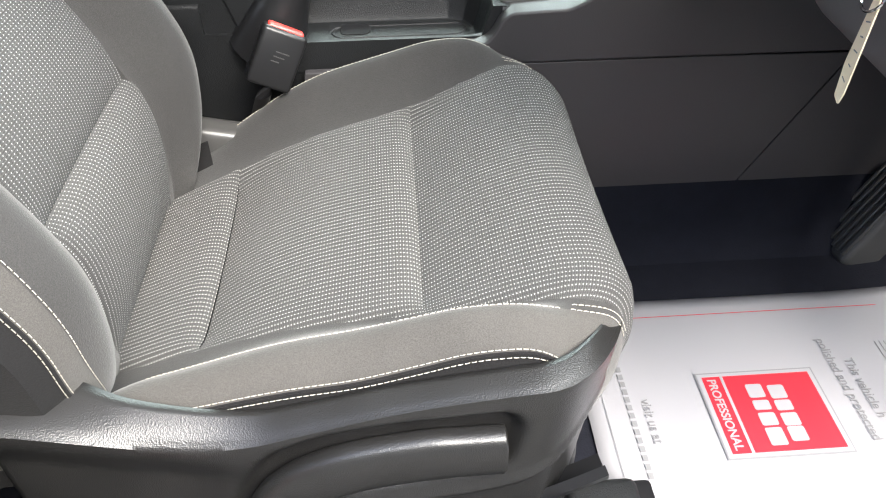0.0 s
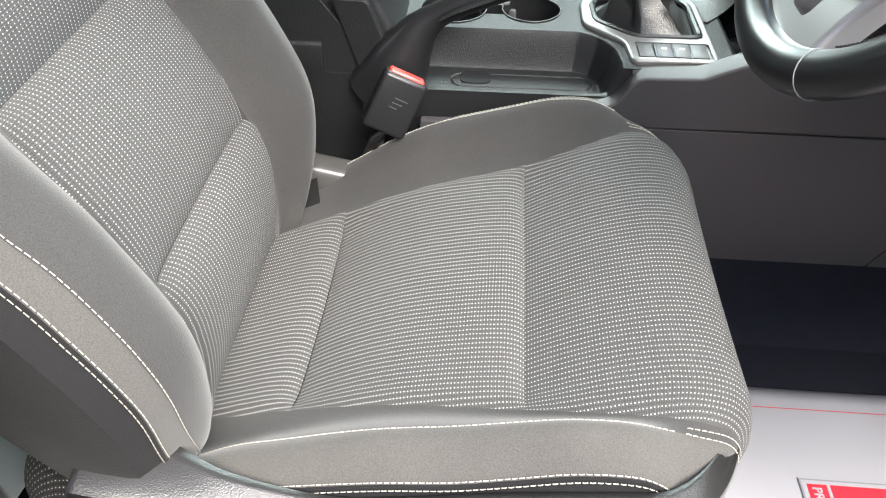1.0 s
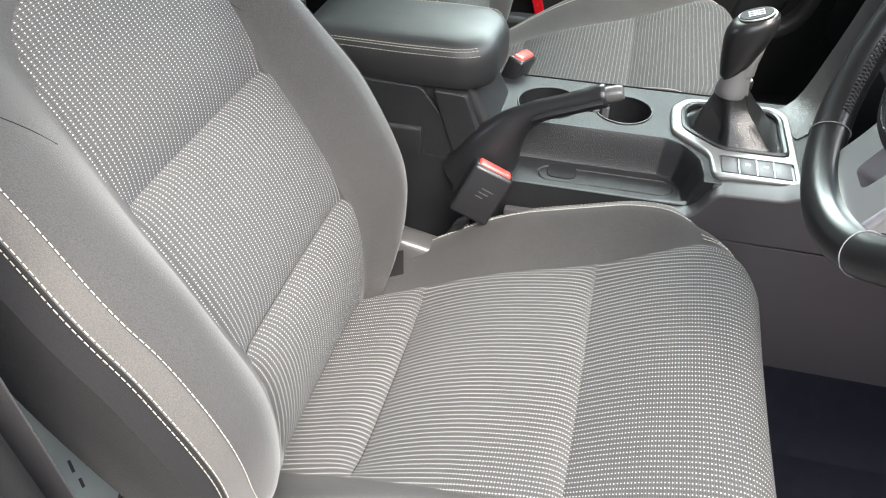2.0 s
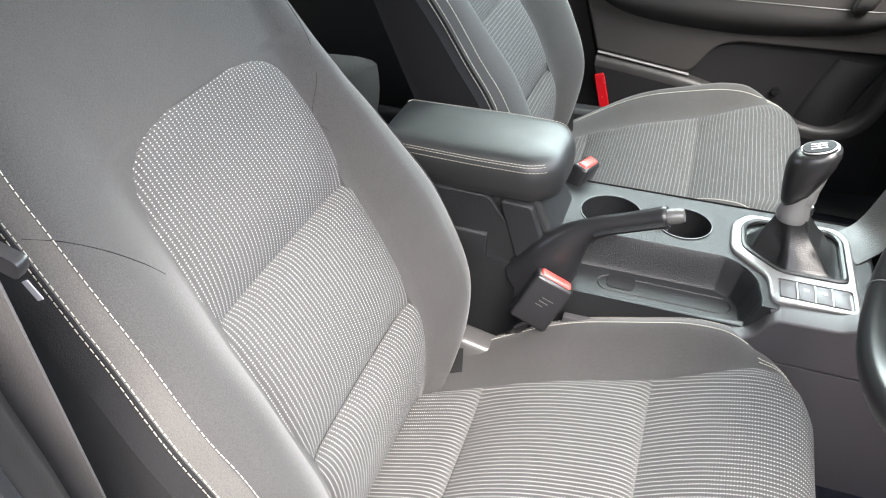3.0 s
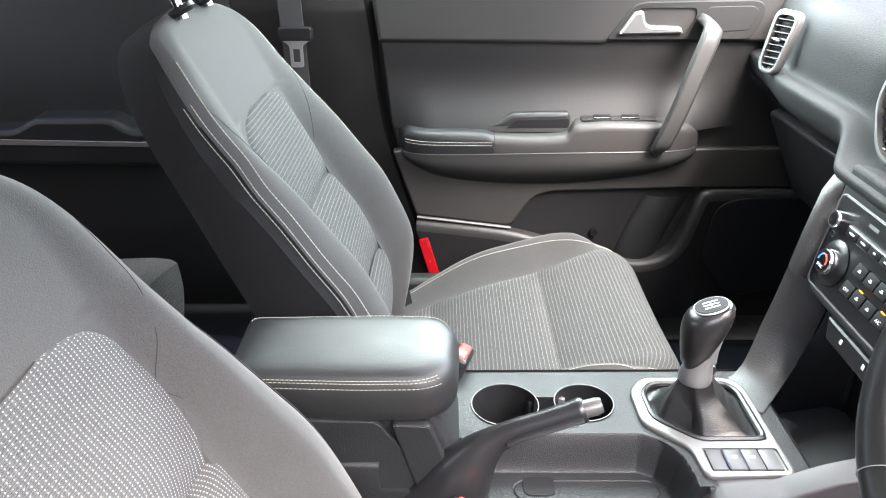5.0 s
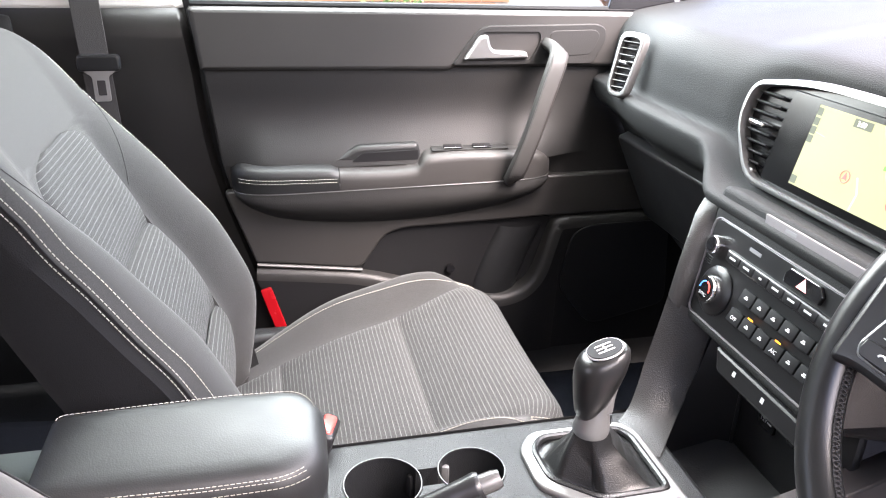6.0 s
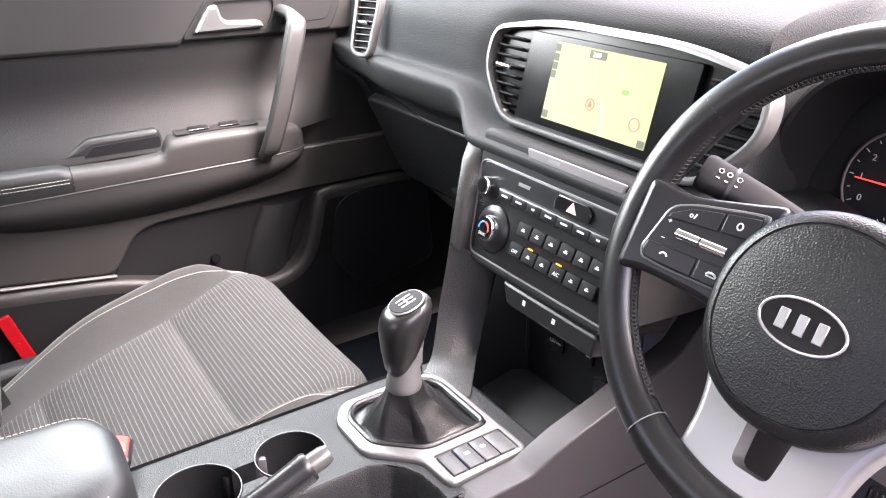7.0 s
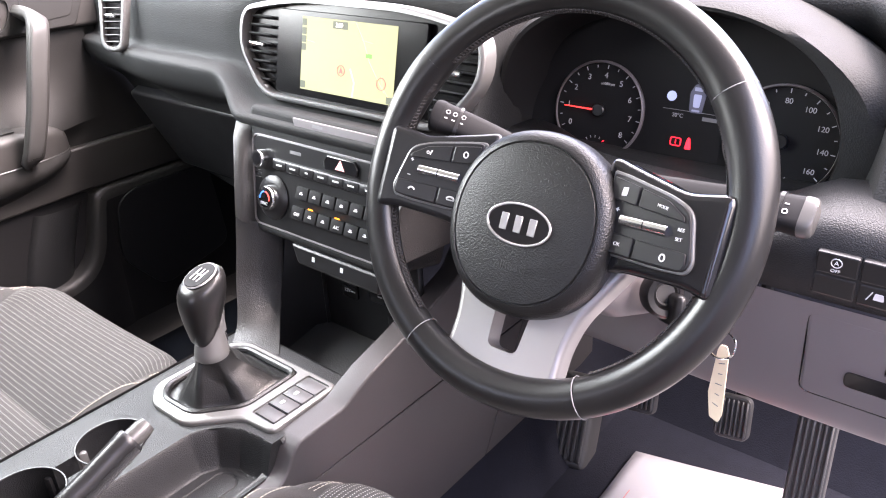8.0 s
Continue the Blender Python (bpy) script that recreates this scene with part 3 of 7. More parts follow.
    for s in (1, -1):
        lines = ((0.870, -0.285, 0.29), (0.935 if side < 0 else 0.926, -0.285, 0.24), (0.949 if side < 0 else 0.957, -0.285, 0.24)) if s < 0 or side > 0 else ((0.978, -0.27, 0.27), (0.998, -0.27, 0.27))
        for k_, s0, s1 in lines:
            pts = []
            for i in range(60):
                q = s0 + (s1 - s0) * i / 59
                d_ = reach(q, s) * k_
                pts.append(back(q, s * (min(0.236, d_) if k_ < 0.9 else d_)) + F * 0.0012)
            stitch(pts, Vector((0.8, -side * s * 0.5, 0.4)), 0.0044, 0.0015, 0.00042 if side < 0 else 0.00066, bm=bm)
    tagged(part("stitching", bm, M_THREAD, shell, "white double stitching"), kind="stuff")
    for s in (1, -1):
        welt = [back(-0.29 + 0.50 * i / 60, s * reach(-0.29 + 0.50 * i / 60, s) * 0.942) + F * 0.0004 for i in range(61)]
        part("piping", tube(welt, 0.0016, 6), M_DARKCLOTH, shell, "dark piping between the seams")
    for s in (1, -1):
        path_ = ((0.235, 0.200), (0.20, 0.196), (0.16, 0.186), (0.12, 0.170), (0.085, 0.153), (0.06, 0.141 + s * shift_in(0.06)))
        if side < 0 and s < 0:
            path_ = ((0.165, 0.222), (0.148, 0.206), (0.125, 0.186), (0.10, 0.166), (0.078, 0.150))
        seam_line = rom([back(q, s * d) + F * 0.0004 for q, d in path_], 40)
        part("seam", tube(seam_line, 0.00032, 6), M_DARKCLOTH, shell, "curved seam beside the insert")
    # the hard back shell
    rows = []
    for i in range(25):
        s = -0.33 + 0.66 * i / 24
        o = curve1(outer, s) * 0.93
        rows.append([B(s, o * (j / 10 - 1), -0.075 - 0.02 * (1 - (j / 10 - 1) ** 4)) for j in range(21)])
    part("back_shell", grid(rows), M_DARKCLOTH, seat, "dark back panel")
    # headrest
    rows = []
    for i in range(17):
        a = math.pi * i / 16
        s = 0.463 - 0.104 * math.cos(a)
        r = math.sin(a) ** 0.32 if 0 < i < 16 else 0.02
        row = []
        for j in range(28):
            b = 2 * math.pi * j / 28
            cy_, sn = math.cos(b), math.sin(b)
            row.append(B(s, 0.165 * r * math.copysign(abs(cy_) ** 0.6, cy_), 0.025 + 0.05 * r * math.copysign(abs(sn) ** 0.7, sn)))
        rows.append(row)
    part("headrest", grid(rows, closed_u=True, cap=True), M_SUEDE, seat, "padded grey headrest")
    for s in (1, -1):
        part("headrest_post", tube([B(0.33, s * 0.062, 0.0), B(0.42, s * 0.062, 0.015)], 0.007, 12), M_CHROME, seat, "steel post")
        part("post_collar", lathe([(0.001, 0), (0.019, 0), (0.02, 0.006), (0.016, 0.011), (0.009, 0.012), (0.001, 0.012)], frame_of(B(0.346, s * 0.062, 0.004), (0, 1, 0), F), 20), M_SMOOTH, seat, "black plastic collar")
    return seat, W, sec, line, B


driver_seat, DW, dsec, dline, DB = front_seat("driver_seat", 0.0, -0.3725, 0.0, -1, "grey cloth driver's seat with dotted centre panels and white stitching")
passenger_seat, PW, psec, pline, PB = front_seat("passenger_seat", 0.006, 0.373, 0.008, 1, "grey cloth passenger seat with dotted centre panels and white stitching")


def cut(ob, cutters):
    """Takes the cutters' forms out of a mesh object for good."""
    tmp = []
    for bm in cutters:
        bmesh.ops.recalc_face_normals(bm, faces=bm.faces)
        me = bpy.data.meshes.new("cutter")
        bm.to_mesh(me)
        bm.free()
        c = new("cutter", me)
        c.matrix_world = Matrix()
        mod = ob.modifiers.new("cut", "BOOLEAN")
        mod.operation, mod.object, mod.solver = "DIFFERENCE", c, "EXACT"
        tmp.append(c)
    bpy.context.view_layer.update()
    me = bpy.data.meshes.new_from_object(ob.evaluated_get(bpy.context.evaluated_depsgraph_get()))
    ob.modifiers.clear()
    old = ob.data
    ob.data = me
    bpy.data.meshes.remove(old)
    for c in tmp:
        bpy.data.objects.remove(c)
    bm = bmesh.new()
    bm.from_mesh(me)
    for e in bm.edges:
        if len(e.link_faces) == 2 and e.calc_face_angle(0) > radians(35):
            e.smooth = False
    for f in bm.faces:
        f.smooth = True
    bm.to_mesh(me)
    bm.free()
    return ob


def setting(ob, label, category):
    return tagged(ob, label, category, kind="structure")


def at(z):
    return Matrix.Translation((0, 0, z))


# ---- the car's shell ----
rows = []
for i in range(61):
    x = -1.5 + 2.42 * i / 60
    row = []
    for j in range(61):
        y = -0.72 + 1.46 * j / 60
        z = 0.085 + 0.42 * smoothstep(0.74, 1.0, x) + 0.02 * smoothstep(-0.55, -0.9, x)
        z += 0.10 * (1 - smoothstep(0.125, 0.21, abs(y)))
        z += 0.0012 * noise.noise(Vector((x * 14, y * 14, 0)))
        row.append((x, y, z))
    rows.append(row)
floor = thick(part("floor", grid(rows), M_CARPET), 0.02)
setting(floor, "black loop-pile carpet of the car's footwells", "carpet")

sill = setting(part("sill", rbox((2.4, 0.10, 0.16), pose(-0.3, -0.76, 0.07), 0.02, 3), M_PLASTIC), "black plastic door sill trim below the open door", "sill")
sill2 = setting(part("sill", rbox((2.4, 0.08, 0.16), pose(-0.3, 0.80, 0.08), 0.02, 3), M_PLASTIC), "black plastic sill below the closed passenger door", "sill")

# roof lining
rows = []
for i in range(21):
    x = -1.9 + 2.26 * i / 20
    rows.append([(x, 0.68 * (j / 10 - 1), 1.30 + 0.05 * math.sin(math.pi * i / 20) - 0.10 * ((j / 10 - 1) ** 4)) for j in range(21)])
ceiling = thick(part("ceiling", grid(rows), M_HEADLINER), 0.03)
setting(ceiling, "pale grey cloth roof lining", "headliner")
# bulkhead below the windscreen and the rear end of the cabin
bulkhead = setting(part("bulkhead", rbox((0.03, 1.5, 0.75), pose(0.97, 0.01, 0.53), 0.004), M_CARPET), "dark bulkhead in front of the footwells", "bulkhead")
tail = setting(part("rear_wall", rbox((0.06, 1.5, 0.9), pose(-1.75, 0.01, 0.55), 0.02), M_DARKCLOTH), "dark rear end of the cabin", "wall")

# passenger-side pillar with its belt
rows = []
for i in range(21):
    t = i / 20
    z = 0.12 + 1.16 * t
    xf = curve1([(0.1, -0.20), (0.25, -0.24), (0.40, -0.29), (0.60, -0.345), (0.80, -0.365), (1.0, -0.40), (1.3, -0.47)], z)
    xr = curve1([(0.1, -0.75), (0.5, -0.72), (0.9, -0.74), (1.3, -0.76)], z)
    y = 0.79 - 0.10 * smoothstep(0.85, 1.3, z)
    rows.append([(xf + 0.005, y + 0.06, z), (xf, y + 0.012, z), (xf - 0.012, y, z)] + [(xf - 0.012 + (xr - xf + 0.012) * k / 6, y - 0.004 * math.sin(math.pi * k / 6), z) for k in range(1, 7)] + [(xr - 0.02, y + 0.05, z)])
low = [r for r in rows if r[0][2] < 0.87]
high = [r for r in rows if r[0][2] > 0.80]
high[0] = [tuple(a + (b - a) * 0.9 for a, b in zip(p, q)) for p, q in zip(high[0], high[1])]
low.append(high[0])
pillar = thing("pillar", (-0.48, 0.80, 0.12), "dark lower door pillar trim with a pale upper part", "pillar", kind="structure")
thick(part("lower_trim", grid(low), M_PILLAR, pillar), 0.006)
thick(part("upper_trim", grid(high), M_HEADLINER, pillar, "pale upper pillar cover"), 0.006)
seal = part("seal", tube([(x + 0.022, 0.797, z) for x, z in ((-0.455, 1.25), (-0.385, 1.0), (-0.350, 0.8), (-0.330, 0.6), (-0.275, 0.4), (-0.225, 0.25), (-0.185, 0.12))], 0.011, 8), M_SMOOTH)
setting(seal, "black rubber door seal along the pillar", "seal")
rows = [[(x - 0.06, 0.816, z), (x + 0.07, 0.816, z)] for x, z in ((-0.455, 1.25), (-0.385, 1.0), (-0.350, 0.8), (-0.330, 0.6), (-0.275, 0.4), (-0.225, 0.25), (-0.185, 0.12))]
setting(thick(part("pillar_body", grid(rows), M_SMOOTH), 0.01), "black body panel behind the door seal", "body panel")

belt = thing("seat_belt", (-0.52, 0.78, 0.30), "black seat belt webbing with a steel tongue hanging on the pillar", "seat belt")
part("webbing", rbox((0.046, 0.0018, 0.98), pose(-0.523, 0.763, 0.79, 0, -2, 0), 0.0006, 1), M_BELT, belt)
tg = frame_of((-0.516, 0.755, 0.785), (1, 0, 0), (-0.03, 0, 1))
part("belt_slider", prism(rect(-0.034, -0.016, 0.034, 0.012, 0.008), 0.012, tg @ at(-0.004), 0.004), M_SMOOTH, belt, "black plastic slider")
tongue = part("tongue", prism(rounded([(-0.027, -0.004), (-0.027, -0.014), (-0.013, -0.024), (-0.013, -0.066), (0.013, -0.066), (0.013, -0.024), (0.027, -0.014), (0.027, -0.004)], 0.005), 0.003, tg @ at(0.004), 0.0008), M_SPOKE, belt, "bright steel tongue with a slot")
cut(tongue, [prism(rect(-0.007, -0.056, 0.007, -0.030, 0.002), 0.03, tg @ at(-0.01))])

# driver-side pillar, close to the open door
rows = []
for i in range(17):
    z = 0.10 + 1.2 * i / 16
    xf = curve1([(0.1, -0.31), (0.42, -0.335), (0.55, -0.345), (0.67, -0.358), (0.79, -0.385), (1.0, -0.43), (1.3, -0.5)], z)
    y = -0.722 - 0.01 * math.sin(z * 3) + 0.08 * smoothstep(0.9, 1.3, z)
    rows.append([(xf + 0.015, y - 0.045, z), (xf, y - 0.012, z), (xf - 0.016, y, z), (xf - 0.10, y + 0.008, z), (xf - 0.22, y + 0.004, z), (xf - 0.30, y - 0.03, z)])
pillar2 = setting(thick(part("pillar", grid(rows), M_PILLAR), 0.008), "dark trim of the driver's door pillar", "pillar")
seal2 = setting(part("seal", tube([(r[0][0] - 0.004, r[0][1] + 0.010, r[0][2]) for r in rows], 0.010, 8), M_SMOOTH), "black rubber door seal by the open door", "seal")
rows2 = [[(r[0][0] + 0.004, r[0][1] - 0.012, r[0][2]), (r[0][0] + 0.012, r[0][1] - 0.035, r[0][2]), (r[0][0] - 0.03, r[0][1] - 0.07, r[0][2])] for r in rows]
M_BODY = material("red_car_paint", (0.42, 0.03, 0.025), 0.25, 0.1, 0, 0.001, 0.05, coat=0.6)
setting(thick(part("door_aperture", grid(rows2), M_BODY), 0.004), "red painted edge of the car body round the open door", "car body")
belt2 = thing("seat_belt", (-0.40, -0.70, 0.30), "black seat belt hanging beside the driver's seat", "seat belt")
part("webbing", rbox((0.046, 0.0018, 0.95), pose(-0.405, -0.702, 0.80, 0, -3, 0), 0.0006, 1), M_BELT, belt2)
tg2 = frame_of((-0.392, -0.694, 0.822), (-1, 0, 0.35), (0.35, 0, 1))
part("belt_slider", prism(rect(-0.024, -0.006, 0.024, 0.006, 0.005), 0.010, tg2 @ at(-0.006), 0.005), M_SMOOTH, belt2, "black plastic slider")

# the driver's side behind the pillar is closed
setting(part("rear_side_wall", rbox((1.15, 0.05, 1.2), pose(-1.22, -0.80, 0.70), 0.01), M_PILLAR), "dark closed rear side of the cabin", "wall")
# rear bench and rear door, seen past the front seats
bench = thing("rear_bench", (-1.1, 0, 0.1), "dark rear bench with dotted cloth behind the front seats", "car seat")
rows = []
for i in range(19):
    t = i / 18
    x, z = [(p.x, p.y) for p in rom([(-1.42, 0.36, 0), (-1.1, 0.355, 0), (-0.83, 0.37, 0), (-0.79, 0.33, 0), (-0.80, 0.22, 0), (-0.84, 0.10, 0)], 19)][i]
    rows.append([(x + 0.02 * math.cos(j / 24 * math.pi * 6) * 0.2, 0.66 * (1 - j / 12), z - 0.03 * abs(1 - j / 12) ** 6) for j in range(25)])
part("cushion", grid(rows), M_DOTS, bench)
rows = [[(-1.40 - 0.22 * i / 8, 0.66 * (1 - j / 12), 0.34 + 0.55 * i / 8) for j in range(25)] for i in range(9)]
part("backrest", grid(rows), M_DARKCLOTH, bench)

rear_door = thing("rear_door", (-1.05, 0.80, 0.15), "dark trim of the closed rear door beyond the seats", "car door", kind="structure")
part("panel", rbox((0.95, 0.04, 0.72), pose(-1.12, 0.80, 0.50), 0.012), M_PLASTIC, rear_door)
part("tinted_window", rbox((0.92, 0.006, 0.44), pose(-1.20, 0.785, 1.08, 8, 0, 0), 0.002, 1), M_PIANO, rear_door, "dark tinted rear window")
RD = frame_of((0, 0.78, 0), (1, 0, 0), (0, 0, 1))
part("armrest", prism(rounded([(-1.40, 0.60), (-1.35, 0.53), (-0.80, 0.52), (-0.74, 0.56), (-0.76, 0.60), (-0.86, 0.60), (-0.90, 0.625), (-1.05, 0.625), (-1.10, 0.60)], 0.012), 0.065, RD, 0.012, 3), M_PLASTIC, rear_door)
part("trim_strip", prism(rounded([(-1.38, 0.588), (-1.36, 0.575), (-0.80, 0.566), (-0.78, 0.575)], 0.004), 0.004, RD @ at(0.0655), 0.001), M_GREYPANEL, rear_door)
mat = setting(part("rear_mat", rbox((0.30, 0.50, 0.012), pose(-0.64, 0.38, 0.102), 0.005), material("grey_rubber_mat", (0.16, 0.18, 0.18), 0.7, 0, 0.4, 0.004)), "grey mat on the floor behind the passenger seat", "mat")

paper_mat = thing("paper_mat", (-0.76, -0.52, 0.098), "pale printed paper mat on the rear floor behind the driver's seat", "paper mat")
sheet = part("sheet", rbox((0.36, 0.36, 0.0012), pose(-0.765, -0.51, 0.1085, 0, 0, -6), 0.0004, 1), material("pale_blue_paper", (0.42, 0.47, 0.46), 0.7, 0, 0.2, 0.006, 0.08, 0.06), paper_mat)
for bx_, by_, bw in (((-0.660, -0.462, 0.030), (-0.668, -0.478, 0.022), (-0.700, -0.440, 0.018), (-0.640, -0.496, 0.016))):
    part("lettering_bar", rbox((bw, 0.004, 0.0006), pose(bx_, by_, 0.1096, 0, 0, -38), 0), M_SATIN, sheet)

# ---- outside the passenger window ----
M_BRICK = bpy.data.materials.new("orange_brick")
M_BRICK.use_nodes = True
bn, bl = M_BRICK.node_tree.nodes, M_BRICK.node_tree.links
cr_ = bn.new("ShaderNodeValToRGB")
cr_.color_ramp.elements[0].color, cr_.color_ramp.elements[1].color = (0.130, 0.047, 0.018, 1), (0.175, 0.084, 0.036, 1)
gi = bn.new("ShaderNodeNewGeometry")
bl.new(gi.outputs["Random Per Island"], cr_.inputs[0])
bl.new(cr_.outputs[0], bn["Principled BSDF"].inputs["Base Color"])
bn["Principled BSDF"].inputs["Roughness"].default_value = 0.9
M_STONE = material("sandy_paving", (0.17, 0.155, 0.13), 0.9, 0, 0.6, 0.01, 0.15, 0.3)
rows = [[(x, y, -0.42) for y in (-400, -60, -12, -4, 0, 3, 6, 14, 60, 400)] for x in (-400, -60, -12, -4, 0, 4, 12, 60, 400)]
ground = setting(part("ground", grid(rows), M_STONE), "sandy paving round the car", "ground")
garden_wall = thing("garden_wall", (0, 5.2, -0.42), "orange brick garden wall beyond the car", "wall", kind="structure")
part("wall_core", rbox((6.2, 0.10, 2.35), pose(-1.4, 5.27, 0.755), 0.002, 1), material("pale_mortar", (0.15, 0.125, 0.10), 0.95, 0, 0.4, 0.01), garden_wall)
bm = bmesh.new()
for r in range(31):
    for k in range(28):
        x0 = -4.45 + k * 0.225 + (0.1125 if r % 2 else 0)
        if x0 + 0.215 > 1.72:
            continue
        z0 = -0.42 + r * 0.075
        vs = [bm.verts.new((x0 + (0.215 if a else 0), 5.208 + random.uniform(-0.003, 0.003), z0 + (0.065 if b else 0))) for a, b in ((0, 0), (1, 0), (1, 1), (0, 1))]
        back_ = [bm.verts.new(v.co + Vector((0, 0.02, 0))) for v in vs]
        bm.faces.new(vs)
        for i in range(4):
            bm.faces.new((vs[i - 1], vs[i], back_[i], back_[i - 1]))
tagged(part("brick_courses", bm, M_BRICK, garden_wall, smooth=False), kind="stuff")
M_LEAF = material("green_leaf", (0.07, 0.13, 0.03), 0.7, 0, 0.2, 0.01, 0.3, 0.1)
shrub = thing("shrub", (0.62, 4.6, -0.42), "small green shrub in front of the brick wall", "shrub")
part("stem", tube([(0.62, 4.6, -0.42), (0.63, 4.6, 0.2), (0.61, 4.6, 0.8)], [0.02, 0.015, 0.006], 8), material("brown_bark", (0.12, 0.08, 0.05), 0.9, 0, 0.5, 0.01), shrub)
bm = bmesh.new()
for _ in range(900):
    c = Vector((0.62 + random.gauss(0, 0.09), 4.6 + random.gauss(0, 0.09), random.uniform(0.0, 1.1)))
    a, b = Vector((random.gauss(0, 1), random.gauss(0, 1), random.gauss(0, 1))).normalized() * 0.03, Vector((random.gauss(0, 1), random.gauss(0, 1), random.gauss(0, 1))).normalized() * 0.015
    bm.faces.new([bm.verts.new(c + q) for q in (a, b, -a, -b)])
tagged(part("leaves", bm, M_LEAF, shrub, smooth=False), kind="stuff")

# a wall added out of view beyond the open door, to block low skylight
unseen_wall = setting(part("unseen_wall", rbox((14.0, 0.25, 3.1), pose(-0.5, -3.6, 1.13), 0.02, 1), material("dull_render", (0.17, 0.155, 0.14), 0.95, 0, 0.6, 0.012, 0.2, 0.6)), "dull rendered wall added out of view beside the open door", "wall")

mirror = thing("door_mirror", (0.42, 0.98, 0.86), "door mirror outside the passenger window", "mirror")
MR = frame_of((0.40, 1.0, 0.96), (0.15, -1, 0), (0, 0, 1))
ov = [(0.105 * math.copysign(abs(math.cos(a)) ** 0.7, math.cos(a)), 0.075 * math.copysign(abs(math.sin(a)) ** 0.7, math.sin(a))) for a in (2 * math.pi * i / 32 for i in range(32))]
part("housing", prism([(x * 1.1, y * 1.12) for x, y in ov], 0.09, MR @ at(-0.09), 0.02, 3), M_PIANO, mirror)
part("mirror_glass", prism(ov, 0.002, MR, 0.0005), material("mirror_glass", (0.9, 0.9, 0.9), 0.02, 1, 0, 0.001, 0.01), mirror)
part("foot", tube([(0.44, 0.785, 0.855), (0.44, 0.86, 0.89), (0.43, 0.93, 0.90), (0.43, 1.0, 0.92)], 0.02, 10), M_PIANO, mirror)

# ---- driver's seat fittings ----
trim_line = rounded([(-0.44, 0.356), (-0.31, 0.362), (-0.24, 0.362), (-0.18, 0.356), (-0.14, 0.356), (-0.06, 0.362), (0.017, 0.374), (0.056, 0.380), (0.072, 0.376), (0.079, 0.362), (0.070, 0.330), (0.060, 0.265), (0.048, 0.213), (0.0, 0.185), (-0.10, 0.16), (-0.40, 0.16), (-0.46, 0.24)], 0.018, 4)
shield_crest = [(-0.47, 0.400), (-0.349, 0.372), (-0.295, 0.357), (-0.257, 0.347), (-0.216, 0.341), (-0.18, 0.343), (-0.142, 0.353), (-0.073, 0.371), (0.006, 0.383), (0.05, 0.386), (0.09, 0.380), (0.13, 0.350)]
shield_rise = [(-0.47, 0.006), (-0.33, 0.010), (-0.27, 0.016), (-0.22, 0.016), (-0.16, 0.009), (-0.08, 0.005), (0.09, 0.004)]
lever_field = rounded([(-0.24, 0.14), (-0.205, 0.275), (-0.176, 0.326), (-0.130, 0.348), (-0.073, 0.358), (0.012, 0.364), (0.022, 0.345), (0.014, 0.292), (-0.06, 0.278), (-0.13, 0.268), (-0.19, 0.14)], 0.02, 4)


def inside_by(line, x, z):
    """How far a place lies inside a closed outline; negative outside."""
    best, odd = 9.0, False
    for (ax, az), (bx, bz) in zip(line, line[1:] + line[:1]):
        t = max(0.0, min(1.0, ((x - ax) * (bx - ax) + (z - az) * (bz - az)) / max(1e-9, (bx - ax) ** 2 + (bz - az) ** 2)))
        best = min(best, math.hypot(x - ax - (bx - ax) * t, z - az - (bz - az) * t))
        if (az > z) != (bz > z) and x < ax + (z - az) / (bz - az) * (bx - ax):
            odd = not odd
    return best if odd else -best


rows = []
for i in range(110):
    x = -0.375 + 0.502 * i / 109
    zc, rise = curve1(shield_crest, x), curve1(shield_rise, x)
    turn = 0.11 * max(0.0, (x - 0.030) / 0.095) ** 2.2
    row = []
    for v in (1.0, 0.8, 0.6, 0.42, 0.27, 0.15, 0.06):
        row.append((x, -0.654 + turn + curve1([(-0.47, 0.060), (-0.33, 0.050), (-0.27, 0.030), (-0.16, 0.022), (0.09, 0.022)], x) * v ** 1.25, zc + rise * v ** 0.8))
    for k in range(64):
        z = zc + (0.15 - zc) * k / 63
        down = zc - z
        y = -0.656 + turn + 0.010 * smoothstep(0.004, 0.05, down) * smoothstep(-0.17, -0.25, x)
        y += 0.013 * smoothstep(-0.007, 0.009, inside_by(lever_field, x, z))
        low_z = curve1([(-0.2, 0.245), (-0.108, 0.250), (-0.003, 0.266), (0.052, 0.289), (0.09, 0.325)], x)
        y += 0.008 * smoothstep(0.0, 0.014, low_z - z) * smoothstep(-0.20, -0.10, x) - 0.003 * math.exp(-((z - low_z - 0.004) / 0.006) ** 2) * smoothstep(-0.16, -0.08, x)
        row.append((x + (z - 0.35) * 0.10 * smoothstep(0.0, 0.08, x), y, z))
    rows.append(row)
thick(part("side_trim", grid(rows), M_SHIELD, driver_seat, "glossy grained black plastic side trim", angle=60), 0.003, 0)
lever_run = rom([(-0.196, -0.6575, 0.190), (-0.183, -0.6575, 0.235), (-0.158, -0.6575, 0.280), (-0.118, -0.6575, 0.306), (-0.060, -0.6575, 0.318), (-0.010, -0.6575, 0.3205), (0.006, -0.6575, 0.3205), (0.010, -0.6575, 0.3205)], 44)
part("height_lever", bar(lever_run, [0.026] * 16 + [0.0255] * 12 + [0.0245] * 12 + [0.0235, 0.022, 0.0205, 0.018], 0.0115, (0, -1, 0), 0.62), M_SHIELD, driver_seat, "black plastic height lever")
rows = []
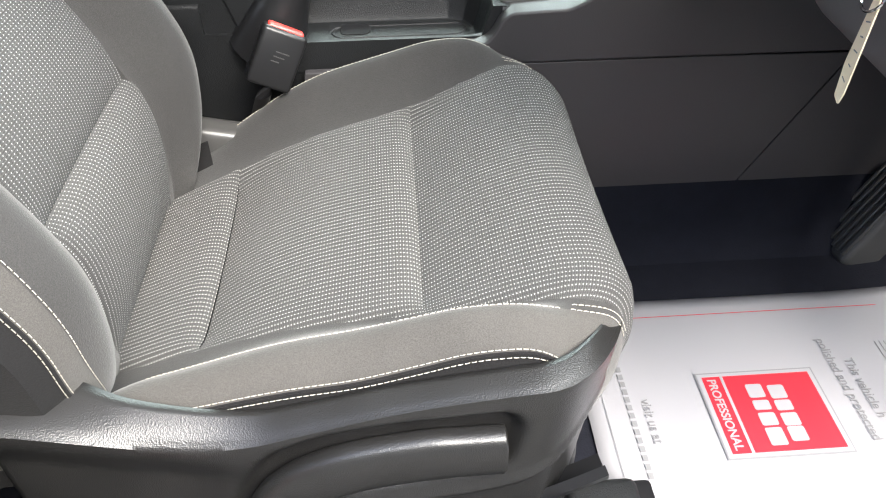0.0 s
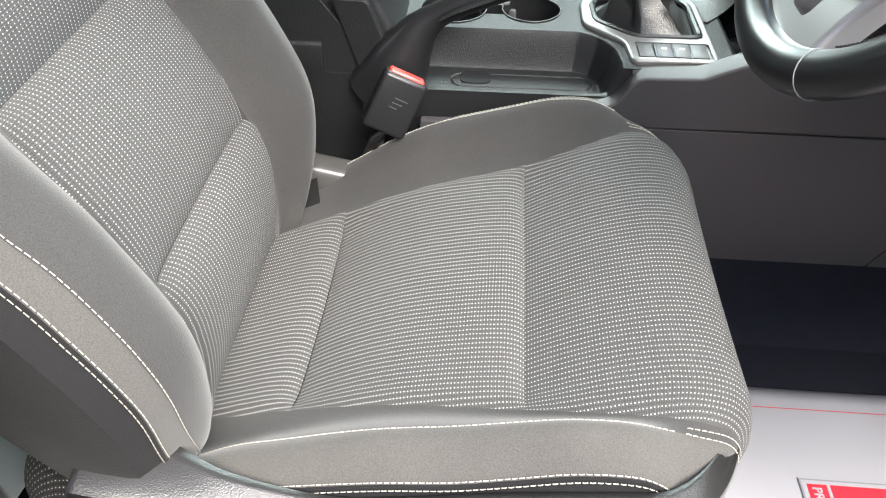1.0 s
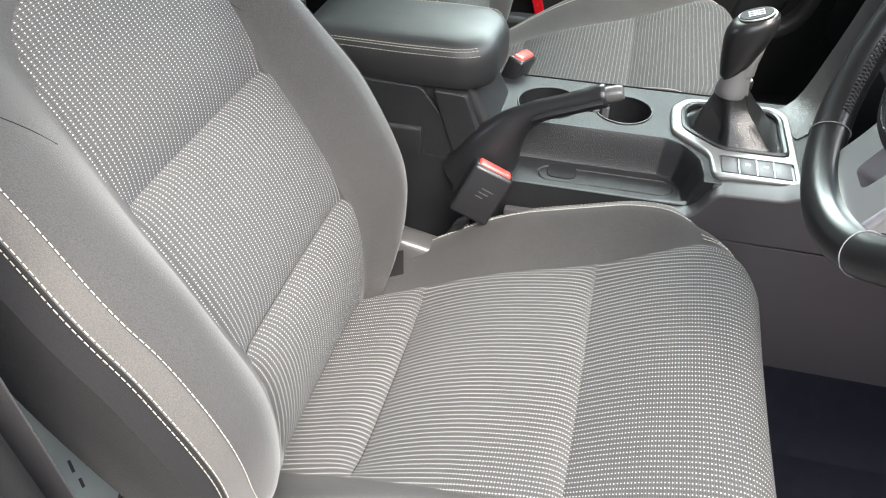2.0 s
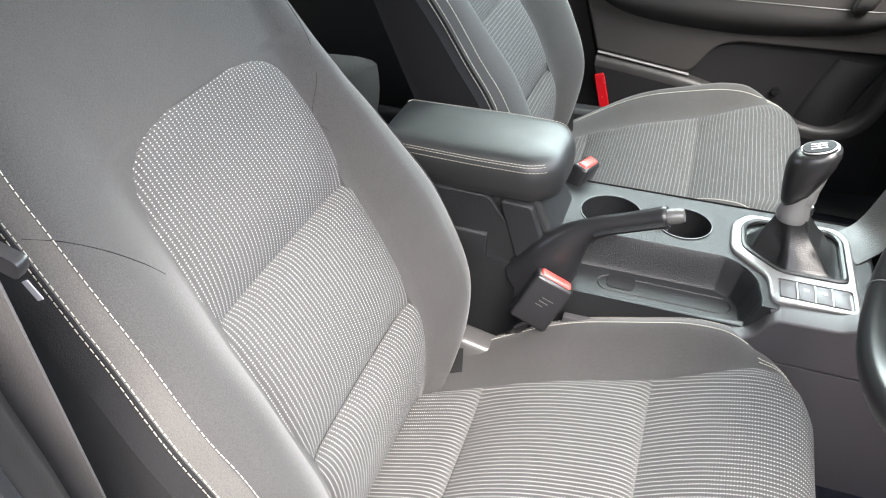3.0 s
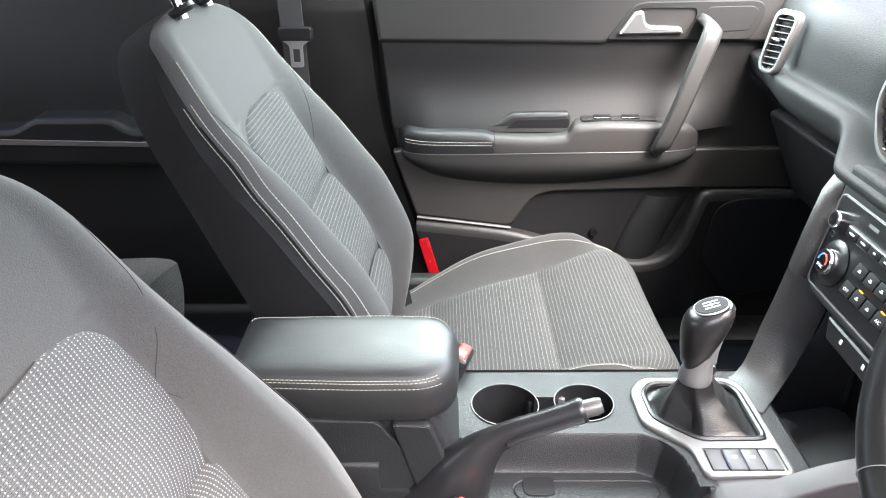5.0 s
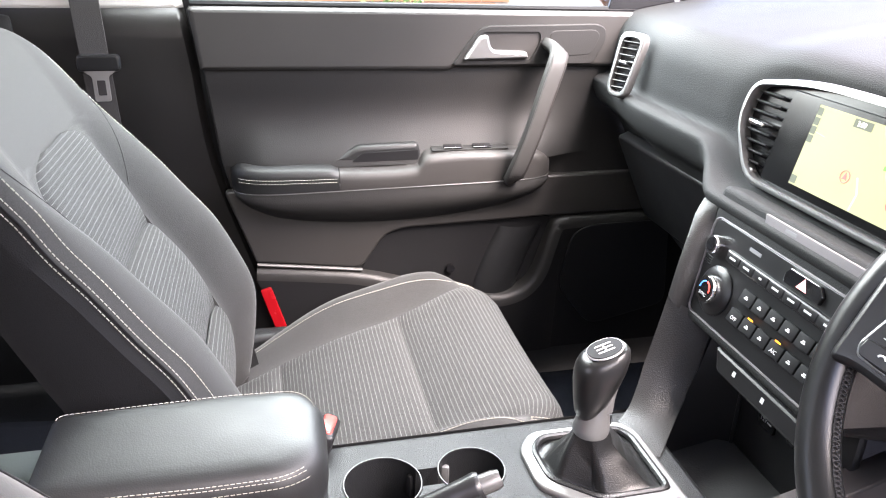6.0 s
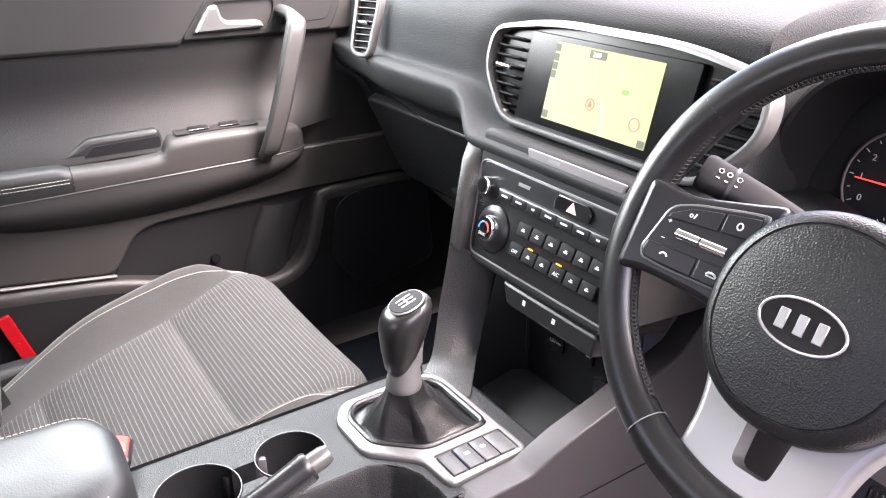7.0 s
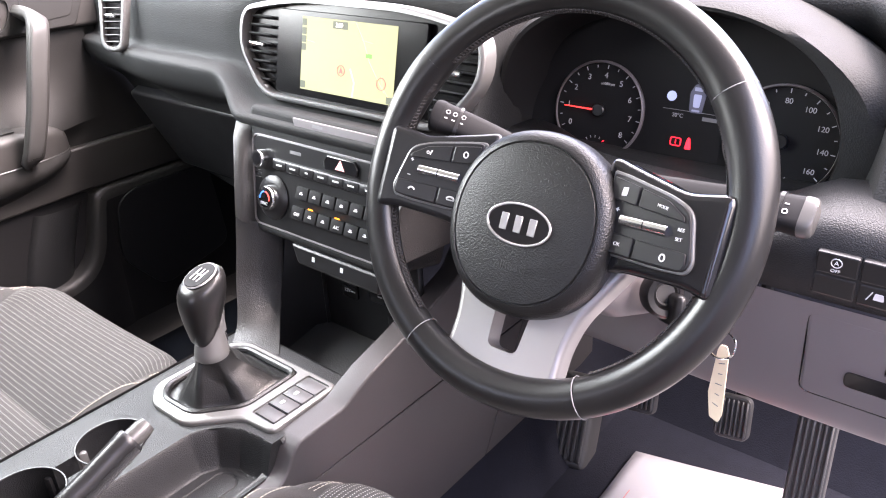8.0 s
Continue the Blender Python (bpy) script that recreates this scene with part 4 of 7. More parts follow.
for i in range(20):
    t = i / 19
    x = -0.10 + 0.20 * t
    z = 0.16 + 0.085 * t ** 1.6
    rows.append([(x, -0.640, z + 0.016), (x + 0.004, -0.644, z + 0.006), (x + 0.006, -0.640, z - 0.006), (x + 0.004, -0.61, z - 0.012)])
part("lower_edge", grid(rows), M_SMOOTH, driver_seat)
for y in (-0.60, -0.19):
    rail = part("rail", rbox((0.62, 0.045, 0.035), pose(-0.13, y, 0.115), 0.006), M_SMOOTH, driver_seat, "black seat rail")
    part("rail_cover", rbox((0.075, 0.062, 0.05), pose(0.125 if y < -0.4 else 0.14, y - 0.01, 0.118), 0.010, 3), M_PLASTIC, driver_seat, "black rail end cover")
part("seat_pan", rbox((0.44, 0.44, 0.09), pose(-0.12, -0.372, 0.170), 0.03, 3), M_SMOOTH, driver_seat)
part("recliner_cover", rbox((0.125, 0.040, 0.040), pose(-0.318, -0.150, 0.300, 0, 12, 0), 0.010, 3), M_SATIN, driver_seat, "grey plastic recliner cover")
part("recliner_knob", tube([(-0.335, -0.212, 0.300), (-0.335, -0.205, 0.300)], 0.012, 12), M_SMOOTH, driver_seat)
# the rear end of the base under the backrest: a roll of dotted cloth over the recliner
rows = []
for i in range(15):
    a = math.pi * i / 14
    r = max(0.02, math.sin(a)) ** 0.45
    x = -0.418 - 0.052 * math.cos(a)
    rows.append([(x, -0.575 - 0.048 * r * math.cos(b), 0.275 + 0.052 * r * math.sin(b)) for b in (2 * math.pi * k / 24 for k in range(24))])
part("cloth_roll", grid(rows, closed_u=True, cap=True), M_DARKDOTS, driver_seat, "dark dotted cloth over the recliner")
# small white tag sewn into the outer side
part("sewn_tag", rbox((0.006, 0.0012, 0.016), pose(-0.448, -0.640, 0.735, 0, -27, 4), 0.0004, 1), M_PAPER, driver_seat, "small white airbag tag")
# passenger's
part("seat_pan", rbox((0.44, 0.44, 0.09), pose(-0.11, 0.372, 0.170), 0.03, 3), M_SMOOTH, passenger_seat)
for y in (0.19, 0.60):
    part("rail", rbox((0.62, 0.045, 0.035), pose(-0.13, y, 0.115), 0.006), M_SMOOTH, passenger_seat, "black seat rail")
part("side_trim", prism(trim_line, 0.03, frame_of((0.006, 0.61, -0.050), (1, 0, 0), (0, 0, 1)) @ pose(0, 0, -0.034), 0.012, 3), M_PLASTIC, passenger_seat)


def buckle(x, y, z, lean, wide, label):
    """A belt buckle whose upper end lies at (x, y, z), leaning along its stalk."""
    b = thing("seat_belt_buckle", (x - 0.12, y - 0.03, 0.14), label, "seat belt buckle", "belt buckles")
    d = Vector(lean).normalized()
    m = frame_of((x, y, z), wide, d)
    part("buckle_body", rbox((0.054, 0.072, 0.026), m @ pose(0, -0.036, 0), 0.005, 3), M_SMOOTH, b)
    part("release_button", rbox((0.044, 0.010, 0.016), m @ pose(0, -0.0015, 0), 0.0035, 3), M_REDPL, b, "red release button")
    for k in range(3):
        part("lettering_bar", rbox((0.016 - 0.003 * k, 0.0012, 0.0004), m @ pose(0.004 - 0.003 * k, -0.026 - 0.006 * k, -0.0131), 0), M_SATIN, b)
        part("lettering_bar", rbox((0.016 - 0.003 * k, 0.0012, 0.0004), m @ pose(0.004 - 0.003 * k, -0.026 - 0.006 * k, 0.0131), 0), M_SATIN, b)
    q = Vector((x, y, z))
    part("stalk", tube([q - d * 0.065, q - d * 0.085, q - d * 0.085 + Vector((-0.022, math.copysign(0.045, -y), -0.06))], 0.012, 8, flat=0.45), M_SMOOTH, b)
    return b


buckle(-0.189, -0.137, 0.432, (0.42, 0.25, 0.87), (0.88, 0.1, -0.46), "black belt buckle with a red button beside the driver's seat")
buckle(-0.198, 0.116, 0.466, (0.30, -0.05, 0.95), (0.25, 0.95, -0.2), "black belt buckle with a red button beside the passenger seat")

# ---- centre console ----
console = thing("centre_console", (0, 0, 0.14), "black grained plastic centre console with tray and cup holders", "centre console")
body_line = rounded([(-0.47, -0.075), (-0.23, -0.085), (-0.20, -0.114), (0.03, -0.116), (0.10, -0.124), (0.20, -0.126), (0.20, 0.108), (-0.20, 0.106), (-0.47, 0.075)], 0.012, 4)
top = part("console_body", prism(body_line, 0.30, at(0.142), 0.006, 3), M_PLASTIC, console)
low_side = rounded([(-0.30, -0.20), (0.070, -0.20), (0.072, -0.105), (0.050, -0.052), (0.028, -0.036), (-0.30, -0.034)], [0, 0, 0.01, 0.03, 0.02, 0], 6)
cups = [prism([(-0.146 + 0.043 * math.cos(a), 0.030 + 0.043 * math.sin(a)) for a in (2 * math.pi * i / 40 for i in range(40))], 0.2, at(0.365)),
        prism([(-0.044 + 0.038 * math.cos(a), 0.034 + 0.038 * math.sin(a)) for a in (2 * math.pi * i / 40 for i in range(40))], 0.2, at(0.372)),
        prism(rect(-0.125, 0.018, -0.06, 0.046, 0.004), 0.2, at(0.385))]


gear_hole = rounded([(0.036, 0.050), (0.052, 0.068), (0.150, 0.068), (0.158, 0.05), (0.158, -0.040), (0.075, -0.042), (0.036, -0.004)], 0.008, 4)
cut(top, [prism(low_side, 0.3, at(0.402)), prism(rounded([(-0.186, -0.0235), (0.0, -0.0235), (0.022, -0.028), (0.042, -0.044), (0.060, -0.074), (0.066, -0.115), (0.066, -0.20), (-0.186, -0.20)], 0.004, 3), 0.3, at(0.372)), *cups, prism(gear_hole, 0.2, at(0.40))])


tray_floor = [(-0.30, -0.0450), (0.010, -0.0450), (0.028, -0.054), (0.039, -0.074), (0.043, -0.104), (0.036, -0.30), (-0.30, -0.30)]


def tray_z(x, y):
    """The tray's surface: a basin with a high wall that sweeps round its front, a low outer rim and a line round its floor."""
    t = max(0.0, -inside_by(tray_floor, x, y)) / 0.0215
    wall = 0.3965 + 0.0461 * min(1.0, 1.05 * smoothstep(0, 1, t) ** 0.85)
    rim_h = 0.4045 + 0.038 * smoothstep(0.046, 0.080, x)
    outer_ = 0.3965 + (rim_h - 0.3965) * (1 - smoothstep(0, 1, (y + 0.1150) / 0.013))
    u, v = abs(x + 0.055) - 0.070, abs(y + 0.0750)
    d = math.hypot(max(u, 0), v) if u > 0 else v
    return max(min(wall, 0.4426), outer_) - (0.0014 if abs(d - 0.0165) < 0.0010 else 0.0)


rows = [[(-0.187 + 0.264 * i / 180, -0.0225 - 0.0945 * j / 100, tray_z(-0.187 + 0.264 * i / 180, -0.0225 - 0.0945 * j / 100)) for j in range(101)] + [(-0.187 + 0.264 * i / 180, -0.1175, 0.365)] for i in range(181)]
part("tray", grid(rows), M_PLASTIC, console, "smooth hollow tray")
part("tray_socket", prism(rect(-0.130, -0.084, -0.092, -0.053, 0.011, 6), 0.0016, at(0.3962), 0.0006), M_MATT, console, "dark hole in the tray beside the lever")
for (cx, cy), r in (((-0.146, 0.030), 0.043), ((-0.044, 0.034), 0.038)):
    ring = [(cx + r * math.cos(a), cy + r * math.sin(a), 0.4428) for a in (2 * math.pi * i / 48 for i in range(48))]
    part("cup_holder_rim", tube(ring, 0.0011, 6, True), M_SMOOTH, console)
for x, y, a in ((-0.108, 0.055, 30), (-0.106, 0.008, -30), (-0.070, 0.062, 160), (-0.080, 0.012, 200)):
    part("cup_grip", rbox((0.014, 0.008, 0.03), pose(x, y, 0.415, 0, 0, a), 0.003), M_SMOOTH if a < 100 else M_SILVER, console)
# outer skin on the driver's side
CS = frame_of((0, -0.127, 0), (1, 0, 0), (0, 0, 1))
lower_line = rounded([(-0.175, 0.374), (0.10, 0.376), (0.30, 0.3755), (0.40, 0.375), (0.5255, 0.3735), (0.406, 0.150), (-0.175, 0.150)], 0.004, 2)
part("lower_side_panel", prism(lower_line, 0.010, CS @ at(0.0015), 0.0012), M_SIDEPANEL, console, "black lower side panel")
front_line = rounded([(0.5275, 0.3735), (0.76, 0.3735), (0.76, 0.150), (0.408, 0.150)], 0.004, 2)
part("front_side_panel", prism(front_line, 0.010, CS @ at(0.0015), 0.0012), M_SIDEPANEL, console, "black front side panel")
upper_line = rounded([(0.00, 0.3755), (0.00, 0.4005), (0.043, 0.4025), (0.055, 0.409), (0.062, 0.419), (0.070, 0.434), (0.080, 0.4425), (0.15, 0.4445), (0.175, 0.456), (0.20, 0.466), (0.26, 0.482), (0.37, 0.52), (0.45, 0.60), (0.76, 0.64), (0.76, 0.3745), (0.30, 0.3765)], 0.006, 3)
part("upper_side_panel", prism(upper_line, 0.032, CS @ at(-0.020), 0.003, 3), M_SIDEPANEL, console)
# storage well in front of the lever
well = part("storage_well", rbox((0.24, 0.20, 0.016), pose(0.295, -0.005, 0.392, 0, -4, 0), 0.004), material("ribbed_rubber_liner", (0.02, 0.02, 0.021), 0.75, 0, 0.5, 0.003), console, "ribbed rubber storage tray")
part("well_back", rbox((0.012, 0.185, 0.17), pose(0.324, -0.022, 0.475), 0.003), M_SMOOTH, console)
SW = frame_of((0.3178, 0, 0.480), (0, -1, 0), (0, 0, 1))
for x, y in ((-0.014, -0.006), (0.039, 0.003), (0.072, -0.03)):
    sock = part("power_socket", prism(rect(x - 0.015, y - 0.012, x + 0.015, y + 0.012, 0.004), 0.004, SW, 0.0015), M_PIANO, console, "black power socket")
    if x < 0:
        words("socket_word", "12V", 0.0075, SW @ pose(x - 0.004, y, 0.0042), M_GREYINK, sock)
    part("socket_mark", rbox((0.008, 0.002, 0.0005), SW @ pose(x + 0.007, y, 0.0042), 0), M_GREYINK, sock)
# the well's wall on the passenger's side, with a rounded edge at the back
part("well_wall", grid([[(x, y, z), (0.300, 0.080, z), (0.3165, 0.0695, z)] for x, y, z in ((0.22, 0.070, 0.39), (0.235, 0.078, 0.45), (0.268, 0.094, 0.51), (0.288, 0.099, 0.575))]), M_SMOOTH, console)
part("well_edge", tube([(0.3165, 0.0695, 0.398), (0.3165, 0.0695, 0.56)], 0.0032, 8), M_PLASTIC, console, "rounded edge of the well")
# side column that climbs to the dashboard on the passenger's side
for sg, nm in ((1, "side_column"),):
    rows = []
    feet = [(0.160, 0.086, 0.4438, 0.176, 0.012, 0.4438), (0.172, 0.094, 0.448, 0.200, 0.040, 0.4455), (0.184, 0.103, 0.457, 0.222, 0.064, 0.452), (0.196, 0.114, 0.476, 0.238, 0.079, 0.463), (0.2085, 0.125, 0.505, 0.255, 0.090, 0.488), (0.222, 0.132, 0.545, 0.268, 0.096, 0.530), (0.2345, 0.1385, 0.587, 0.280, 0.100, 0.567)]
    feet = [(*a_, *b_) for a_, b_ in zip(rom([f[:3] for f in feet], 25), rom([f[3:] for f in feet], 25))]
    for xl, yl, zl, xr, yr, zr in feet:
        f_ = min(1, (zl - 0.4436) / 0.03)
        row = [(xl + 0.22, yl + 0.010, zl - 0.02), (xl + 0.03, yl + 0.012 * f_, zl - 0.004), (xl + 0.012, yl + 0.011 * f_, zl - 0.001), (xl + 0.004, yl + 0.005 * f_, zl)]
        for k in range(9):
            t = k / 8
            bulge = 0.003 * math.sin(math.pi * t)
            row.append((xl + (xr - xl) * t - bulge, yl + (yr - yl) * t - bulge, zl + (zr - zl) * t))
        row += [(xr + 0.003, yr - 0.0005, zr), (xr + 0.006, yr + 0.002, zr - 0.001)]
        rows.append([(x, y * sg, q) for x, y, q in row])
    part(nm, grid(rows), M_COLUMN, console, "grained black column rising to the dashboard")
part("passenger_side_panel", grid([[(-0.2, 0.110, z), (0.19, 0.112, z), (0.5, 0.118, z)] for z in (0.14, 0.44)]), M_PLASTIC, console)

# armrest box
armrest = thing("armrest_box", (-0.34, 0, 0.14), "black leatherette centre armrest with white stitching over its storage box", "armrest")
box_rows = []
for z, xf in ((0.15, -0.170), (0.40, -0.190), (0.44, -0.205), (0.505, -0.236)):
    box_rows.append([(x, y, z) for x, y in rounded([(-0.47, -0.070), (xf, -0.066), (xf, 0.056), (-0.47, 0.060)], 0.014, 4)])
part("box", grid(box_rows, closed_u=True, cap=True), M_PLASTIC, armrest)
SP = frame_of((0, -0.071, 0), (1, 0, 0), (0, 0, 1))
part("side_plate", prism(rounded([(-0.46, 0.16), (-0.235, 0.16), (-0.200, 0.36), (-0.300, 0.50), (-0.46, 0.505)], 0.008), 0.006, SP, 0.002), M_PLASTIC, armrest, "dull black side plate")
part("front_plate", prism(rounded([(-0.225, 0.30), (-0.192, 0.36), (-0.240, 0.498), (-0.285, 0.500)], 0.008), 0.010, SP, 0.003), M_PLASTIC, armrest)
part("finger_slot", prism(rect(-0.036, -0.05, 0.030, 0.03, 0.012), 0.004, frame_of((-0.218, -0.006, 0.455), (0, -1, 0), (-0.35, 0, 0.94)) @ at(-0.002), 0.0015), M_SMOOTH, armrest)
lid_line = rounded([(-0.475, -0.070), (-0.320, -0.079), (-0.240, -0.079), (-0.209, -0.055), (-0.205, 0.030), (-0.222, 0.062), (-0.300, 0.068), (-0.475, 0.066)], [0.01, 0.02, 0.03, 0.03, 0.03, 0.03, 0.02, 0.01], 7)


def lid_ring(z, k):
    return [(-0.34 + (x + 0.34) * (k + (1 - k) * 0.3), -0.006 + (y + 0.006) * k, z + 0.012 * (x + 0.21) * (1 if z > 0.51 else 0)) for x, y in lid_line]


lid_levels = ((0.500, 0.90), (0.502, 0.955), (0.508, 0.985), (0.518, 1.0), (0.532, 1.0), (0.543, 0.985), (0.551, 0.95), (0.556, 0.90), (0.5595, 0.84), (0.562, 0.74), (0.5635, 0.6), (0.5645, 0.4), (0.565, 0.2))
lid = part("lid", grid([lid_ring(z, k) for z, k in lid_levels], closed_u=True, cap=True), M_LIDSKIN, armrest, "padded leatherette lid")
bm = bmesh.new()
for z, k in ((0.5540, 0.925), (0.5515, 0.950), (0.5455, 0.982)):
    ring_l = [Vector(p) for p in lid_ring(z, k)]
    n_l = len(ring_l)
    stitch([p + Vector((0, -0.0008, 0.0008)) for p in ring_l[:int(n_l * 0.40)]], (0, -0.7, 0.7), bm=bm)
ring_l = [Vector(p) for p in lid_ring(0.5565, 0.90)]
stitch([p + Vector((0, 0.0008, 0.001)) for p in ring_l[int(n_l * 0.55):]], (0, 0.5, 0.8), bm=bm)
tagged(part("stitching", bm, M_THREAD, lid, "white stitching"), kind="stuff")

# handbrake
brake = thing("handbrake", (-0.21, -0.07, 0.36), "black handbrake lever with a silver release button", "handbrake")
pts = rom([(-0.235, -0.072, 0.372), (-0.214, -0.074, 0.402), (-0.196, -0.076, 0.436), (-0.176, -0.078, 0.466), (-0.148, -0.080, 0.488), (-0.110, -0.082, 0.505), (-0.080, -0.083, 0.518), (-0.068, -0.0835, 0.523)], 40)
rad = [curve1([(0, 0.044), (0.2, 0.039), (0.36, 0.0265), (0.48, 0.0175), (0.6, 0.0142), (0.8, 0.0142), (0.95, 0.0152), (1, 0.0135)], i / 39) for i in range(40)]
part("lever", tube(pts, rad, 18, flat=0.92, up=(0, 1, 0)), M_SMOOTH, brake)
part("grip_inlay", tube([p + Vector((0.002, -0.0125, 0.0)) for p in pts[21:37]], 0.0035, 8, flat=2.2, up=(0, 1, 0)), M_PLASTIC, brake)
part("release_button", tube([(-0.070, -0.0835, 0.5225), (-0.056, -0.084, 0.5275), (-0.050, -0.084, 0.5297)], [0.0102, 0.0100, 0.008], 14), M_SATIN, brake, "silver release button")
part("boot", tube([(-0.25, -0.074, 0.358), (-0.19, -0.076, 0.366), (-0.150, -0.077, 0.356)], [0.026, 0.028, 0.018], 14, flat=0.8), M_SMOOTH, brake)
part("latch_pin", rbox((0.008, 0.010, 0.008), pose(-0.078, -0.082, 0.503), 0.002), M_CHROME, brake)

# gear lever
gear = thing("gear_lever", (0.10, 0.012, 0.44), "gear lever with leather boot, silver collar and black knob", "gear lever")
bez = rounded([(0.018, 0.054), (0.040, 0.082), (0.158, 0.082), (0.172, 0.060), (0.174, -0.104), (0.070, -0.107), (0.066, -0.058), (0.019, -0.012)], [0.014, 0.014, 0.02, 0.02, 0.012, 0.012, 0.012, 0.014], 5)
bezel = part("bezel", prism(bez, 0.009, at(0.4395), 0.0035, 3), M_SILVER, gear, "satin silver bezel")
pad = rect(0.078, -0.099, 0.166, -0.060, 0.004)
inner = rounded([(0.031, 0.050), (0.048, 0.071), (0.150, 0.071), (0.162, 0.052), (0.163, -0.047), (0.080, -0.048), (0.033, -0.006)], 0.009, 4)
cut(bezel, [prism(inner, 0.05, at(0.42)), prism(pad, 0.05, at(0.4455))])
rim = [(x, y, 0.447) for x, y in rounded([(0.034, 0.048), (0.050, 0.068), (0.148, 0.068), (0.159, 0.050), (0.160, -0.044), (0.081, -0.045), (0.036, -0.004)], 0.012, 5)]
part("boot_rim", tube(rim, 0.0045, 8, True), M_LEATHER, gear)
for k, x in enumerate((0.090, 0.1115, 0.1325, 0.1525)):
    w = 0.018 if k == 0 else 0.0195
    b = part("switch", rbox((w, 0.034, 0.004), pose(x, -0.0795, 0.4468), 0.0012), M_SWITCH, gear, "grey push switch")
    if k in (1, 2):
        part("switch_mark", rbox((0.006, 0.004, 0.0005), pose(x, -0.076, 0.4491), 0), M_WHITEINK, b)
    if k:
        part("switch_gap", rbox((0.0014, 0.034, 0.003), pose(x - 0.0105, -0.0795, 0.4472), 0), M_PIANO, gear)
base = [Vector((x, y, 0.446)) for x, y, _ in rim]
rows = []
cx, cy = 0.082, 0.004
for t, k in ((0.0, 1.0), (0.04, 0.97), (0.10, 0.90), (0.20, 0.77), (0.34, 0.62), (0.50, 0.49), (0.68, 0.385), (0.86, 0.31), (1.0, 0.28)):
    z = 0.444 + 0.068 * t - (0.008 * math.sin(math.pi * min(1, t / 0.3)) if t < 0.3 else 0)
    row = []
    for i, p in enumerate(base):
        ang = math.atan2(p.y - 0.012, p.x - 0.098)
        c = Vector((0.098 + (cx - 0.098) * t, 0.012 + (cy - 0.012) * t))
        d = Vector((p.x - 0.098, p.y - 0.012))
        rr = d.length * (1 - t) ** 0.3 + 0.062 * (1 - (1 - t) ** 0.3)
        fold = 1 + 0.16 * math.sin(math.pi * t) * math.sin(ang * 4 + 0.6 + 1.5 * t) + 0.09 * math.sin(math.pi * t) * math.sin(ang * 7 + t * 5)
        d = d.normalized() * rr * k * fold
        row.append((c.x + d.x, c.y + d.y, z + 0.006 * math.sin(ang * 4) * math.sin(math.pi * t)))
    rows.append(row)
part("boot", grid(rows, closed_u=True), M_LEATHER, gear, "black leather gear boot")


def ring_at(c, rx, ry, n=28, turn=0.0, p=0.85):
    out = []
    for i in range(n):
        a = 2 * math.pi * i / n
        x, y = math.cos(a), math.sin(a)
        out.append(Vector(c) + Vector((rx * math.copysign(abs(x) ** p, x), ry * math.copysign(abs(y) ** p, y), 0)))
    return out


part("collar", grid([ring_at((x, 0.004, z), r, r * 0.95, p=1) for z, x, r in ((0.500, 0.082, 0.0195), (0.503, 0.082, 0.0205), (0.508, 0.082, 0.0203), (0.520, 0.083, 0.0180), (0.534, 0.084, 0.0160), (0.548, 0.0855, 0.0158))], closed_u=True, cap=True), M_SILVER, gear, "satin silver collar")
part("reverse_ring", grid([ring_at((0.0995, 0.004, z), r, r * 1.2, p=0.9) for z, r in ((0.5085, 0.0040), (0.511, 0.0052), (0.519, 0.0052), (0.5215, 0.0040))], closed_u=True, cap=True), M_SMOOTH, gear, "black lift ring for reverse")
rows = [[Vector((p.x, p.y, p.z + 0.34 * (p.x - x) * smoothstep(0.560, 0.598, z) - 0.9 * max(0.0, x + 0.006 - p.x) * (1 - smoothstep(0.531, 0.560, z)))) for p in ring_at((x, 0.004, z), rx, ry, 36)] for z, x, rx, ry in ((0.536, 0.079, 0.0130, 0.0150), (0.541, 0.0785, 0.0165, 0.0180), (0.551, 0.079, 0.0200, 0.0208), (0.566, 0.0815, 0.0245, 0.0235), (0.580, 0.0845, 0.0275, 0.0248), (0.590, 0.086, 0.0280, 0.0248), (0.597, 0.0868, 0.0262, 0.0232), (0.6015, 0.0872, 0.022, 0.0195), (0.603, 0.0874, 0.012, 0.012))]
knob = part("knob", grid(rows, closed_u=True, cap=True), M_RIM, gear, "smooth black knob")
part("knob_insert", grid([ring_at((x, 0.004, z), rx, ry, p=0.8) for z, x, rx, ry in ((0.530, 0.0905, 0.0125, 0.0140), (0.545, 0.0925, 0.0110, 0.0132), (0.558, 0.0965, 0.0095, 0.0115), (0.570, 0.1010, 0.0065, 0.0080), (0.576, 0.1030, 0.0030, 0.0040))], closed_u=True, cap=True), M_SILVER, knob, "satin silver insert")
KT = pose(0.087, 0.004, 0.6038, 0, -18.5, 0)
part("shift_plate_rim", tube([KT @ p for p in ring_at((0, 0, 0), 0.0195, 0.0165, p=0.9)], 0.0011, 6, True), M_SPOKE, knob, "bright metal rim")
plate = part("shift_plate", prism([(p.x, p.y) for p in ring_at((0, 0, 0), 0.0190, 0.0160, p=0.9)], 0.0018, KT, 0.0006), M_MATT, knob, "gloss plate with the shift pattern")
for k in range(3):
    part("pattern_line", rbox((0.018, 0.0013, 0.0004), KT @ pose(0, -0.006 + 0.006 * k, 0.0021), 0), M_WHITEINK, plate)
part("pattern_line", rbox((0.0013, 0.0133, 0.0004), KT @ pose(0, 0, 0.0022), 0), M_WHITEINK, plate)

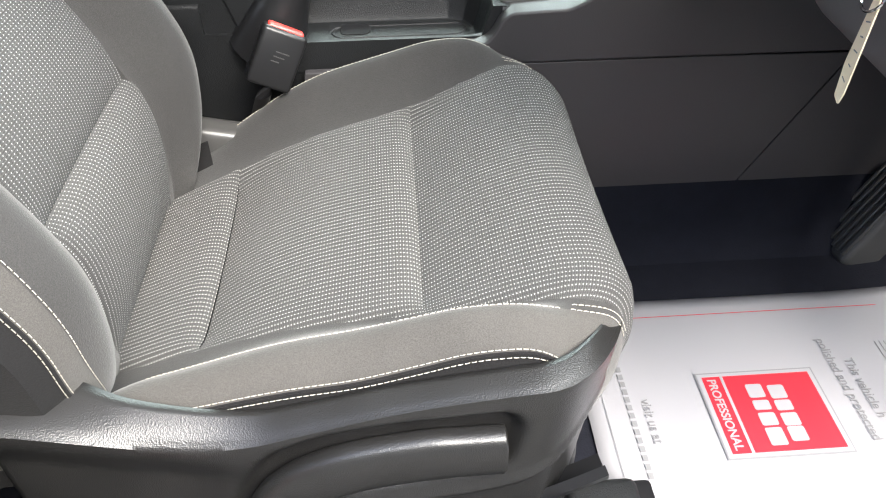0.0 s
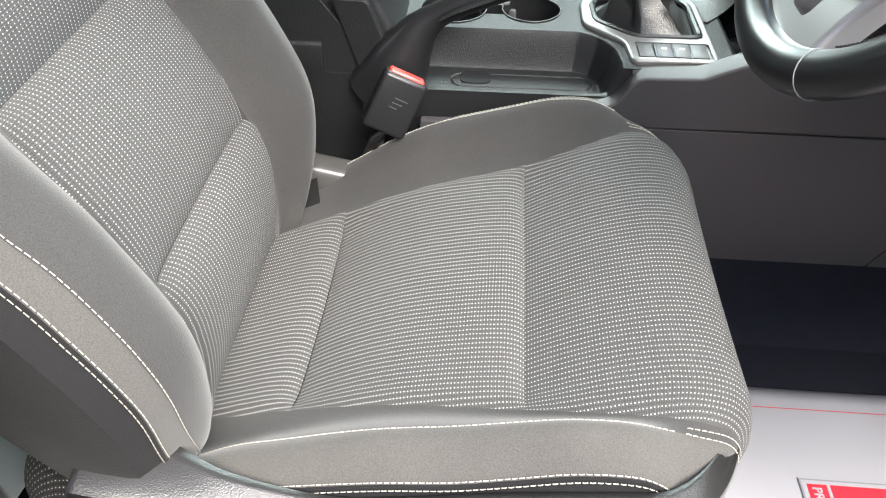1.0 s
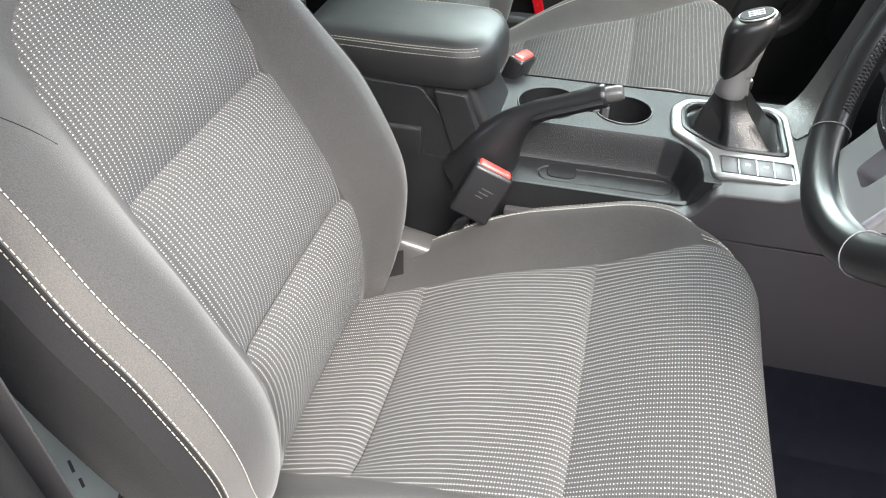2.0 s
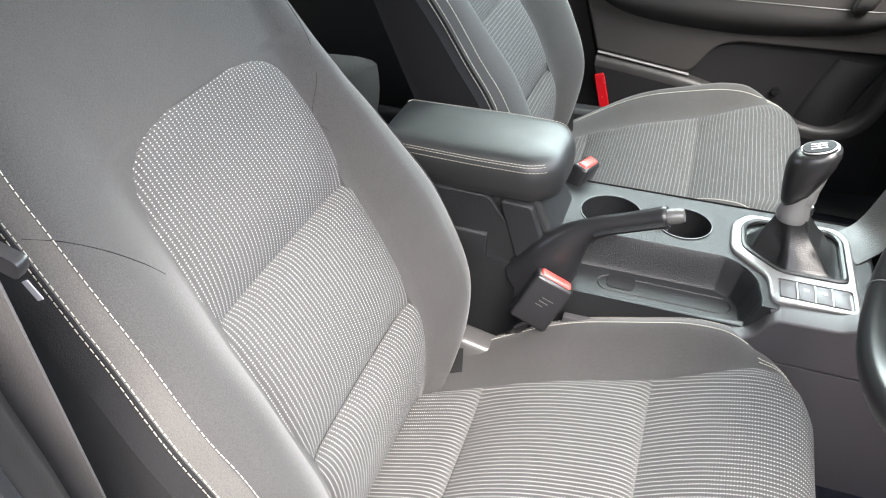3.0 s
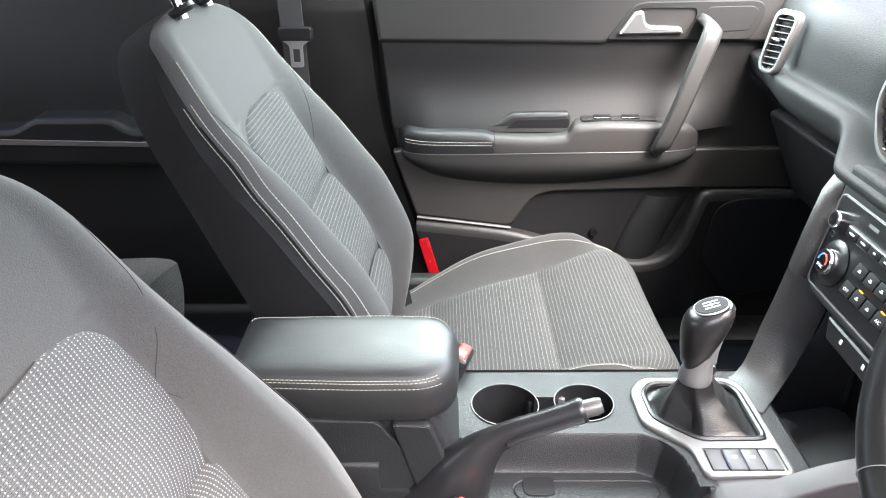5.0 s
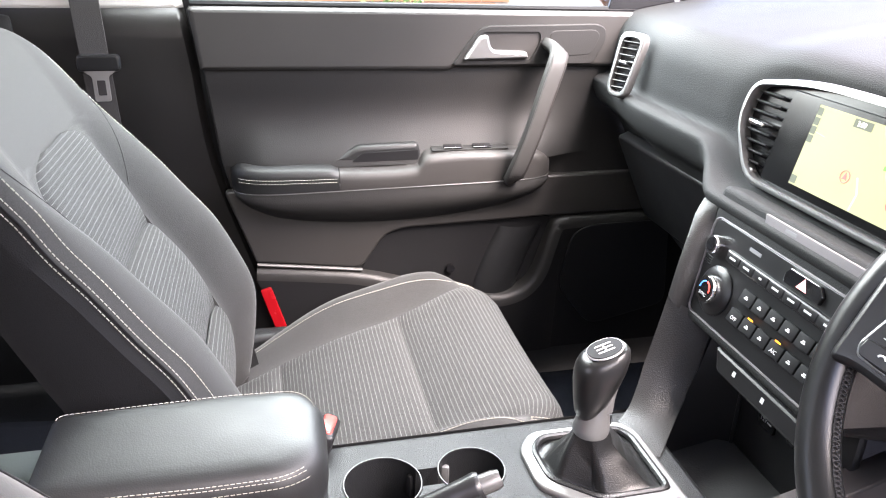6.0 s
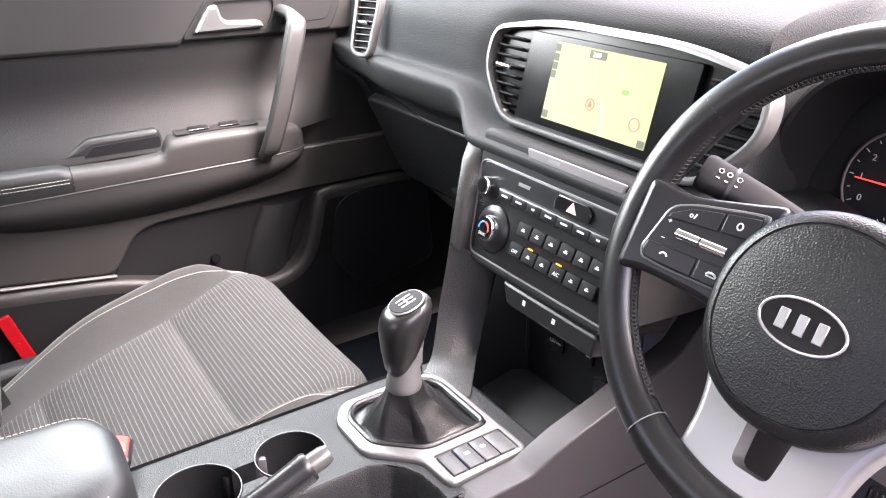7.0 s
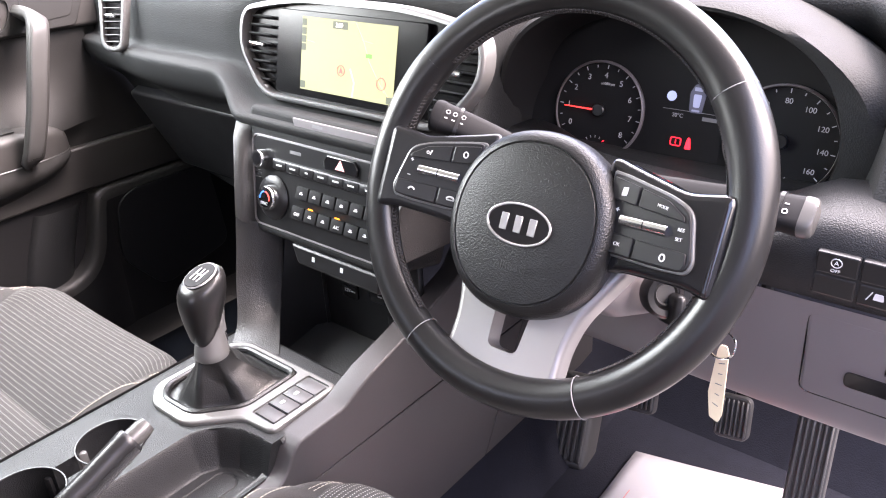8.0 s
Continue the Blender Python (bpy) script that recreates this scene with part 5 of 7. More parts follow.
# ---- passenger door ----
door = thing("passenger_door", (0, 0.80, 0.13), "closed passenger door with dark trim, armrest and slanted pull handle", "car door", kind="structure")
DM = frame_of((0, 0.770, 0), (1, 0, 0), (0, 0, 1))
edge = [(-0.372, 0.876), (-0.352, 0.78), (-0.335, 0.60), (-0.285, 0.40), (-0.235, 0.25), (-0.18, 0.135), (0.80, 0.135), (0.80, 0.862)]
part("door_shell", prism(rounded(edge, 0.02), 0.035, DM @ at(-0.035), 0.004), M_DOORSKIN, door)
part("upper_trim", prism(rounded([(-0.366, 0.874), (-0.354, 0.768), (0.088, 0.762), (0.100, 0.768), (0.80, 0.762), (0.80, 0.862)], [0.01, 0.004, 0.004, 0.004, 0.002, 0.002]), 0.020, DM, 0.009, 4), M_BAND, door, "soft brown-grey upper trim")
bz = rounded([(0.092, 0.772), (0.140, 0.836), (0.160, 0.843), (0.375, 0.846), (0.392, 0.838), (0.394, 0.815), (0.372, 0.772)], 0.010)
hb = part("handle_bezel", prism(bz, 0.008, DM @ at(0.0165), 0.002), M_DOORSKIN, door)
recess = rounded([(0.112, 0.781), (0.150, 0.832), (0.262, 0.832), (0.262, 0.812), (0.245, 0.781)], 0.009)
cut(hb, [prism(recess, 0.03, DM @ at(0.012))])
part("handle_recess", prism(recess, 0.002, DM @ at(0.0165), 0), M_PIANO, door)
part("opening_handle", prism(rounded([(0.112, 0.782), (0.142, 0.826), (0.158, 0.828), (0.164, 0.806), (0.172, 0.800), (0.234, 0.797), (0.240, 0.784)], 0.006), 0.016, DM @ at(0.018), 0.006, 3), M_SILVER, door, "satin silver opening handle")
part("tweeter_cover", prism(rounded([(0.272, 0.784), (0.282, 0.834), (0.370, 0.836), (0.382, 0.826), (0.366, 0.790)], 0.009), 0.004, DM @ at(0.0215), 0.0015), M_DOORSKIN, door, "fine mesh tweeter cover")
part("window_seal", tube([(-0.362, 0.776, 0.8775), (0.10, 0.776, 0.8725), (0.78, 0.776, 0.865)], 0.0065, 8), M_MATT, door, "black rubber seal below the window")
# the middle panel, which sweeps out into the armrest
rows = []
for i in range(27):
    z = 0.764 - 0.172 * i / 26
    row = []
    for j in range(49):
        x = -0.347 + 0.737 * j / 48 + 0.10 * (0.764 - z) * (1 - j / 48)
        reach = smoothstep(-0.345, -0.25, x) * smoothstep(0.385, 0.25, x)
        row.append((x, 0.7672 - 0.006 * smoothstep(0.70, 0.764, z) - 0.040 * reach * smoothstep(0.705, 0.585, z) ** 1.4, z))
    rows.append(row)
part("middle_panel", grid(rows), M_DOORSKIN, door, "soft black panel curving into the armrest")
# armrest
arm_low = [(-0.318, 0.548), (-0.308, 0.528), (-0.292, 0.510), (-0.24, 0.484), (-0.15, 0.468), (0.0, 0.462), (0.14, 0.474), (0.24, 0.495), (0.285, 0.522), (0.304, 0.550)]
arm_top = [(-0.318, 0.590), (-0.306, 0.602), (-0.28, 0.606), (-0.14, 0.604), (-0.123, 0.598), (0.024, 0.600), (0.040, 0.621), (0.20, 0.624), (0.265, 0.616), (0.295, 0.600), (0.304, 0.584)]


def arm_face(x):
    """The y of the armrest's face; it is rounded in plan at both ends."""
    u = min(1.0, abs((x + 0.007) / 0.3115))
    return 0.766 - 0.060 * (1 - u ** 9) ** 0.5


def arm_rows(x0, x1, n, top):
    rows = []
    for i in range(n + 1):
        x = x0 + (x1 - x0) * i / n
        y, zs = arm_face(x), 0.5515 + 0.0145 * (x + 0.12)
        if top:
            z = curve1(arm_top, x)
            rows.append([(x, 0.766, z + 0.001), (x, y + (0.766 - y) * 0.55, z - 0.004), (x, y + (0.766 - y) * 0.28, z - 0.0085), (x, y + (0.766 - y) * 0.15, z - 0.0115), (x, y + (0.766 - y) * 0.06, z - 0.0155), (x, y + (0.766 - y) * 0.01, z - 0.021), (x, y, z - 0.027), (x, y - 0.0005, (z - 0.027 + zs) / 2), (x, y, zs + 0.0015), (x, y + 0.003, zs)])
        else:
            zb = curve1(arm_low, x)
            rows.append([(x, y + 0.004, zs + 0.001)] + [(x, y + (0.768 - y) * (0.012 + 0.988 * t ** 2.6) - 0.004 * math.sin(math.pi * min(1, t * 1.6)), zs - 0.0015 + (zb - zs + 0.0015) * (t ** 0.85)) for t in [k / 12 for k in range(13)]])
    return rows


part("armrest", grid(arm_rows(-0.3185, 0.3045, 70, False)), M_DOORSKIN, door, "dark rounded lower half of the armrest")
part("armrest_cap", grid(arm_rows(-0.123, 0.3045, 60, True)), M_BAND, door, "satin grey armrest cap")
padp = part("armrest_pad", grid(arm_rows(-0.3185, -0.124, 30, True)), M_LIDSKIN, door, "padded leatherette armrest top")
part("armrest_seam", tube([(x, arm_face(x) - 0.0002, 0.5515 + 0.0145 * (x + 0.12)) for x in [-0.316 + 0.618 * i / 60 for i in range(61)]], 0.0011, 6), M_SATIN, door, "pale seam round the armrest")
bm = bmesh.new()
for z in (0.577, 0.571):
    stitch([(x, arm_face(x) - 0.001, z - 0.006 * (x + 0.3)) for x in [-0.305 + 0.178 * i / 20 for i in range(21)]], (0, -1, 0), bm=bm)
tagged(part("stitching", bm, M_THREAD, padp, "white stitching"), kind="stuff")
part("armrest_ridge", prism(rounded([(-0.135, 0.602), (-0.10, 0.622), (-0.085, 0.630), (0.028, 0.632), (0.036, 0.602)], 0.008, 4), 0.034, DM @ at(0.006), 0.009, 4), M_LIDSKIN, door, "raised padded ridge")
part("pull_cup", prism(rounded([(-0.098, 0.600), (-0.078, 0.617), (0.028, 0.619), (0.028, 0.600)], 0.004), 0.002, DM @ at(0.0395), 0.0005), M_MATT, door, "dark pull cup")
swp = part("switch_panel", rbox((0.150, 0.022, 0.002), pose(0.128, 0.731, 0.6195, 11, 0, 0), 0.0008, 2), M_DOORSKIN, door, "grey window switch panel")
for x in (0.095, 0.152):
    part("window_switch", rbox((0.036, 0.014, 0.007), pose(x, 0.731, 0.6215, 13, 0, 0), 0.002), M_PIANO, swp, "black window switch")
    part("switch_edge", rbox((0.038, 0.0016, 0.0016), pose(x, 0.7225, 0.6225, 0, 0, 0), 0.0005), M_CHROME, swp, "chrome edge")
# pull handle
hp = rom([(0.280, 0.755, 0.806), (0.277, 0.700, 0.806), (0.270, 0.668, 0.796), (0.252, 0.662, 0.740), (0.230, 0.668, 0.655), (0.211, 0.682, 0.585), (0.207, 0.700, 0.566), (0.206, 0.730, 0.560)], 36)
part("pull_handle", bar(hp, 0.0175, 0.010, (0.15, -1, 0.25), 0.55), M_BAND, door, "satin grey slanted pull handle")
part("pull_handle_face", bar([p + Vector((-0.001, -0.0072, 0.001)) for p in hp[6:31]], 0.0135, 0.0042, (0.15, -1, 0.25), 0.6), M_SATIN, door, "satin grey face of the pull handle")
# lower part: band, map pocket, speaker
band = rounded([(-0.334, 0.545), (-0.286, 0.398), (-0.080, 0.371), (-0.036, 0.438), (0.0, 0.452), (0.30, 0.460), (0.80, 0.462), (0.80, 0.55)], [0.01, 0.004, 0.02, 0.03, 0.03, 0.02, 0.002, 0.002], 5)
part("lower_band", prism(band, 0.018, DM, 0.005, 3), M_BAND, door, "dull grey band below the armrest")
part("band_edge", tube([(-0.284, 0.7515, 0.394), (-0.18, 0.7515, 0.381), (-0.080, 0.7515, 0.368)], 0.0035, 8), M_SILVER, door, "pale edge line")
lip = rom([(-0.285, 0.750, 0.386), (-0.18, 0.749, 0.374), (-0.08, 0.747, 0.360), (0.0, 0.744, 0.338), (0.10, 0.741, 0.306), (0.18, 0.739, 0.291), (0.225, 0.738, 0.291), (0.262, 0.738, 0.306), (0.287, 0.739, 0.338), (0.303, 0.741, 0.390), (0.317, 0.744, 0.436), (0.335, 0.747, 0.452), (0.375, 0.748, 0.456), (0.5, 0.749, 0.457), (0.78, 0.750, 0.457)], 90)
rows = [[], [], [], [], []]
for i, p in enumerate(lip):
    d = lip[min(i + 1, len(lip) - 1)] - lip[max(i - 1, 0)]
    o_ = Vector((d.z, 0, -d.x)).normalized()
    for r_, (k, y) in enumerate(((-0.004, 0.030), (-0.001, 0.006), (0.003, 0.0), (0.010, -0.0035), (0.024, -0.003))):
        rows[r_].append(p + o_ * k + Vector((0, y, 0)))
part("pocket_lip", grid(rows), M_COLUMN, door, "satin dark lip round the map pocket")
last = rows[-1]
rows = [last]
for k in range(1, 8):
    t = k / 7
    rows.append([Vector((p.x + (0.10 * t * smoothstep(0.0, -0.285, p.x)), p.y + 0.012 * t, p.z * (1 - t) + 0.14 * t)) for p in last])
part("map_pocket", grid(rows), M_MATT, door, "dark moulded map pocket")
rows = []
for i in range(15):
    z = 0.285 + 0.155 * i / 14
    rows.append([(0.20 + 0.055 * (i / 14) ** 1.3 + 0.050 * math.sin(a), 0.772 - 0.022 * math.cos(a), z) for a in [-math.pi / 2 + math.pi * j / 16 for j in range(17)]])
part("bottle_rest", grid(rows), M_PLASTIC, door, "rounded rest inside the pocket")
part("speaker_grille", prism(rounded([(0.34, 0.30), (0.36, 0.42), (0.40, 0.44), (0.58, 0.44), (0.60, 0.24), (0.42, 0.20)], 0.03), 0.004, frame_of((0, 0.752, 0), (1, 0, 0), (0, 0, 1)) @ at(0.01), 0.0015), M_SMOOTH, door, "black speaker grille")
RF = frame_of((-0.2585, 0.7300, 0.307), (0.27, 0, -0.963), (0.963, 0, 0.27))
part("reflector", prism(rect(-0.047, -0.011, 0.047, 0.011, 0.004), 0.006, RF, 0.002), material("red_reflector", (0.26, 0.005, 0.008), 0.25, 0, 0, 0.001, 0.1), door, "red door reflector")
part("pocket_back", prism(rounded([(-0.085, 0.355), (-0.036, 0.440), (0.0, 0.452), (0.32, 0.455), (0.30, 0.300), (0.18, 0.27)], 0.01), 0.003, DM @ at(0.0005), 0.001), M_MATT, door, "dark pocket back")
part("screw", tube([(0.105, 0.766, 0.352), (0.105, 0.758, 0.352)], 0.009, 14), M_PIANO, door)
# front pillar and window corner
corner = setting(part("front_pillar", tube([(0.62, 0.79, 0.86), (0.50, 0.77, 1.0), (0.30, 0.70, 1.2), (0.22, 0.62, 1.28)], 0.03, 10), M_PILLAR), "dark front roof pillar", "pillar")
corner2 = setting(part("front_pillar", tube([(0.62, -0.77, 0.86), (0.50, -0.75, 1.0), (0.30, -0.68, 1.2), (0.22, -0.60, 1.28)], 0.03, 10), M_PILLAR), "dark front roof pillar by the open door", "pillar")
part("window_corner", prism([(0.40, 0.862), (0.44, 0.862), (0.55, 0.862), (0.50, 1.0), (0.42, 0.95)], 0.02, DM @ at(-0.02), 0.004), M_PIANO, door)

# ---- dashboard ----
dash = thing("dashboard", (0.5, 0, 0.30), "black soft-skinned dashboard with silver-framed vents", "dashboard")
PASS = [(0.80, 0.42), (0.54, 0.43), (0.475, 0.49), (0.440, 0.58), (0.400, 0.664), (0.350, 0.704), (0.333, 0.742), (0.342, 0.754), (0.362, 0.760), (0.366, 0.790), (0.372, 0.835), (0.392, 0.866), (0.43, 0.880), (0.56, 0.90), (0.80, 0.925)]
CENT = [(0.80, 0.56), (0.56, 0.56), (0.42, 0.58), (0.35, 0.64), (0.298, 0.688), (0.283, 0.708), (0.292, 0.718), (0.33, 0.723), (0.365, 0.735), (0.385, 0.780), (0.380, 0.845), (0.382, 0.872), (0.42, 0.890), (0.56, 0.912), (0.80, 0.94)]
DRIV = [(0.80, 0.60), (0.66, 0.60), (0.50, 0.60), (0.43, 0.62), (0.41, 0.66), (0.42, 0.69), (0.45, 0.70), (0.50, 0.70), (0.53, 0.72), (0.535, 0.76), (0.53, 0.82), (0.50, 0.865), (0.52, 0.885), (0.58, 0.905), (0.80, 0.93)]


def dash_profile(y):
    if y > 0.29:
        t = smoothstep(0.45, 0.76, y)
        return [((a + 0.05 * t), b - 0.006 * t) for a, b in PASS]
    if y > 0.12:
        t = smoothstep(0.29, 0.16, y)
        return [(a + (c - a) * t, b + (d - b) * t) for (a, b), (c, d) in zip(PASS, CENT)]
    if y > -0.172:
        return CENT
    if y > -0.188:
        t = smoothstep(-0.172, -0.188, y)
        return [(a + (c - a) * t, b + (d - b) * t) for (a, b), (c, d) in zip(CENT, DRIV)]
    if y > -0.54:
        return DRIV
    t = smoothstep(-0.54, -0.60, y)
    END = [(0.80, 0.60), (0.66, 0.60), (0.50, 0.60), (0.42, 0.61), (0.37, 0.635), (0.345, 0.67), (0.335, 0.70), (0.335, 0.72), (0.345, 0.745), (0.36, 0.775), (0.375, 0.81), (0.40, 0.845), (0.45, 0.875), (0.56, 0.90), (0.80, 0.925)]
    return [(a + (c - a) * t, b + (d - b) * t) for (a, b), (c, d) in zip(DRIV, END)]


rows = []
for y in sorted([0.765 - 1.50 * i / 74 for i in range(75)] + [-0.1705 - 0.0025 * i for i in range(8)] + [0.17 + 0.006 * i for i in range(20)], reverse=True):
    rows.append([Vector((p.x, y, p.y)) for p in rom([(a, b, 0) for a, b in dash_profile(y)], 70)])
part("dash_skin", grid(rows), M_SOFT, dash, "soft grained dashboard skin")
# passenger end vent
VM = frame_of((0.352, 0.560, 0.800), (0.42, -0.9, 0), (0.17, 0.05, 0.97))


def vent(m, line, inner, parent, slats, w, tab):
    """A silver-framed air vent with slats; w: the slats' half width."""
    v = part("vent_frame", prism(line, 0.014, m @ at(-0.004), 0.004, 3), M_SILVER, parent, "satin silver vent frame")
    cut(v, [prism(inner, 0.05, m @ at(-0.02))])
    part("vent_back", prism(inner, 0.002, m @ at(-0.002)), M_PIANO, parent)
    for y, x0, x1 in slats:
        part("slat", rbox((x1 - x0, 0.0022, 0.009), m @ pose((x0 + x1) / 2, y, 0.004, -14, 0, 0), 0.0006, 1), M_SMOOTH, parent)
    part("vent_tab", rbox((0.016, 0.007, 0.010), m @ pose(tab[0], tab[1], 0.011), 0.002), M_CHROME, parent, "silver vent tab")
    return v


vl = rounded([(-0.030, -0.052), (0.014, -0.056), (0.034, 0.054), (-0.022, 0.056)], [0.022, 0.02, 0.02, 0.02], 5)
vi = rounded([(-0.022, -0.044), (0.008, -0.047), (0.025, 0.046), (-0.015, 0.047)], [0.016, 0.014, 0.014, 0.014], 5)
vent(VM, vl, vi, dash, [(-0.038 + 0.0108 * k, -0.019 + 0.0006 * k, 0.010 + 0.0016 * k) for k in range(8)], 0.02, (0.0, 0.004))
# glovebox below
part("glovebox", prism(rounded([(-0.20, -0.09), (0.16, -0.09), (0.17, 0.09), (-0.22, 0.09)], 0.02), 0.02, frame_of((0.440, 0.46, 0.568), (0, -1, 0), (-0.40, 0, 0.916)) @ at(-0.020), 0.006, 3), M_SMOOTH, dash, "dark glovebox lid")
hook = part("bag_hook", rbox((0.03, 0.04, 0.028), pose(0.36, 0.205, 0.555), 0.008), M_SMOOTH, dash)

# screen and its vents in one silver frame
media = thing("media_unit", (0.37, 0, 0.72), "touch screen with a pale map, silver-framed between vents", "screen")
XM = frame_of((0.352, 0.004, 0.790), (0, -1, 0), (0.22, 0, 0.97))
fl = rounded([(-0.160, -0.066), (0.160, -0.066), (0.214, 0.000), (0.208, 0.052), (0.10, 0.072), (-0.10, 0.072), (-0.208, 0.052), (-0.214, 0.000)], [0.03, 0.03, 0.03, 0.024, 0.05, 0.05, 0.024, 0.03], 6)
fi = rounded([(-0.154, -0.058), (0.154, -0.058), (0.206, 0.000), (0.200, 0.047), (0.10, 0.0635), (-0.10, 0.0635), (-0.200, 0.047), (-0.206, 0.000)], [0.026, 0.026, 0.026, 0.018, 0.05, 0.05, 0.018, 0.026], 6)
fr = part("frame", prism(fl, 0.022, XM @ at(-0.008), 0.005, 3), M_SILVER, media, "satin silver frame")
cut(fr, [prism(fi, 0.08, XM @ at(-0.03))])
part("fascia", prism(fi, 0.006, XM @ at(-0.008), 0), M_GLASSBLACK, media)
part("screen_glass", prism(rounded([(-0.137, -0.055), (0.118, -0.055), (0.124, 0.054), (-0.136, 0.054)], 0.004), 0.006, XM, 0.001), M_GLASSBLACK, media, "gloss black screen surround")
M_MAP = glow("map_ground", (0.20, 0.21, 0.115), 0.24)
SZ = XM @ at(0.0064)
x0, x1, y0, y1 = -0.087, 0.079, -0.045, 0.047
smap = part("map", prism([(x0, y0), (x1, y0), (x1, y1), (x0, y1)], 0.0003, SZ), M_MAP, media, "pale yellow-green road map")
M_ROAD = glow("map_road", (0.70, 0.30, 0.16), 0.22)
M_ICON = glow("map_icon", (0.07, 0.08, 0.06), 0.15)


def road(pts, w, mt):
    part("map_line", tube([SZ @ Vector((x, y, 0.0003)) for x, y in pts], w, 4, flat=0.15, up=(-1, 0, 0.2)), mt, smap)


road([(0.010, 0.046), (0.024, 0.026), (0.036, 0.002), (0.052, -0.018), (0.064, -0.032)], 0.0008, M_ROAD)
road([(0.058, -0.012), (0.060, -0.025), (0.074, -0.040)], 0.0006, M_ROAD)
road([(0.022, 0.026), (0.040, 0.024)], 0.0004, M_ROAD)
road([(-0.078, 0.018), (-0.062, 0.016)], 0.0004, M_ROAD)
road([(0.004, -0.010), (0.012, -0.026), (0.010, -0.044)], 0.0012, glow("map_pale", (0.42, 0.42, 0.26), 0.25))
for y in (0.040, 0.029, 0.019, 0.009):
    part("map_button", prism(rect(-0.0865, y - 0.0042, -0.0785, y + 0.0042, 0.001), 0.0003, SZ @ at(0.0004)), M_ICON, smap)
part("map_button", prism(rect(-0.0865, -0.043, -0.077, -0.034, 0.001), 0.0003, SZ @ at(0.0004)), M_ICON, smap)
part("map_button", prism(rect(0.068, -0.044, 0.078, -0.036, 0.001), 0.0003, SZ @ at(0.0004)), M_ICON, smap)
ck = part("clock_plate", prism(rect(-0.030, 0.036, -0.004, 0.045, 0.001), 0.0003, SZ @ at(0.0004)), M_ICON, smap)
words("clock_digits", "3:09", 0.0075, SZ @ pose(-0.0185, 0.0402, 0.0009), glow("pale_digit", (0.7, 0.7, 0.6), 0.35), ck)
part("road_sign", prism(rect(0.030, 0.006, 0.040, 0.011, 0.001), 0.0003, SZ @ at(0.0004)), glow("map_green", (0.08, 0.24, 0.05), 0.2), smap)
M_MRED = glow("map_red", (0.70, 0.09, 0.08), 0.25)
for (cx, cy), r in (((-0.012, -0.014), 0.0065), ((0.058, -0.022), 0.0072)):
    part("map_ring", tube([SZ @ Vector((cx + r * math.cos(a), cy + r * math.sin(a), 0.0005)) for a in (2 * math.pi * i / 24 for i in range(24))], 0.0006, 5, True), M_MRED, smap)
part("position_arrow", prism([(-0.0155, -0.0175), (-0.012, -0.0165), (-0.0085, -0.0175), (-0.012, -0.009)], 0.0003, SZ @ at(0.0004)), M_MRED, smap)
for s in (-1, 1):
    VX = XM @ at(0.002)
    for k in range(8):
        y = 0.040 - 0.0118 * k
        a = 0.148 if s < 0 else 0.136
        bx = curve1([(-0.05, 0.176), (-0.02, 0.190), (0.01, 0.198), (0.045, 0.194)], y)
        part("slat", rbox((bx - a, 0.0028, 0.010), VX @ pose(s * (a + bx) / 2, y, 0.0, -20, 0, 0), 0.0012, 2), M_MATT, media)
    part("vent_tab", rbox((0.028, 0.006, 0.010), VX @ pose(s * 0.168, 0.004, 0.011), 0.002), M_CHROME, media, "silver vent tab")
    part("vent_wheel", rbox((0.016, 0.007, 0.006), VX @ pose(s * 0.160, -0.052, 0.004), 0.002), M_SILVER, media, "small silver vent wheel")

# radio and climate panel
stack = thing("centre_stack", (0.30, 0, 0.45), "black radio and climate panel with rows of buttons and two knobs", "control panel")
TM = frame_of((0.280, 0.0, 0.680), (0, -1, 0), (0.25, 0, 0.97))
sur = rounded([(-0.150, 0.052), (0.150, 0.052), (0.143, 0.0), (0.129, -0.10), (0.126, -0.118), (-0.126, -0.118), (-0.129, -0.10), (-0.143, 0.0)], [0.012, 0.012, 0.05, 0.02, 0.01, 0.01, 0.02, 0.05], 5)
sr = part("surround", prism(sur, 0.10, TM @ at(-0.100), 0.008, 4), M_SOFT, stack, "soft black surround")
face = rounded([(-0.139, 0.014), (0.139, 0.014), (0.122, -0.106), (-0.122, -0.106)], [0.016, 0.016, 0.010, 0.010], 6)
cut(sr, [prism(face, 0.05, TM @ at(-0.004))])
for sg in (1, -1):
    # wings at both sides of the panel, from its edge forward to the joint with the console's columns
    rows = []
    for y_in, z_t, xo, yo, zo in ((0.1215, -0.112, 0.2345, 0.1385, 0.5885), (0.1235, -0.095, 0.238, 0.1405, 0.603), (0.127, -0.07, 0.2455, 0.1445, 0.631), (0.131, -0.04, 0.2555, 0.151, 0.660), (0.136, -0.01, 0.269, 0.162, 0.688), (0.140, 0.012, 0.284, 0.172, 0.703), (0.143, 0.022, 0.300, 0.180, 0.706)):
        a_ = TM @ Vector((-y_in, z_t, 0.0))
        c_ = Vector((xo, yo, zo))
        row = []
        for k in range(9):
            t = k / 8
            p = a_.lerp(c_, t)
            row.append(p - Vector((0.005, 0.003, 0)) * math.sin(math.pi * t))
        row += [c_ + Vector((0.004, 0.004, 0)), c_ + Vector((0.02, 0.008, 0)), c_ + Vector((0.16, 0.012, -0.01))]
        rows.append([(p.x, p.y * sg, p.z) for p in row])
    part("wing", grid(rows), M_COLUMN, stack, "soft black wing beside the panel")
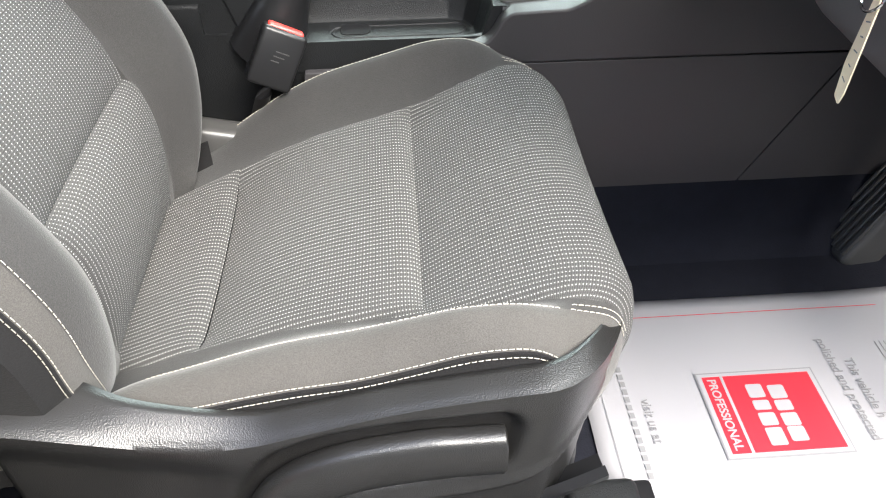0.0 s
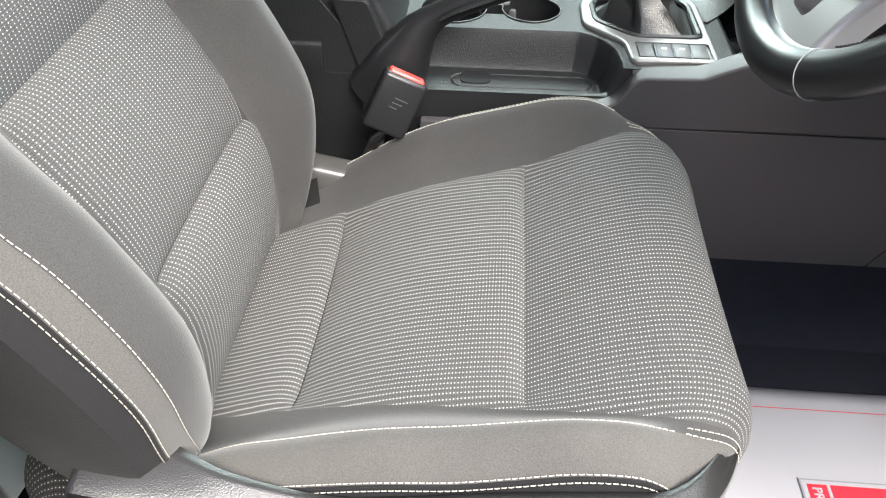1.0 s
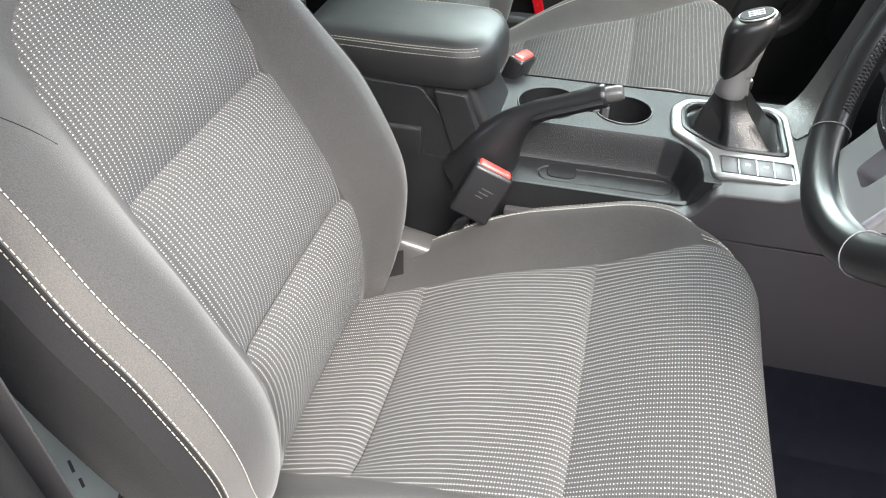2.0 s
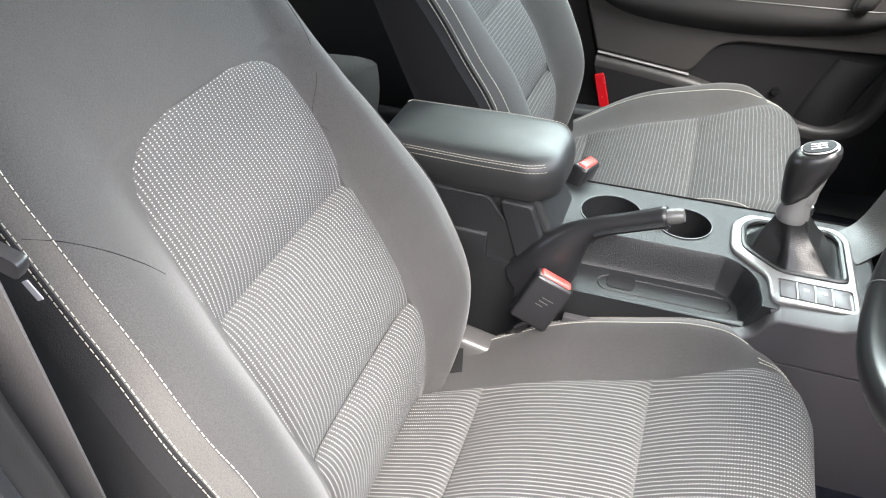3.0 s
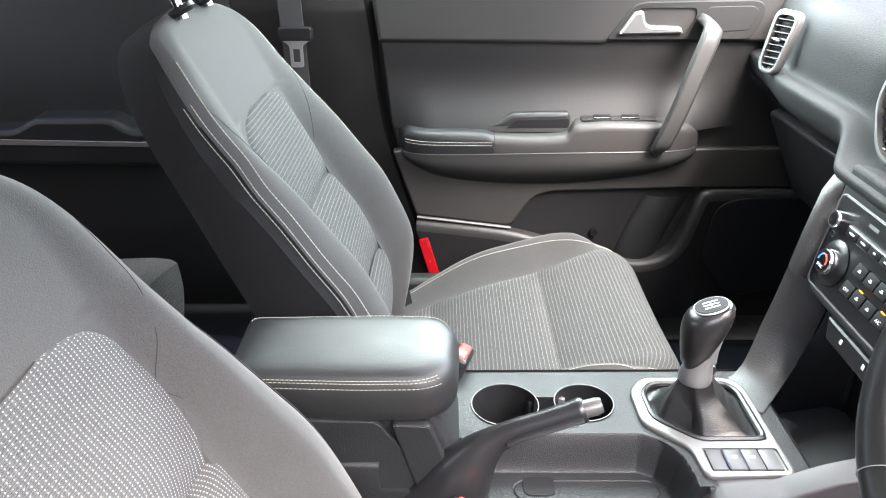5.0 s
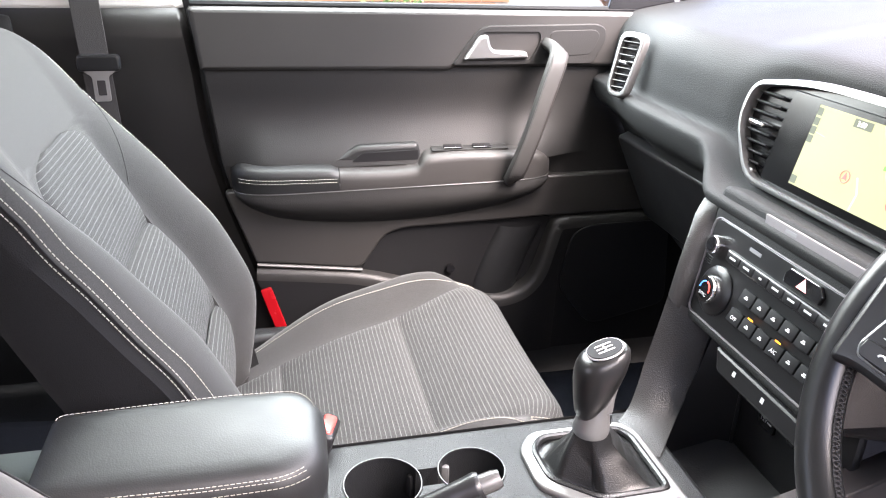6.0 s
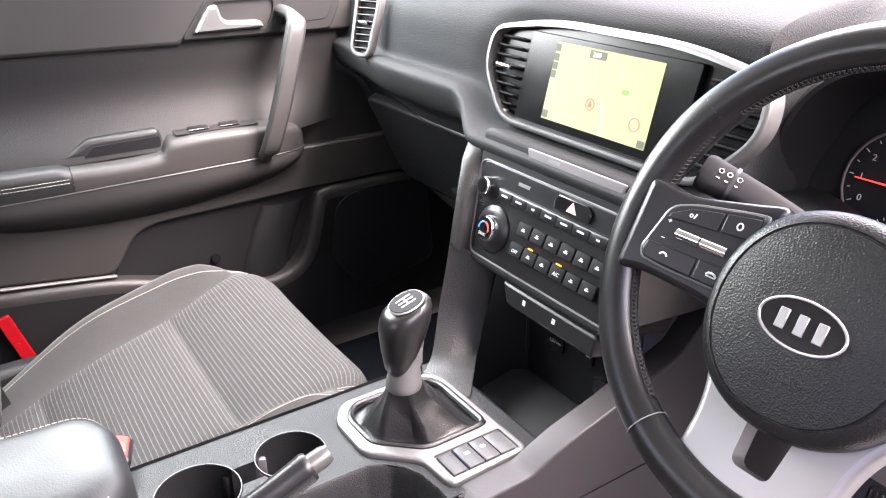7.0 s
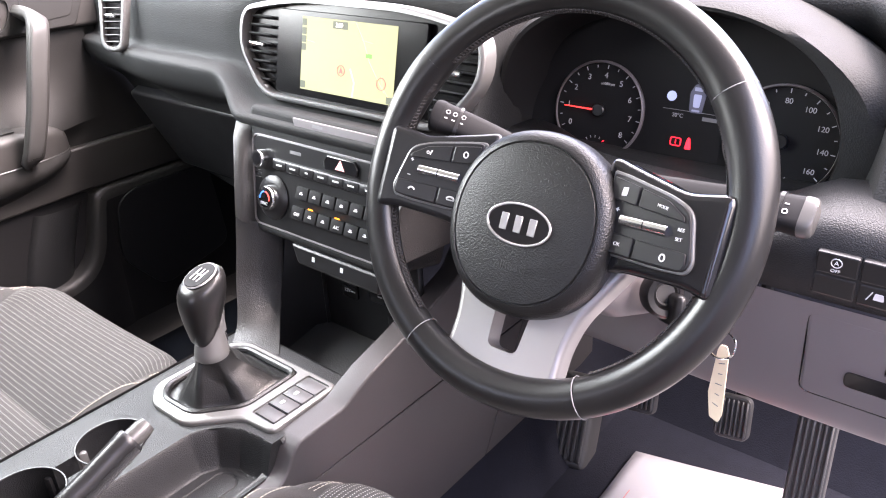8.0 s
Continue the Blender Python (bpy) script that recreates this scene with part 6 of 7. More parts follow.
part("panel_edge", tube([TM @ Vector((x, y, -0.001)) for x, y in face], 0.0016, 6, True), M_GREYPANEL, stack, "thin satin edge")
part("face_plate", prism([(x * 0.985, -0.046 + (y + 0.046) * 0.98) for x, y in face], 0.004, TM @ at(-0.0045), 0.001), M_SMOOTH, stack, "matt black face plate")
cd = part("disc_slot", prism(rounded([(-0.052, 0.034), (-0.058, 0.046), (0.10, 0.046), (0.094, 0.030)], 0.003), 0.003, TM @ at(-0.0005), 0.001), M_GREYPANEL, stack, "grey slot cover")
part("slot_mark", rbox((0.018, 0.0035, 0.0004), TM @ pose(-0.010, 0.0405, 0.0027), 0), M_GREYINK, cd)
part("slot_light", rbox((0.020, 0.003, 0.0006), TM @ pose(0.062, 0.034, 0.0028), 0.0002, 1), M_PIANO, cd)


def turn_knob(cx, cy, r, h, nm):
    k = part(nm, lathe([(r * 1.02, 0), (r * 1.02, h * 0.6), (r, h * 0.9), (r * 0.93, h), (r * 0.72, h), (r * 0.70, h * 0.93), (0.0005, h * 0.93)], TM @ pose(cx, cy, 0), 36), M_CHROME, stack, "chrome-rimmed knob")
    part("knob_cap", lathe([(r * 0.70, 0), (r * 0.69, 0.0012), (0.0005, 0.0014)], TM @ pose(cx, cy, h * 0.93), 28), M_PIANO, k)
    return k


turn_knob(-0.112, -0.0165, 0.0115, 0.012, "volume_knob")
part("knob_base", lathe([(0.030, 0), (0.030, 0.002), (0.024, 0.006), (0.016, 0.006)], TM @ pose(-0.087, -0.065, -0.001), 40), M_SMOOTH, stack)
k2 = turn_knob(-0.087, -0.065, 0.0165, 0.015, "temperature_knob")
for a0, a1, mt in ((100, 185, glow("cold_blue", (0.04, 0.16, 0.45), 0.3)), (-10, 85, glow("warm_red", (0.5, 0.05, 0.04), 0.3))):
    part("temperature_arc", tube([TM @ Vector((-0.087 + 0.0092 * math.cos(radians(a)), -0.065 + 0.0092 * math.sin(radians(a)), 0.0154)) for a in [a0 + (a1 - a0) * i / 10 for i in range(11)]], 0.0011, 5), mt, k2)
words("knob_word", "SYNC", 0.0055, TM @ pose(-0.087, -0.0715, 0.0158), M_WHITEINK, k2)
hz = part("hazard_switch", prism(rounded([(0.006, 0.002), (0.012, 0.010), (0.058, 0.010), (0.066, 0.002), (0.064, -0.008), (0.008, -0.008)], 0.002), 0.004, TM @ at(-0.0005), 0.0012), M_PIANO, stack, "black hazard light switch")
part("hazard_triangle", prism([(0.028, -0.0045), (0.044, -0.0045), (0.036, 0.0078)], 0.0004, TM @ at(0.0036)), glow("hazard_pink", (0.75, 0.30, 0.30), 0.25), hz)
part("key_strip", prism(rounded([(-0.086, -0.026), (-0.090, -0.012), (0.112, -0.012), (0.110, -0.026)], 0.003), 0.005, TM @ at(-0.0005), 0.002), M_SMOOTH, stack)
for k in range(7):
    key = part("audio_key", rbox((0.0245, 0.0105, 0.0012), TM @ pose(-0.074 + 0.0265 * k, -0.019, 0.0047), 0.0005), M_SMOOTH, stack)
    part("key_mark", rbox((0.011 if k not in (2, 6) else 0.005, 0.0022, 0.0003), TM @ pose(-0.074 + 0.0265 * k, -0.019, 0.0054), 0), M_WHITEINK, key)
part("badge_mark", rbox((0.021, 0.0042, 0.0004), TM @ pose(-0.050, 0.0012, 0.0001), 0), M_GREYINK, stack)
for row, (yy, xx) in enumerate(((-0.0475, -0.040), (-0.0745, -0.046))):
    for k in range(6):
        x = xx + 0.012 + 0.0245 * k
        key = part("climate_key", rbox((0.0225, 0.0165, 0.008), TM @ pose(x, yy, 0.001, -10, 0, 0), 0.0012, 2), M_MATT, stack)
        if row == 1 and k in (0, 3):
            words("key_word", "OFF" if k == 0 else "A/C", 0.006, TM @ pose(x, yy - 0.001, 0.0055, -14, 0, 0), M_WHITEINK, key)
        else:
            mk_ = TM @ pose(x, yy, 0.0054, -14, 0, 0)
            bm = prism(rect(-0.0030, -0.0009, 0.0030, 0.0008, 0.0006, 2), 0.0004, mk_)
            part("key_mark", bm, M_WHITEINK, key)
            part("key_mark", prism(rect(-0.0018, 0.0014, 0.0016, 0.0026, 0.0004, 2), 0.0004, mk_), M_WHITEINK, key)
        if row == 1 and k in (1, 3):
            part("amber_light", rbox((0.009, 0.0018, 0.001), TM @ pose(x, yy + 0.0105, 0.0045), 0.0004, 1), glow("amber", (1.0, 0.30, 0.02), 0.4), stack, "lit amber lamp")
for k in range(4):
    part("sensor_slit", rbox((0.013, 0.001, 0.0006), TM @ pose(-0.120, -0.034 - 0.003 * k, 0.0), 0), M_PIANO, stack)
lipb = part("heater_bar", prism(rounded([(-0.030, -0.142), (-0.046, -0.116), (0.118, -0.116), (0.118, -0.142)], 0.006), 0.030, TM @ at(-0.028), 0.004), M_SMOOTH, stack, "black seat-heater switch bar")
for x in (0.0, 0.052):
    part("heater_mark", rbox((0.005, 0.006, 0.0004), TM @ pose(x, -0.128, 0.0022), 0), M_WHITEINK, lipb)

# ---- instruments ----
cluster = thing("instrument_cluster", (0.48, -0.38, 0.68), "dark instrument cluster with two round gauges under a hood", "instrument cluster")
arch = [(-0.176, 0.690), (-0.172, 0.735), (-0.182, 0.785), (-0.208, 0.828), (-0.258, 0.856), (-0.330, 0.868), (-0.420, 0.868), (-0.482, 0.852), (-0.522, 0.826), (-0.545, 0.790), (-0.551, 0.745), (-0.543, 0.700)]
ap = rom([(y, z, 0) for y, z in arch], 50)
AC = Vector((-0.37, 0.74, 0))
rows = []
for x, k, dz in ((0.482, 0.90, -0.004), (0.455, 0.945, 0), (0.425, 0.965, 0.002), (0.414, 0.985, 0.003), (0.412, 1.005, 0.004), (0.420, 1.03, 0.005), (0.45, 1.06, 0.006), (0.51, 1.09, 0.002), (0.60, 1.12, -0.02), (0.66, 1.12, -0.05)):
    row = []
    for p in ap:
        flare = max(0, k - 1.005) * 0.9 * smoothstep(-0.45, -0.54, p.x)
        row.append((x + 0.02 * (1 - smoothstep(0.70, 0.80, p.y)) - 0.75 * flare, AC.x + (p.x - AC.x) * k - flare, AC.y + (p.y - AC.y) * k + dz - 0.5 * flare))
    rows.append(row)
part("hood", grid(rows[3:]), M_SOFT, cluster, "soft grained cluster hood")
part("hood_lining", grid(rows[:4]), M_MATT, cluster, "dark lining of the hood")
FMx = frame_of((0.478, -0.372, 0.745), (0, -1, 0), (0.20, 0, 0.98))
part("gauge_panel", prism(rounded([(-0.225, -0.075), (0.205, -0.075), (0.20, 0.07), (0.10, 0.125), (-0.10, 0.125), (-0.215, 0.07)], 0.04), 0.004, FMx @ at(-0.006), 0), M_MATT, cluster, "matt black gauge panel")
part("cluster_edge", tube([FMx @ Vector((x, y, 0.004)) for x, y in [(p.x, p.y) for p in rom([(-0.195, 0.06, 0), (-0.205, 0.0, 0), (-0.195, -0.06, 0), (-0.12, -0.072, 0), (0.0, -0.078, 0), (0.12, -0.072, 0), (0.18, -0.055, 0), (0.192, 0.0, 0), (0.18, 0.06, 0)], 60)]], 0.0025, 6), M_GREYPANEL, cluster)
M_DIAL = glow("dial_white", (0.24, 0.25, 0.27), 0.06)
M_NEEDLE = glow("needle_red", (0.85, 0.04, 0.035), 0.4)
M_WARN = glow("warning_red", (0.85, 0.02, 0.03), 0.6)


def gauge(name, cx, cy, r, labels, a0, a1, needle, parent, sizes):
    g = part(name, lathe([(r * 1.02, 0), (r * 1.02, 0.004), (r * 0.985, 0.0055), (r * 0.97, 0.003)], FMx @ pose(cx, cy, -0.001), 56, False), M_GREYPANEL, parent, "ringed round gauge")
    n = len(labels)
    for i in range((n - 1) * 2 + 1):
        a = radians(a0 + (a1 - a0) * i / ((n - 1) * 2))
        big = i % 2 == 0
        part("tick", rbox((0.0045 if big else 0.003, 0.0010, 0.0004), FMx @ pose(cx + r * 0.90 * math.cos(a), cy + r * 0.90 * math.sin(a), 0.0, 0, 0, math.degrees(a)), 0), M_DIAL, g)
        if big and labels[i // 2]:
            words("gauge_number", labels[i // 2], sizes, FMx @ pose(cx + r * 0.72 * math.cos(a), cy + r * 0.72 * math.sin(a), 0.0002), M_DIAL, g)
    a = radians(needle)
    m = FMx @ pose(cx, cy, 0.0025, 0, 0, needle)
    part("needle", prism([(0.006, -0.0009), (r * 0.80, -0.0005), (r * 0.80, 0.0005), (0.006, 0.0009)], 0.001, m), M_NEEDLE, g)
    part("needle_hub", lathe([(0.0078, 0), (0.0078, 0.003), (0.0066, 0.0042), (0.0005, 0.0042)], FMx @ pose(cx, cy, 0.0), 24), M_SMOOTH, g)
    # small gauge at the foot
    for i in range(7):
        b = radians(150 - 120 * i / 6)
        part("tick", rbox((0.003, 0.0008, 0.0004), FMx @ pose(cx + 0.017 * math.cos(b), cy - r * 0.86 + 0.017 * math.sin(b), 0.0, 0, 0, math.degrees(b)), 0), M_DIAL if i < 5 or name != "rev_counter" else M_WARN, g)
    return g


rev = gauge("rev_counter", -0.097, -0.008, 0.056, ["0", "1", "2", "3", "4", "5", "6", "7", "8"], 208, -38, 180, cluster, 0.0092)
words("gauge_word", "x1000rpm", 0.0042, FMx @ pose(-0.090, 0.023, 0.0002), M_DIAL, rev)
gauge("speedometer", 0.110, -0.010, 0.057, ["0", "20", "40", "60", "80", "100", "120", "140", "160"], 218, -38, 212, cluster, 0.0078)
disp = part("trip_display", prism(rect(-0.036, -0.045, 0.050, 0.062, 0.003), 0.0006, FMx @ at(-0.0018)), M_MATT, cluster)
part("display_line", rbox((0.060, 0.0006, 0.0004), FMx @ pose(0.010, 0.006, -0.0008), 0), M_GREYINK, disp)
part("display_sign", lathe([(0.0055, 0), (0.0055, 0.0004), (0.0005, 0.0004)], FMx @ pose(-0.012, 0.020, -0.001), 20), glow("display_blue", (0.2, 0.25, 0.4), 0.25), disp)
part("display_car", prism(rounded([(0.010, 0.005), (0.024, 0.005), (0.026, 0.026), (0.021, 0.036), (0.013, 0.036), (0.008, 0.026)], 0.003), 0.0004, FMx @ at(-0.001)), glow("display_dim", (0.055, 0.06, 0.085), 0.12), disp)
part("display_roof", prism(rounded([(0.0135, 0.011), (0.0205, 0.011), (0.0215, 0.025), (0.0125, 0.025)], 0.002), 0.0003, FMx @ at(-0.0004)), glow("display_pale", (0.17, 0.20, 0.30), 0.2), disp)
for ya, yb in ((0.0065, 0.0085), (0.0285, 0.0325)):
    part("display_glass", prism(rect(0.0125, ya, 0.0215, yb, 0.0008, 2), 0.0003, FMx @ at(-0.0004)), glow("display_pale_edge", (0.15, 0.17, 0.24), 0.15), disp)
words("display_word", "20\u00b0C", 0.0060, FMx @ pose(-0.002, 0.0, -0.0007), M_DIAL, disp)
part("display_bar", rbox((0.016, 0.0042, 0.0004), FMx @ pose(0.034, 0.0, -0.0008), 0), M_GREYINK, disp)
part("brake_warning", tube([FMx @ Vector((0.001 + x, -0.0285 + y, -0.0004)) for x, y in rect(-0.0058, -0.0042, 0.0058, 0.0042, 0.002)], 0.0006, 5, True), M_WARN, disp, "lit red warning lamp")
part("brake_warning", rbox((0.0010, 0.0042, 0.0004), FMx @ pose(0.001, -0.0285, -0.0006), 0), M_WARN, disp)
part("belt_warning", prism(rounded([(0.012, -0.035), (0.019, -0.035), (0.018, -0.027), (0.0165, -0.022), (0.0145, -0.022), (0.013, -0.027)], 0.001), 0.0004, FMx @ at(-0.0008)), M_WARN, disp, "lit red belt lamp")

# driver's lower dash
lower = thing("lower_dash_panel", (0.32, -0.46, 0.52), "charcoal knee panel with switches and a fuse box lid", "dash panel")
prof = [(0.405, 0.520), (0.352, 0.520), (0.336, 0.530), (0.326, 0.560), (0.316, 0.610), (0.306, 0.655), (0.302, 0.668)]
rows = []
for i in range(31):
    y = -0.195 - 0.545 * i / 30
    dip = 0.016 * smoothstep(-0.60, -0.72, y)
    rows.append([Vector((p.x + 0.10 * smoothstep(-0.34, -0.20, y) * 0.6, y, p.y - dip * 0 + 0.006 * math.sin((y + 0.3) * 6))) for p in rom([(a, b, 0) for a, b in prof], 24)])
part("knee_panel", grid(rows), M_GREYPANEL, lower, "smooth charcoal knee panel")
prof2 = [(0.303, 0.6705), (0.299, 0.690), (0.300, 0.715), (0.312, 0.738), (0.345, 0.748), (0.40, 0.745)]
rows = []
for i in range(31):
    y = -0.195 - 0.545 * i / 30
    rows.append([Vector((p.x + 0.06 * smoothstep(-0.34, -0.20, y), y, p.y + 0.006 * math.sin((y + 0.3) * 6) - 0.03 * smoothstep(0.70, 0.75, p.y) * smoothstep(-0.57, -0.50, y))) for p in rom([(a, b, 0) for a, b in prof2], 24)])
part("upper_band", grid(rows), M_PLASTIC, lower, "grained black band above the knee panel")
LM = frame_of((0.303, -0.620, 0.690), (0, -1, 0), (-0.10, 0, 0.99))
for r_ in range(2):
    for c_ in range(3):
        b = part("switch", prism(rect(-0.0495 + 0.0335 * c_, 0.003 - 0.021 * r_, -0.0175 + 0.0335 * c_, 0.0225 - 0.021 * r_, 0.002), 0.006, LM @ at(-0.001), 0.0015), M_SMOOTH, lower, "black push switch")
        if (r_, c_) == (0, 0):
            part("switch_mark", tube([LM @ Vector((-0.034 + 0.004 * math.cos(a), 0.0145 + 0.004 * math.sin(a), 0.0052)) for a in (2 * math.pi * i / 18 for i in range(18))], 0.0005, 5, True), M_WHITEINK, b)
            words("switch_word", "A", 0.0055, LM @ pose(-0.034, 0.0143, 0.0053), M_WHITEINK, b)
            words("switch_word", "OFF", 0.0042, LM @ pose(-0.034, 0.0072, 0.0053), M_WHITEINK, b)
        if (r_, c_) == (1, 1):
            part("switch_mark", prism(rounded([(-0.004, -0.010), (0.004, -0.010), (0.003, -0.004), (-0.003, -0.004)], 0.001), 0.0004, LM @ at(0.0051)), M_WHITEINK, b)
            for s in (-1, 1):
                part("switch_mark", rbox((0.0009, 0.009, 0.0004), LM @ pose(s * 0.0068, -0.0075, 0.0052, 0, 0, s * 25), 0), M_WHITEINK, b)
FMm = frame_of((0.3155, -0.645, 0.607), (0, -1, 0), (-0.20, 0, 0.98))
fz = part("fuse_lid", prism(rect(-0.072, -0.050, 0.085, 0.044, 0.010), 0.004, FMm @ at(-0.003), 0.0015), M_GREYPANEL, lower, "flush fuse box lid")
part("lid_gap", tube([FMm @ Vector((x, y, 0.0)) for x, y in rect(-0.073, -0.051, 0.086, 0.045, 0.010)], 0.0009, 5, True), M_PIANO, lower)
part("lid_pull", prism(rect(-0.038, -0.028, 0.07, -0.010, 0.006), 0.002, FMm @ at(0.0003), 0.0006), M_PIANO, fz, "dark finger pull")
words("lid_word", "FUSE OBD", 0.0095, FMm @ pose(0.012, 0.002, 0.0020), M_PIANO, fz, 0.0008)

# ---- steering wheel ----
TILT_W = radians(26.35)
WC = Vector((0.1875, -0.3755, 0.7525))
WM = Matrix(((0, math.sin(TILT_W), -math.cos(TILT_W), WC.x), (-1, 0, 0, WC.y), (0, math.cos(TILT_W), math.sin(TILT_W), WC.z), (0, 0, 0, 1)))
wheel = thing("steering_wheel", (WC.x + 0.04, WC.y, WC.z - 0.02), "black leather steering wheel with silver lower spoke and control buttons", "steering wheel")
NR = 120


def rim_c(a):
    r = 0.1695
    x, y = r * math.cos(a), r * math.sin(a)
    return Vector((x, y * (1 if y > 0 else 0.982), 0))


rows = []
for i in range(NR):
    a = 2 * math.pi * i / NR
    c = rim_c(a)
    out = Vector((math.cos(a), math.sin(a), 0))
    fat = 1 + 0.10 * (math.exp(-((math.degrees(a) - 28) / 14) ** 2) + math.exp(-((math.degrees(a) - 152) / 14) ** 2))
    rows.append([WM @ (c + out * (0.0165 * fat * math.cos(b)) + Vector((0, 0, 0.0148 * fat * math.sin(b)))) for b in (2 * math.pi * q / 20 for q in range(20))])
rim_ = part("rim", grid(rows, closed_u=True, closed_v=True), M_RIM, wheel, "smooth black leather rim")
for a in (145, 38, 241, 299):
    a = radians(a)
    c, out = rim_c(a), Vector((math.cos(a), math.sin(a), 0))
    part("rim_seam", tube([WM @ (c + out * (0.0172 * math.cos(b)) + Vector((0, 0, 0.0155 * math.sin(b)))) for b in (2 * math.pi * q / 24 for q in range(24))], 0.00045, 5, True), M_GREYINK, rim_, "pale seam round the rim")
bm = bmesh.new()
for a0, a1 in ((150, 236), (-56, 33), (42, 141)):
    n = int(abs(a1 - a0) * 0.75)
    for i in range(n):
        for k in (0, 1):
            a = radians(a0 + (a1 - a0) * (i + 0.5 * k) / n)
            c, out = rim_c(a), Vector((math.cos(a), math.sin(a), 0))
            t_ = Vector((-math.sin(a), math.cos(a), 0))
            p = c - out * 0.0165
            s_ = 1 if k else -1
            tube([WM @ (p + Vector((0, 0, 0.004 * s_ + 0.002)) - t_ * 0.0018), WM @ (p - out * 0.0012 + Vector((0, 0, 0.002))), WM @ (p + Vector((0, 0, -0.004 * s_ + 0.002)) + t_ * 0.0018)], 0.0006, 4, bm=bm)
tagged(part("rim_stitching", bm, M_BELT, rim_, "black cross stitching inside the rim"), kind="stuff")


def oval(cx, cy, rx, ry, p, n=48):
    out = []
    for i in range(n):
        a = 2 * math.pi * i / n
        x, y = math.cos(a), math.sin(a)
        out.append((cx + rx * math.copysign(abs(x) ** p, x), cy + ry * math.copysign(abs(y) ** p, y)))
    return out


HUB = [(-0.034, 0.95), (-0.010, 1.0), (0.002, 1.0), (0.0085, 0.985), (0.0125, 0.955), (0.0150, 0.915), (0.0165, 0.875), (0.0168, 0.862), (0.0156, 0.852), (0.0156, 0.842), (0.0172, 0.832), (0.0186, 0.70), (0.0200, 0.45), (0.0204, 0.15)]
rows = [[WM @ Vector((x, y, z)) for x, y in oval(0.0, -0.025, 0.0765 * k, 0.0785 * k, 0.93, 64)] for z, k in HUB]
hub = part("airbag_cover", grid(rows, closed_u=True, cap=True), M_HUB, wheel, "round pebble-grained airbag cover")
ring_ = [WM @ Vector((x, y, 0.0213)) for x, y in oval(0.0, -0.0265, 0.0300, 0.0165, 1.0)]
part("badge_rim", tube(ring_, 0.0010, 8, True), M_SPOKE, hub, "chrome oval badge rim")
badge = part("badge", prism(oval(0.0, -0.0265, 0.0290, 0.0155, 1.0), 0.002, WM @ at(0.0192), 0.0006), M_PIANO, hub, "gloss black badge with plain chrome bars")
for x in (-0.0135, 0.0, 0.0135):
    part("badge_bar", rbox((0.0068, 0.0140, 0.0012), WM @ pose(x, -0.0265, 0.0216), 0.0004, 1), M_SPOKE, badge)
words("cover_word", "AIRBAG", 0.0088, WM @ pose(0.001, -0.062, 0.0196), M_LEATHER, hub, 0.0006)
for x, s in ((-0.026, 1), (0.026, -1)):
    part("horn_mark", rbox((0.008, 0.0010, 0.0006), WM @ pose(x, 0.006, 0.0188), 0.0002, 1), M_SMOOTH, hub)
    part("horn_mark", rbox((0.0010, 0.005, 0.0006), WM @ pose(x - s * 0.003, 0.004, 0.0188), 0.0002, 1), M_SMOOTH, hub)


def hand_mark(m, kind, parent):
    """Small white symbols on the wheel's buttons."""
    if kind == "phone":
        part("button_mark", tube([m @ Vector((0.0032 * math.cos(a), 0.0030 * math.sin(a) - 0.001, 0)) for a in [radians(20 + 14 * i) for i in range(11)]], 0.0008, 5), M_WHITEINK, parent)
    elif kind == "hook":
        part("button_mark", tube([m @ Vector((0.0036 * math.cos(a), 0.0022 * math.sin(a) - 0.001, 0)) for a in [radians(10 * i) for i in range(19)]], 0.0009, 5), M_WHITEINK, parent)
        part("button_mark", rbox((0.0075, 0.0010, 0.0004), m @ pose(0, -0.0016, 0), 0), M_WHITEINK, parent)
    elif kind == "ring":
        part("button_mark", tube([m @ Vector((0.0021 * math.cos(a), 0.0025 * math.sin(a), 0)) for a in (2 * math.pi * i / 16 for i in range(16))], 0.0006, 5, True), M_WHITEINK, parent)
    elif kind == "page":
        part("button_mark", prism(rounded([(-0.0024, -0.0036), (0.0022, -0.0030), (0.0026, 0.0036), (-0.0020, 0.0030)], 0.0006, 2), 0.0004, m), M_WHITEINK, parent)
    else:
        part("button_mark", rbox((0.0012, 0.0042, 0.0004), m @ pose(0.001, 0.0004, 0, 0, 0, -20), 0), M_WHITEINK, parent)
        part("button_mark", tube([m @ Vector((-0.0022 + 0.0012 * math.cos(a), 0.0012 * math.sin(a), 0)) for a in (2 * math.pi * i / 10 for i in range(10))], 0.0004, 4, True), M_WHITEINK, parent)


